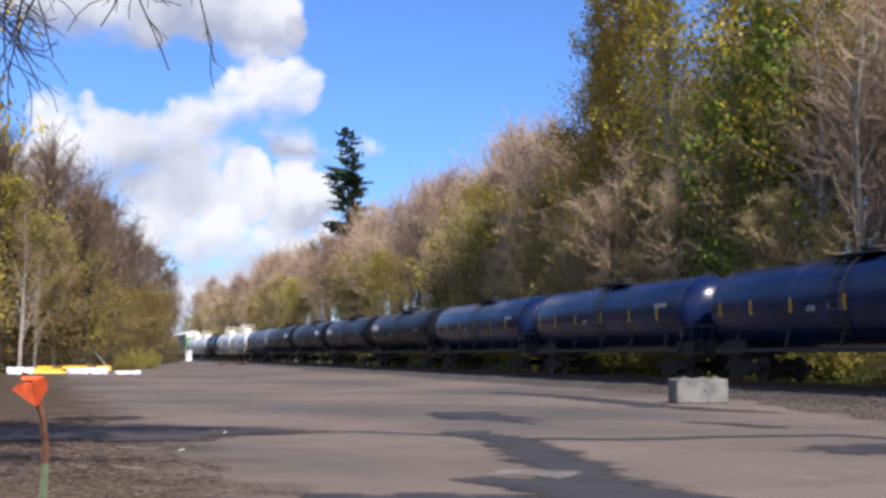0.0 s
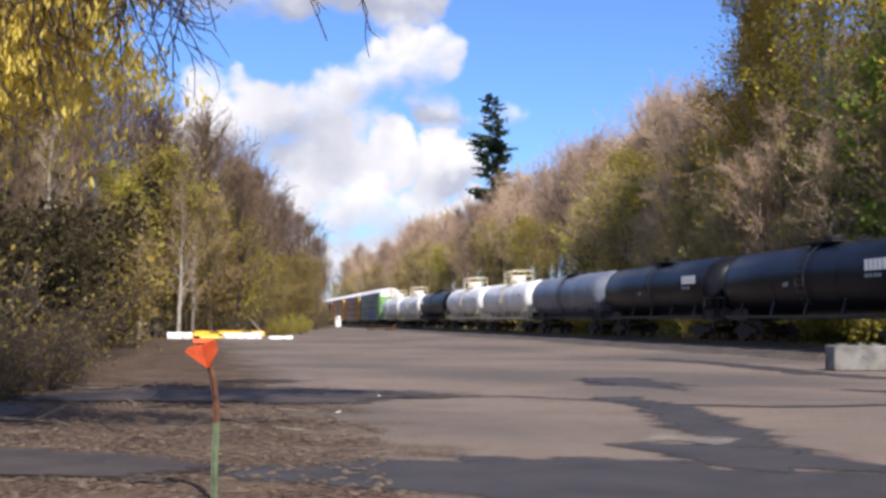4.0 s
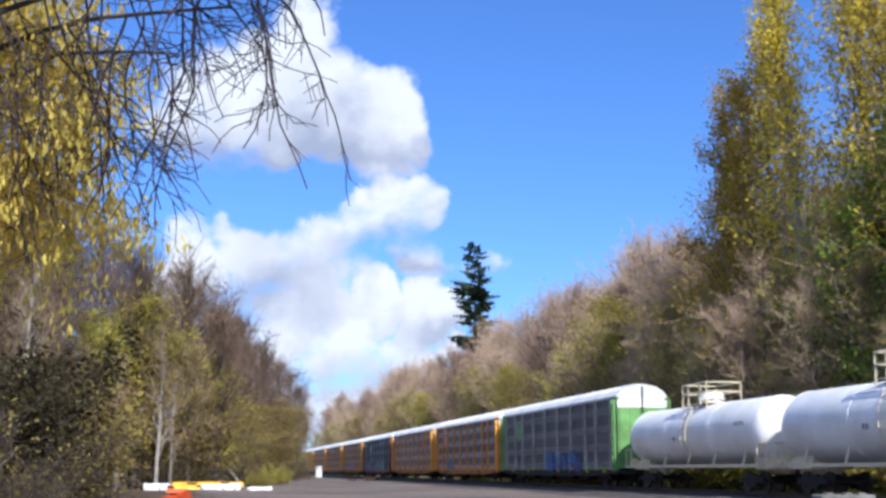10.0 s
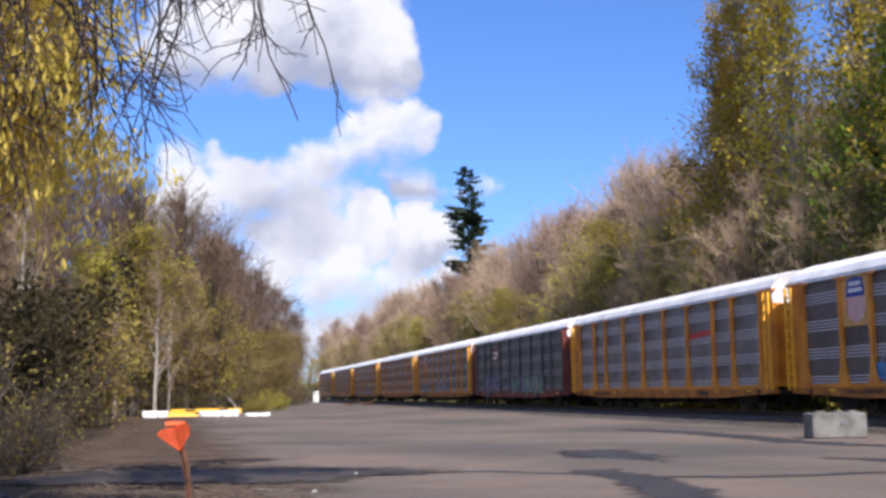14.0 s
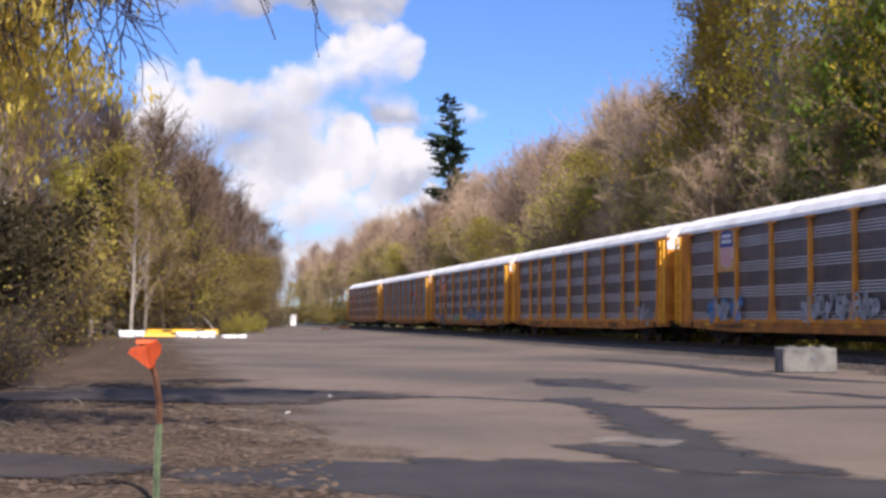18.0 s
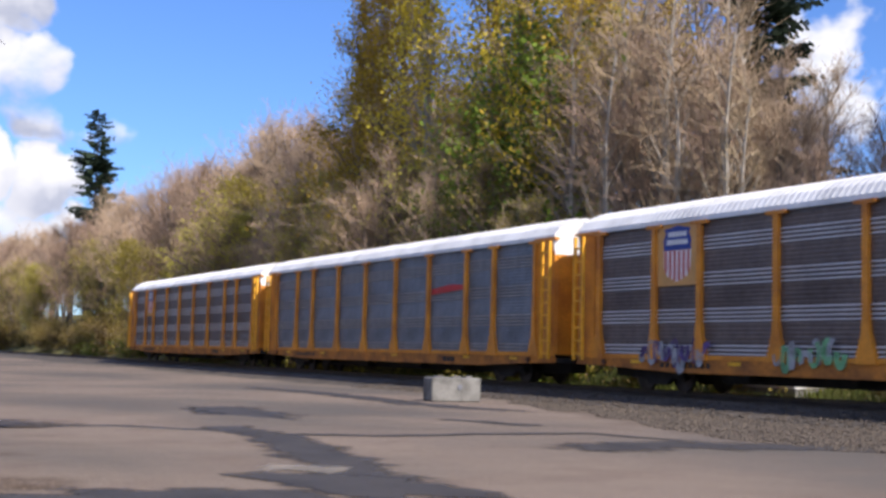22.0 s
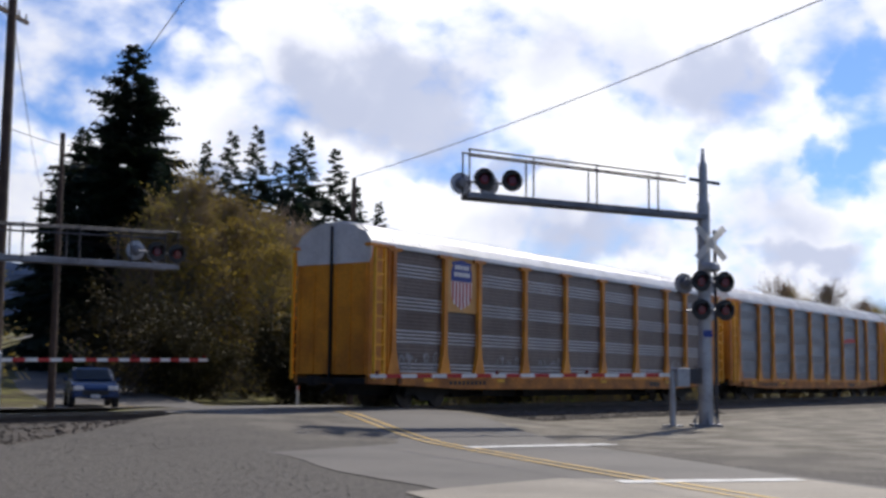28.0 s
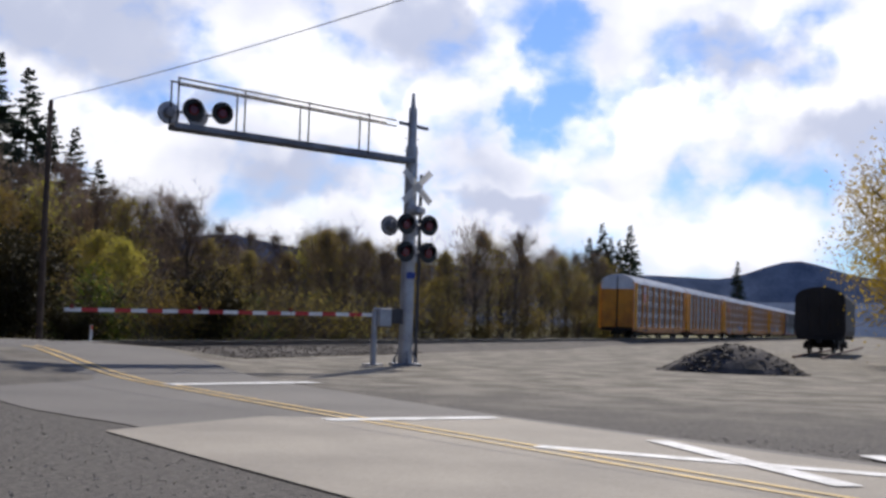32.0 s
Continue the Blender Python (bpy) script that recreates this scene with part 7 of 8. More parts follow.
def signal_mast(base, height, arm_way, arm_len, beam_z, toward, label, rise=0.25, lit=False, rail=1.4, pairs=(4.6, 3.7)):
    t = thing("crossing_signal", label, "crossing signal", "crossing signals", pose(*base))
    away = -Vector(toward)
    bm = bmesh.new()
    rod(bm, (0, 0, 0.05), (0, 0, beam_z + 0.5), 0.235, 0.20, 16)
    part("mast", bm, M["galv"], t, smooth=False)
    bm = bmesh.new()
    rod(bm, (0, 0, beam_z + 0.45), (0, 0, height - 0.5), 0.15, 0.14, 14)
    rod(bm, (0, 0, height - 0.5), (0, 0, height), 0.09, 0.05, 10)
    part("mast_top", bm, M["galv"], t)
    bm = bmesh.new()
    box(bm, (0, 0, 0.04), (0.9, 0.9, 0.08), 0.6)
    for k in range(4):
        a = k * math.pi / 2 + 0.6
        rod(bm, (0.33 * math.cos(a), 0.33 * math.sin(a), 0.05), (0.33 * math.cos(a), 0.33 * math.sin(a), 0.22), 0.03, n=6)
        bar(bm, (0.42 * math.cos(a), 0.42 * math.sin(a), 0.1), (0.17 * math.cos(a), 0.17 * math.sin(a), 0.55), 0.02, 0.05)
    part("base_plate", bm, M["galv_dark"], t)
    w = Vector(arm_way).normalized()
    n = Vector((-w.y, w.x, 0))
    a0, a1 = Vector((0, 0, beam_z)), w * arm_len + Vector((0, 0, beam_z + rise))
    for k, s in enumerate((-0.32, 0.32)):
        bm = bmesh.new()
        bar(bm, a0 + n * s * 0.6, a1 + n * s, 0.12, 0.16)
        part("beam", bm, M["galv_dark"], t)
    bm = bmesh.new()
    bar(bm, a0 + Vector((0, 0, 0.09)), a1 + Vector((0, 0, 0.09)), 0.5, 0.03)
    part("walkway", bm, M["galv"], t)
    for s in (-0.32, 0.32):
        for zz in (rail, rail * 0.86) if s > 0 else (rail,):
            bm = bmesh.new()
            rod(bm, a0 + n * s + Vector((0, 0, zz - 0.15)) + w * 0.8, a1 + n * s + Vector((0, 0, zz)), 0.030, n=6)
            part("handrail", bm, M["rail_dark"], t)
        for k in range(4):
            f = 0.22 + 0.26 * k
            p = a0.lerp(a1, min(f, 0.995)) + n * s
            bm = bmesh.new()
            rod(bm, p, p + Vector((0, 0, rail - 0.12 * (1 - f))), 0.030, n=6)
            part("rail_post", bm, M["rail_dark"], t)
    f = Vector(toward)
    for d in (0.50, 1.40):
        lamp_unit(t, a1 - w * d + Vector((0, 0, 0.50)) + f * 0.38, f)
    for d in (0.0, 0.90):
        lamp_unit(t, a1 - w * d + Vector((0, 0, 0.45)) - f * 0.38, away)
    bm = bmesh.new()
    rod(bm, a1 - w * 0.05 + Vector((0, 0, 0.45)), a1 - w * 1.5 + Vector((0, 0, 0.45)), 0.04, n=8)
    part("lamp_arm", bm, M["galv_dark"], t)
    # crossbuck
    cb = Vector((0, 0, pairs[0] + 1.25)) + f * 0.42
    side = f.cross(Vector((0, 0, 1))).normalized()
    for s in (-1, 1):
        bm = bmesh.new()
        d = (side * s + Vector((0, 0, 1))).normalized()
        e = f.cross(d).normalized() * 0.115
        o = cb + f * (0.02 + 0.012 * s)
        bm.faces.new([bm.verts.new(o + v) for v in (d * 0.72 + e, d * 0.72 - e, d * -0.72 - e, d * -0.72 + e)])
        bmesh.ops.solidify(bm, geom=bm.faces[:], thickness=0.01)
        part("crossbuck_blade", bm, M["white"], t, "white crossbuck blade")
    bm = bmesh.new()
    box(bm, cb + Vector((0, 0, -0.78)), (0.5, 0.5, 0.3))
    part("bell", bm, M["galv"], t, bevel=0.08)
    for z in pairs:
        bm = bmesh.new()
        rod(bm, f * -0.40 + Vector((0, 0, z)), f * 0.40 + Vector((0, 0, z)), 0.045, n=8)
        part("lamp_bracket", bm, M["galv_dark"], t)
        for e in (-0.40, 0.40):
            bm = bmesh.new()
            rod(bm, side * -0.45 + f * e + Vector((0, 0, z)), side * 0.45 + f * e + Vector((0, 0, z)), 0.035, n=8)
            part("cross_arm", bm, M["galv_dark"], t)
        for s in (-1, 1):
            lamp_unit(t, side * s * 0.43 + Vector((0, 0, z)) + f * 0.55, f, lit and s > 0 and z < 4)
            if z == pairs[0] or s < 0:
                lamp_unit(t, side * s * 0.43 + Vector((0, 0, z)) - f * 0.55, away)
    bm = bmesh.new()
    box(bm, Vector((0, 0, pairs[1] - 0.75)) + f * 0.19, (0.06, 0.30, 0.22), math.atan2(f.y, f.x))
    part("id_plate", bm, M["blue"], t, "small blue plate")
    for k in range(5):
        bm = bmesh.new()
        z = height - 1.1 - k * 0.42
        rod(bm, side * -0.28 + Vector((0, 0, z)), side * 0.28 + Vector((0, 0, z)), 0.015, n=5)
        part("step_bolt", bm, M["galv_dark"], t)
    bm = bmesh.new()
    bar(bm, w * -0.6 + Vector((0, 0, beam_z + 1.15)), w * 0.5 + Vector((0, 0, beam_z + 1.25)), 0.08, 0.1)
    part("brace", bm, M["galv_dark"], t)
    bm = bmesh.new()
    rod(bm, side * -0.40 + Vector((0, 0, 0.1)), side * -0.40 + Vector((0, 0, beam_z - 0.4)), 0.06, n=8)
    part("conduit", bm, M["rail_dark"], t)
    return t


def crossing_gate(base, way, length, rise, label):
    t = thing("crossing_gate", label, "crossing gate", "crossing gates", pose(*base))
    w = Vector(way).normalized()
    bm = bmesh.new()
    rod(bm, (0, 0, 0), (0, 0, 1.75), 0.10, 0.09, 12)
    box(bm, (0, 0, 0.03), (0.5, 0.5, 0.06))
    part("stand", bm, M["galv"], t)
    bm = bmesh.new()
    box(bm, Vector((0, 0, 1.55)) - w * 0.28, (0.45, 0.5, 0.6), math.atan2(w.y, w.x))
    part("mechanism_box", bm, M["galv"], t, "grey gate mechanism box", bevel=0.03)
    bm = bmesh.new()
    box(bm, Vector((0, 0, 1.6)) - w * 0.75, (0.55, 0.12, 0.5), math.atan2(w.y, w.x))
    part("counterweight", bm, M["rail_dark"], t, bevel=0.02)
    n = int(length / 0.45)
    a, b = Vector((0, 0, 1.62)), w * length + Vector((0, 0, 1.62 + rise))
    for k in range(n):
        bm = bmesh.new()
        bar(bm, a.lerp(b, k / n), a.lerp(b, (k + 1) / n), 0.035, 0.11)
        part("arm_stripe", bm, M["red"] if k % 2 else M["white"], t)
    for f in (0.3, 0.6, 0.98):
        bm = bmesh.new()
        p = a.lerp(b, f)
        rod(bm, p + Vector((0, 0, 0.03)), p + Vector((0, 0, 0.16)), 0.055, n=10)
        part("arm_lamp", bm, M["lens"], t)


signal_mast((36.2, 15.5, ground_z(36.2, 15.5)), 9.0, ACROSS, 8.2, 6.72, tuple(-ALONG), "grey cantilever crossing signal with red flashers over the road", 0.25)
crossing_gate((35.0, 16.1, ground_z(35, 16.1)), tuple(ACROSS), 9.8, -0.14, "lowered red and white striped crossing gate")
signal_mast((19.8, 31.2, 0.22), 6.0, (1, 0.02, 0), 8.0, 4.6, (0.25, 0.97, 0), "grey cantilever crossing signal beyond the track", 0.3, False, 1.2, (2.7, 2.05))
crossing_gate((20.6, 30.4, 0.22), (1, 0.06, 0), 8.6, 0.15, "lowered striped gate beyond the track")


def relay_hut(x, y, sx, sy, h, turn, label, mat, vent=True):
    z = ground_z(x, y)
    t = thing("signal_hut", label, "signal hut", at=pose(x, y, z, 0, 0, turn))
    bm = bmesh.new()
    box(bm, (0, 0, 0.1), (sx + 0.15, sy + 0.15, 0.3))
    part("footing", bm, M["concrete"], t, bevel=0.02)
    bm = bmesh.new()
    box(bm, (0, 0, 0.2 + h / 2), (sx, sy, h))
    part("wall", bm, mat, t, bevel=0.02)
    bm = bmesh.new()
    prism(bm, [(-sx / 2 - 0.08, h + 0.18), (sx / 2 + 0.08, h + 0.18), (sx / 2 + 0.08, h + 0.24), (0, h + 0.40), (-sx / 2 - 0.08, h + 0.24)], "y", -sy / 2 - 0.08, sy / 2 + 0.08)
    part("roof", bm, mat, t)
    bm = bmesh.new()
    box(bm, (0.1, -sy / 2 - 0.02, 0.2 + h * 0.47), (0.85, 0.04, h * 0.86))
    d = part("door", bm, mat, t, bevel=0.012)
    bm = bmesh.new()
    box(bm, (0.42, -sy / 2 - 0.06, 0.2 + h * 0.5), (0.1, 0.06, 0.3))
    part("handle", bm, M["galv_dark"], d)
    if vent:
        bm = bmesh.new()
        rod(bm, (0.05, 0, h + 0.3), (0.05, 0, h + 0.62), 0.08, n=12)
        rod(bm, (0.05, 0, h + 0.58), (0.05, 0, h + 0.72), 0.16, 0.05, 12)
        part("vent", bm, mat, t, "round roof vent")


relay_hut(15.6, 30.6, 2.3, 1.8, 1.95, 8, "pale metal signal hut beside the track", M["hut"])
relay_hut(-31.2, 30.6, 3.3, 1.5, 1.9, 0, "white metal relay hut beyond the track", M["white"], False)
relay_hut(-214, 19.6, 0.9, 1.0, 1.75, 0, "small white trackside cabinet", M["white"], False)


def pole(x, y, h, label, arms=(), lean=0.0, r=0.15, z=None):
    z = ground_z(x, y) if z is None else z
    t = thing("utility_pole", label, "utility pole", "utility poles", pose(x, y, z - 0.2))
    bm = bmesh.new()
    rod(bm, (0, 0, 0), (lean, 0, h + 0.2), r, r * 0.65, 12)
    part("shaft", bm, M["pole_wood"], t)
    for zz, ln, turn in arms:
        bm = bmesh.new()
        d = Vector((math.cos(radians(turn)), math.sin(radians(turn)), 0)) * ln / 2
        bar(bm, Vector((0, 0, zz)) - d, Vector((0, 0, zz)) + d, 0.10, 0.12)
        arm = part("crossarm", bm, M["pole_wood"], t)
        for f in (-0.9, -0.45, 0.45, 0.9):
            bm = bmesh.new()
            p = Vector((0, 0, zz + 0.05)) + d * f
            rod(bm, p, p + Vector((0, 0, 0.22)), 0.045, 0.03, 8)
            part("insulator", bm, M["galv"], arm)
    return t


pole(22.15, 32.9, 16.0, "tall dark timber utility pole with two crossarms", ((12.9, 1.9, 25), (15.2, 1.9, 25)), r=0.2)
pole(39.9, 33.4, 10.2, "timber utility pole beyond the crossing")
pole(24.8, 33.6, 9.3, "slim dark pole beside the road beyond the track", r=0.13)
pole(40.4, 47.0, 6.6, "slim grey pole at the edge of the woods", r=0.08)
pole(53.0, 74.0, 12.0, "distant timber utility pole by the uphill road", ((11.5, 1.8, 20),))
pole(24.3, 37.0, 9.6, "timber utility pole behind the crossing", ((8.4, 1.4, 25),), r=0.10)
pole(15.6, -7.4, 10.0, "timber utility pole on the near roadside")
pole(1.4, -7.8, 11.2, "timber utility pole on the near roadside", ((10.6, 1.8, 60),))


def wire(a, b, sag, label="overhead wire between two poles"):
    a, b = Vector(a), Vector(b)
    pts = [a.lerp(b, k / 24) - Vector((0, 0, sag * 4 * (k / 24) * (1 - k / 24))) for k in range(25)]
    bm = bmesh.new()
    side = (b - a).cross(Vector((0, 0, 1))).normalized() * 0.016
    up = Vector((0, 0, 0.016))
    rings = [[bm.verts.new(p + o) for o in (side, up, -side, -up)] for p in pts]
    for q, r in zip(rings, rings[1:]):
        for k in range(4):
            bm.faces.new((q[k], q[(k + 1) % 4], r[(k + 1) % 4], r[k]))
    tagged(new("overhead_wire", mesh_of("overhead_wire", bm, M["black"])), label, "wire", "overhead wires")


wire((39.9, 33.4, 10.2), (15.6, -7.4, 9.9), 0.5)
wire((53, 74, 15.2), (1.4, -7.8, 10.8), 0.9)
wire((22.15, 32.9, 13.0), (53.0, 74, 15.0), 0.6)
wire((22.15, 32.9, 9.2), (24.8, 33.6, 9.1), 0.02)
wire((21.6, 32.9, 15.4), (24.3, 37.0, 9.2), 0.2)


def dirt_heap():
    bm = bmesh.new()
    n, m = 26, 9
    rings = []
    for j in range(m):
        f = j / (m - 1)
        row = []
        for k in range(n):
            a = 6.283 * k / n
            r = (1 - f) * (1 + 0.25 * noise.noise((math.cos(a) * 1.4, math.sin(a) * 1.4, 1.0)))
            z = 1.0 * (1 - (1 - f) ** 1.6) + 0.16 * noise.noise((r * math.cos(a) * 4, r * math.sin(a) * 4, 3.0)) * (1 - abs(2 * f - 1))
            row.append(bm.verts.new((r * 1.7 * math.cos(a), r * 2.6 * math.sin(a), z - 0.03 * (j == 0))))
        rings.append(row)
    for j in range(m - 1):
        for k in range(n):
            bm.faces.new((rings[j][k], rings[j][(k + 1) % n], rings[j + 1][(k + 1) % n], rings[j + 1][k]))
    t = thing("dirt_heap", "heap of dark grey spoil and stones on the gravel", "dirt heap", at=pose(43.4, 5.9, ground_z(43.4, 5.9)))
    part("mound", bm, M["soil"], t)
    def hz(x, y):
        q = min(1, math.hypot(x / 1.7, y / 2.6))
        return 1.0 * (1 - q ** 1.6) - 0.02
    s = scatter("rubble", 500, (-1.8, 1.8, -2.7, 2.7), (0.04, 0.13), M["stone"], "", "", 13, lambda x, y: math.hypot(x / 1.8, y / 2.7) < 1, hz)
    s.parent = t


dirt_heap()


def parked_rail_car():
    """A dark boxy rail car standing on a short siding, seen nearly end on."""
    ob = thing("covered_hopper_car", "grimy dark covered hopper car standing alone on a siding", "rail car", "standing cars", pose(88.0, 5.35, 0.20))
    round_top = [(1.55 * math.cos(radians(a)), 3.55 + 0.75 * math.sin(radians(a))) for a in range(0, 181, 12)]
    bm = bmesh.new()
    prism(bm, [(-1.5, 1.15), (1.5, 1.15), (1.58, 1.5)] + round_top + [(-1.58, 1.5)], "x", -7.6, 7.6)
    part("body", bm, M["hopper"], ob)
    for x in (-7.66, 7.66):
        bm = bmesh.new()
        for y in (-1.35, -0.95):
            bar(bm, (x, y, 1.1), (x, y, 3.9), 0.05, 0.05)
        for k in range(8):
            bar(bm, (x, -1.35, 1.25 + 0.36 * k), (x, -0.95, 1.25 + 0.36 * k), 0.03, 0.03)
        part("ladder", bm, M["truck"], ob)
        bm = bmesh.new()
        for y in (-0.5, 0.1, 0.7):
            bar(bm, (x, y, 1.2), (x, y, 3.8), 0.10, 0.10)
        part("end_stiffener", bm, M["hopper"], ob)
        bm = bmesh.new()
        box(bm, (x * 1.06, 0, 0.85), (1.0, 0.3, 0.3))
        part("coupler", bm, M["truck"], ob)
        bm = bmesh.new()
        box(bm, (x * 1.01, 0, 1.02), (0.5, 2.8, 0.22))
        part("end_sill", bm, M["truck"], ob)
    for x in (-5.6, 5.6):
        for dx in (-0.88, 0.88):
            bm = bmesh.new()
            for s in (-0.75, 0.75):
                rod(bm, (x + dx, s - 0.07, 0.46), (x + dx, s + 0.07, 0.46), 0.42, n=18)
            rod(bm, (x + dx, -0.9, 0.46), (x + dx, 0.9, 0.46), 0.08, n=8)
            part("wheelset", bm, M["wheel"], ob)
        for s in (-1.0, 1.0):
            bm = bmesh.new()
            prism(bm, [(x - 1.2, 0.40), (x - 0.5, 0.28), (x + 0.5, 0.28), (x + 1.2, 0.40), (x + 1.2, 0.60), (x + 0.4, 0.80), (x - 0.4, 0.80), (x - 1.2, 0.60)], "y", s - 0.07, s + 0.07)
            part("side_frame", bm, M["truck"], ob)
    for x in (-3.6, 0.0, 3.6):
        bm = bmesh.new()
        prism(bm, [(x - 1.5, 1.2), (x + 1.5, 1.2), (x + 0.35, 0.45), (x - 0.35, 0.45)], "y", -1.0, 1.0)
        part("discharge_hopper", bm, M["hopper"], ob)
    t = thing("siding_track", "short rusty siding track in the gravel", "track", kind="structure")
    for s in (-0.76, 0.76):
        bm = bmesh.new()
        bar(bm, (70, 5.35 + s, 0.14), (140, 5.35 + s, 0.14), 0.07, 0.13)
        part("rail", bm, M["rust"], t)


parked_rail_car()


def blue_car():
    t = thing("car", "dark blue compact car waiting at the lowered gate", "car", at=pose(28.9, 36.8, road_z(36.8) + 0.012, 0, 0, 147))
    # local: nose towards +y
    prof = [(-2.0, 0.35), (-2.02, 0.75), (-1.85, 0.98), (-1.2, 1.02), (-0.55, 1.02), (0.75, 0.98), (1.7, 0.86), (2.0, 0.68), (2.05, 0.35)]
    bm = bmesh.new()
    prism(bm, prof, "x", -0.86, 0.86)
    for v in bm.verts:
        k = smooth(0.6, 1.05, v.co.z)
        v.co.x *= 1 - 0.08 * k - 0.06 * smooth(1.4, 2.05, abs(v.co.y))
    part("body", bm, M["car_blue"], t, bevel=0.05)
    bm = bmesh.new()
    prism(bm, [(-1.85, 0.98), (-1.35, 1.40), (-0.2, 1.46), (0.35, 1.40), (1.0, 0.97)], "x", -0.74, 0.74)
    for v in bm.verts:
        v.co.x *= 1 - 0.16 * smooth(1.0, 1.45, v.co.z)
    part("cabin", bm, M["car_blue"], t, bevel=0.03)
    bm = bmesh.new()
    bm.faces.new([bm.verts.new(p) for p in ((-0.66, 0.965, 1.02), (0.66, 0.965, 1.02), (0.58, 0.40, 1.385), (-0.58, 0.40, 1.385))])
    bmesh.ops.solidify(bm, geom=bm.faces[:], thickness=0.01)
    part("windshield", bm, M["glass"], t)
    for s in (-1, 1):
        bm = bmesh.new()
        prism(bm, [(-1.35, 1.03), (-1.15, 1.34), (-0.2, 1.40), (0.3, 1.34), (0.72, 1.03)], "x", s * 0.715, s * 0.745)
        part("side_window", bm, M["glass"], t)
        bm = bmesh.new()
        box(bm, (s * 0.60, 1.98, 0.70), (0.34, 0.10, 0.15))
        part("headlight", bm, M["white"], t, "clear headlight", bevel=0.02)
        bm = bmesh.new()
        box(bm, (s * 0.93, 0.55, 1.02), (0.16, 0.10, 0.12))
        part("wing_mirror", bm, M["car_blue"], t, bevel=0.02)
        for y in (-1.25, 1.25):
            bm = bmesh.new()
            rod(bm, (s * 0.66, y, 0.31), (s * 0.86, y, 0.31), 0.31, n=18)
            wheel = part("wheel", bm, M["rubber"], t)
            bm = bmesh.new()
            rod(bm, (s * 0.85, y, 0.31), (s * 0.875, y, 0.31), 0.19, n=14)
            part("hubcap", bm, M["galv"], wheel)
    bm = bmesh.new()
    box(bm, (0, 2.04, 0.55), (0.9, 0.05, 0.16))
    part("grille", bm, M["black"], t)
    bm = bmesh.new()
    box(bm, (0, 2.07, 0.42), (0.32, 0.02, 0.12))
    part("plate", bm, M["white"], t)


blue_car()

for a, d in ((47.6, 48), (52.3, 46), (29.0, 36.5)):
    x, y = at_heading(a, d)
    t = thing("marker_stake", "slim white marker stake by the track", "marker stake", "marker stakes", pose(x, y, ground_z(x, y)))
    bm = bmesh.new()
    box(bm, (0, 0, 0.42), (0.10, 0.05, 0.9))
    part("stake", bm, M["white"], t)
    bm = bmesh.new()
    box(bm, (0, -0.03, 0.78), (0.11, 0.01, 0.14))
    part("reflector", bm, M["orange_flag"], t)


def hillside_house():
    x, y = -31.5, 52
    t = thing("house", "white-roofed house up behind the trees", "house", at=pose(x, y, ground_z(x, y) - 0.3, 0, 0, 20))
    bm = bmesh.new()
    box(bm, (0, 0, 1.5), (9, 7, 3.0))
    part("wall", bm, M["white"], t)
    bm = bmesh.new()
    prism(bm, [(-5.0, 3.0), (5.0, 3.0), (0, 5.0)], "y", -4, 4)
    part("roof", bm, M["roof"], t)
    for k in (-2.5, 1.5):
        bm = bmesh.new()
        box(bm, (k, -3.5, 1.7), (1.2, 0.08, 1.2))
        part("window", bm, M["glass"], t)
    bm = bmesh.new()
    box(bm, (3.4, -3.5, 1.15), (0.95, 0.1, 2.05))
    part("door", bm, M["pole_wood"], t)


hillside_house()


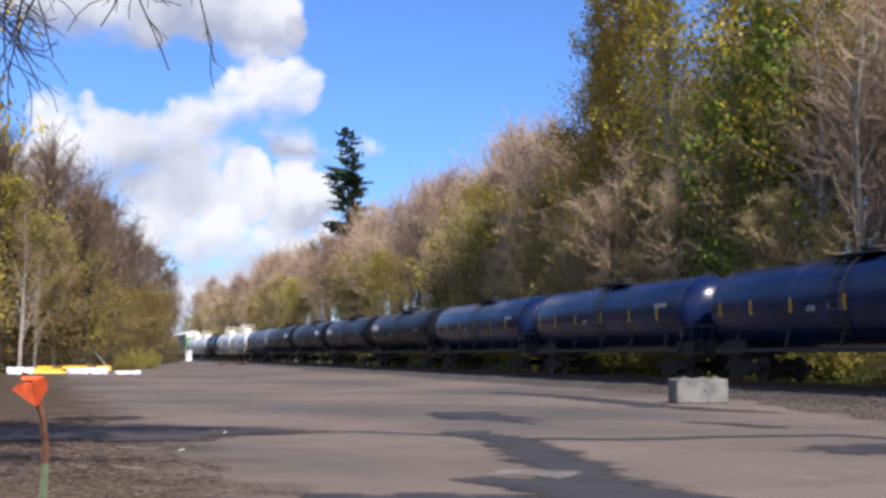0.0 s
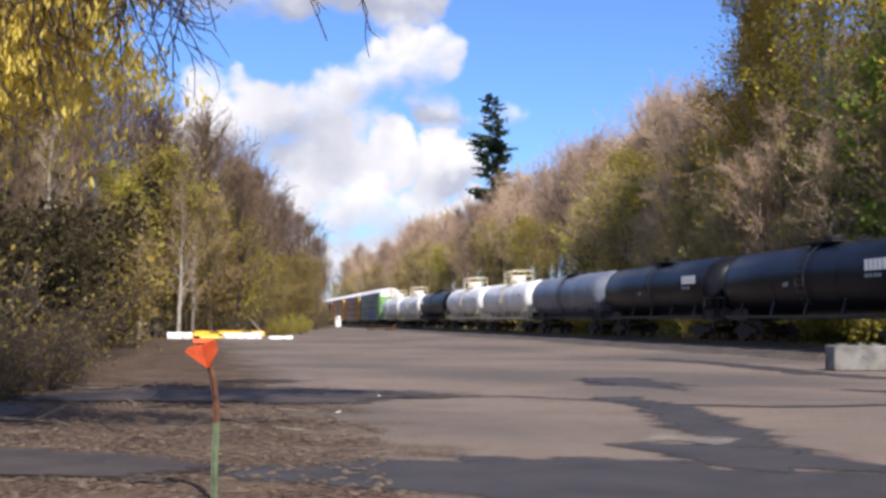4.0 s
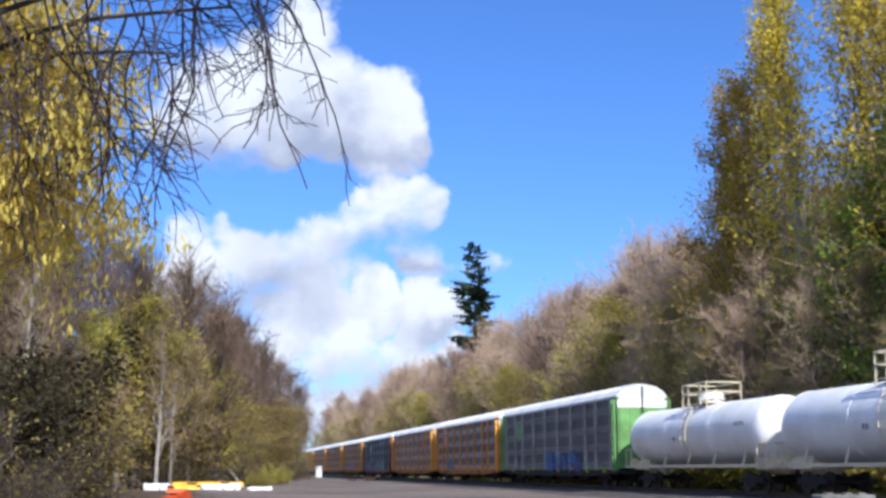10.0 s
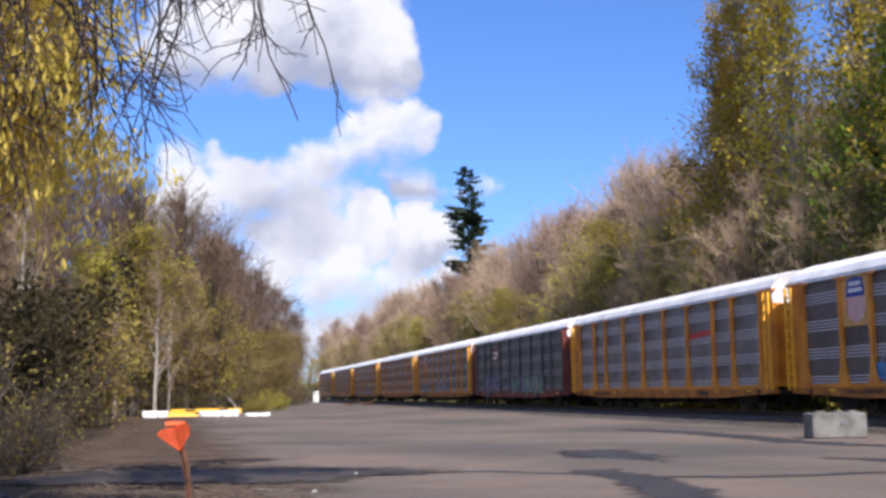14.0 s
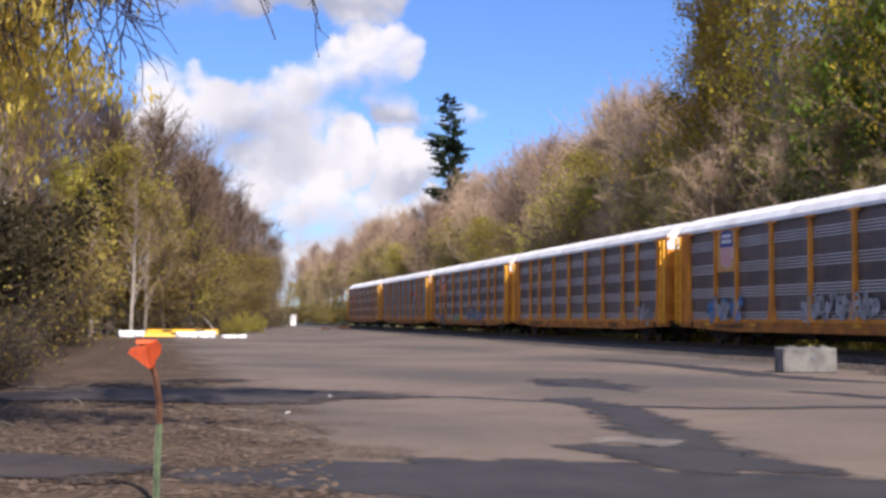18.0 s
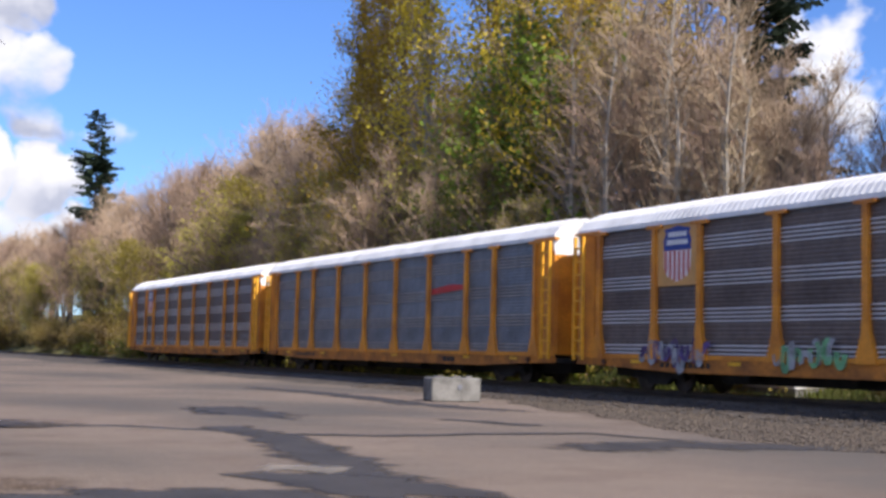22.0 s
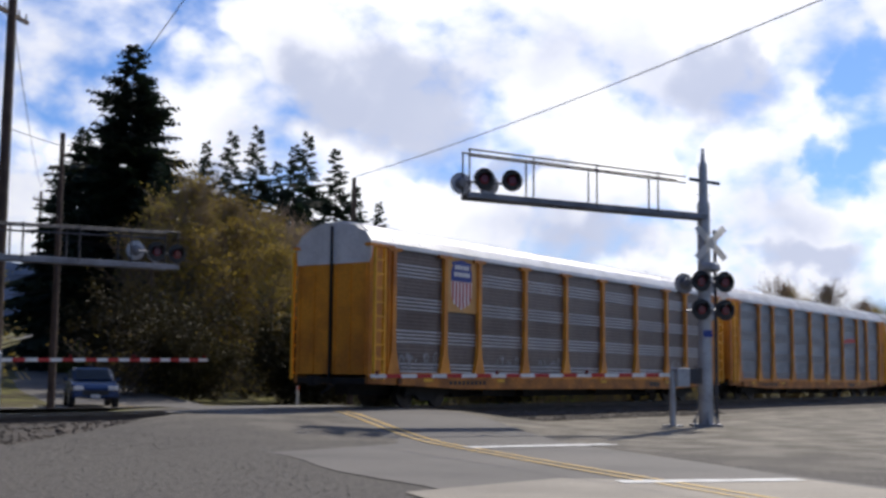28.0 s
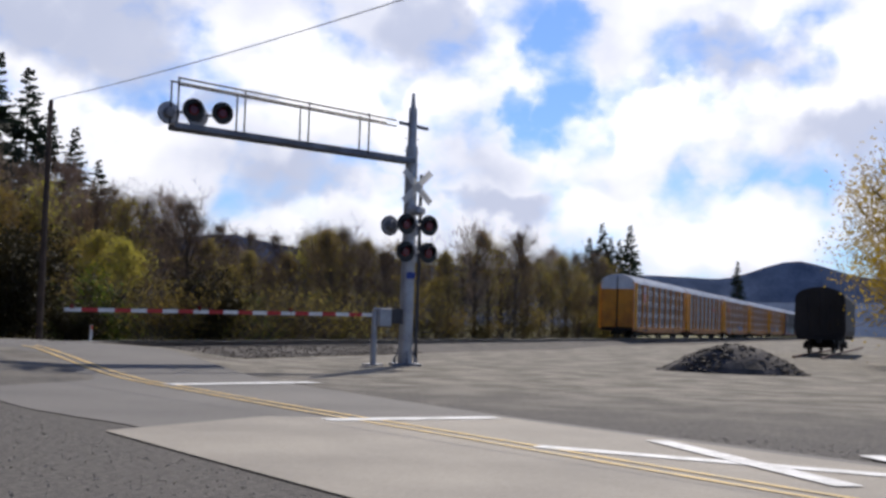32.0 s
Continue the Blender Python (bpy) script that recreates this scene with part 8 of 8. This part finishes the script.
def far_hills():
    for i, (d, e0, seed, a0, a1) in enumerate(((1900, 2.55, 1, 15, 130), (1400, 1.5, 5, 60, 135))):
        verts, faces = [], []
        n = 160
        for k in range(n + 1):
            a = a0 + (a1 - a0) * k / n
            e = e0 + (1.15 * smooth(72, 58, a) + 2.0 * smooth(46, 27, a) if i == 0 else 0) + 0.35 * noise.noise((a * 0.09, seed, 0)) + (0.75 * math.exp(-((a - 85.3) / 1.9) ** 2) if i == 0 else 0) + 0.25 * noise.noise((a * 0.35, seed, 2)) + 0.06 * noise.noise((a * 3.0, seed, 4))
            x, y = at_heading(a, d)
            x2, y2 = at_heading(a, d + 160)
            verts += [(x, y, -5), (x2, y2, 1.4 + (d + 160) * math.tan(radians(e)))]
            if k:
                faces.append((2 * k - 2, 2 * k, 2 * k + 1, 2 * k - 1))
        tagged(new("backdrop", data_mesh("backdrop", verts, faces, M["hill_far"], True)), "wooded hills on the horizon, coloured blue-grey for haze", "hills", kind="structure")


far_hills()


def verge_grass():
    rnd = random.Random(31)
    places = []
    for _ in range(16000):
        x, y = rnd.uniform(-60, 17), rnd.uniform(28.2, 31.5)
        places.append(Vector((x, y, ground_z(x, y) + 0.02)))
    rng = np.random.default_rng(4)
    p = np.array(places)
    n = len(p)
    tip = p + np.stack([rng.normal(0, 0.12, n), rng.normal(0, 0.12, n), rng.uniform(0.15, 0.5, n)], 1)
    side = np.stack([rng.normal(0, 0.03, n), rng.normal(0, 0.03, n), np.zeros(n)], 1)
    verts = np.stack([p - side, p + side, tip], 1).reshape(-1, 3)
    base = np.arange(n) * 3
    me = bpy.data.meshes.new("verge_grass")
    me.from_pydata(verts.tolist(), [], np.stack([base, base + 1, base + 2], 1).tolist())
    me.materials.append(M["grass"])
    tagged(new("verge_grass", me), "rough spring grass along the far side of the track", "grass", kind="stuff")


verge_grass()


# ---- what moves ----
def motions():
    rolled = [(0, -492.0), (4, -414.0), (8, -336.0), (12, -257.9), (16, -179.8), (20, -101.7), (23, -43.1), (25, -4.0), (26.5, 26.2), (28, 56.9), (30, 97.0), (32, 136.0)]
    for car, ahead in cars:
        walk(car, [(t, pose(s + ahead, TRACK_Y, RAIL_Z)) for t, s in rolled])


motions()
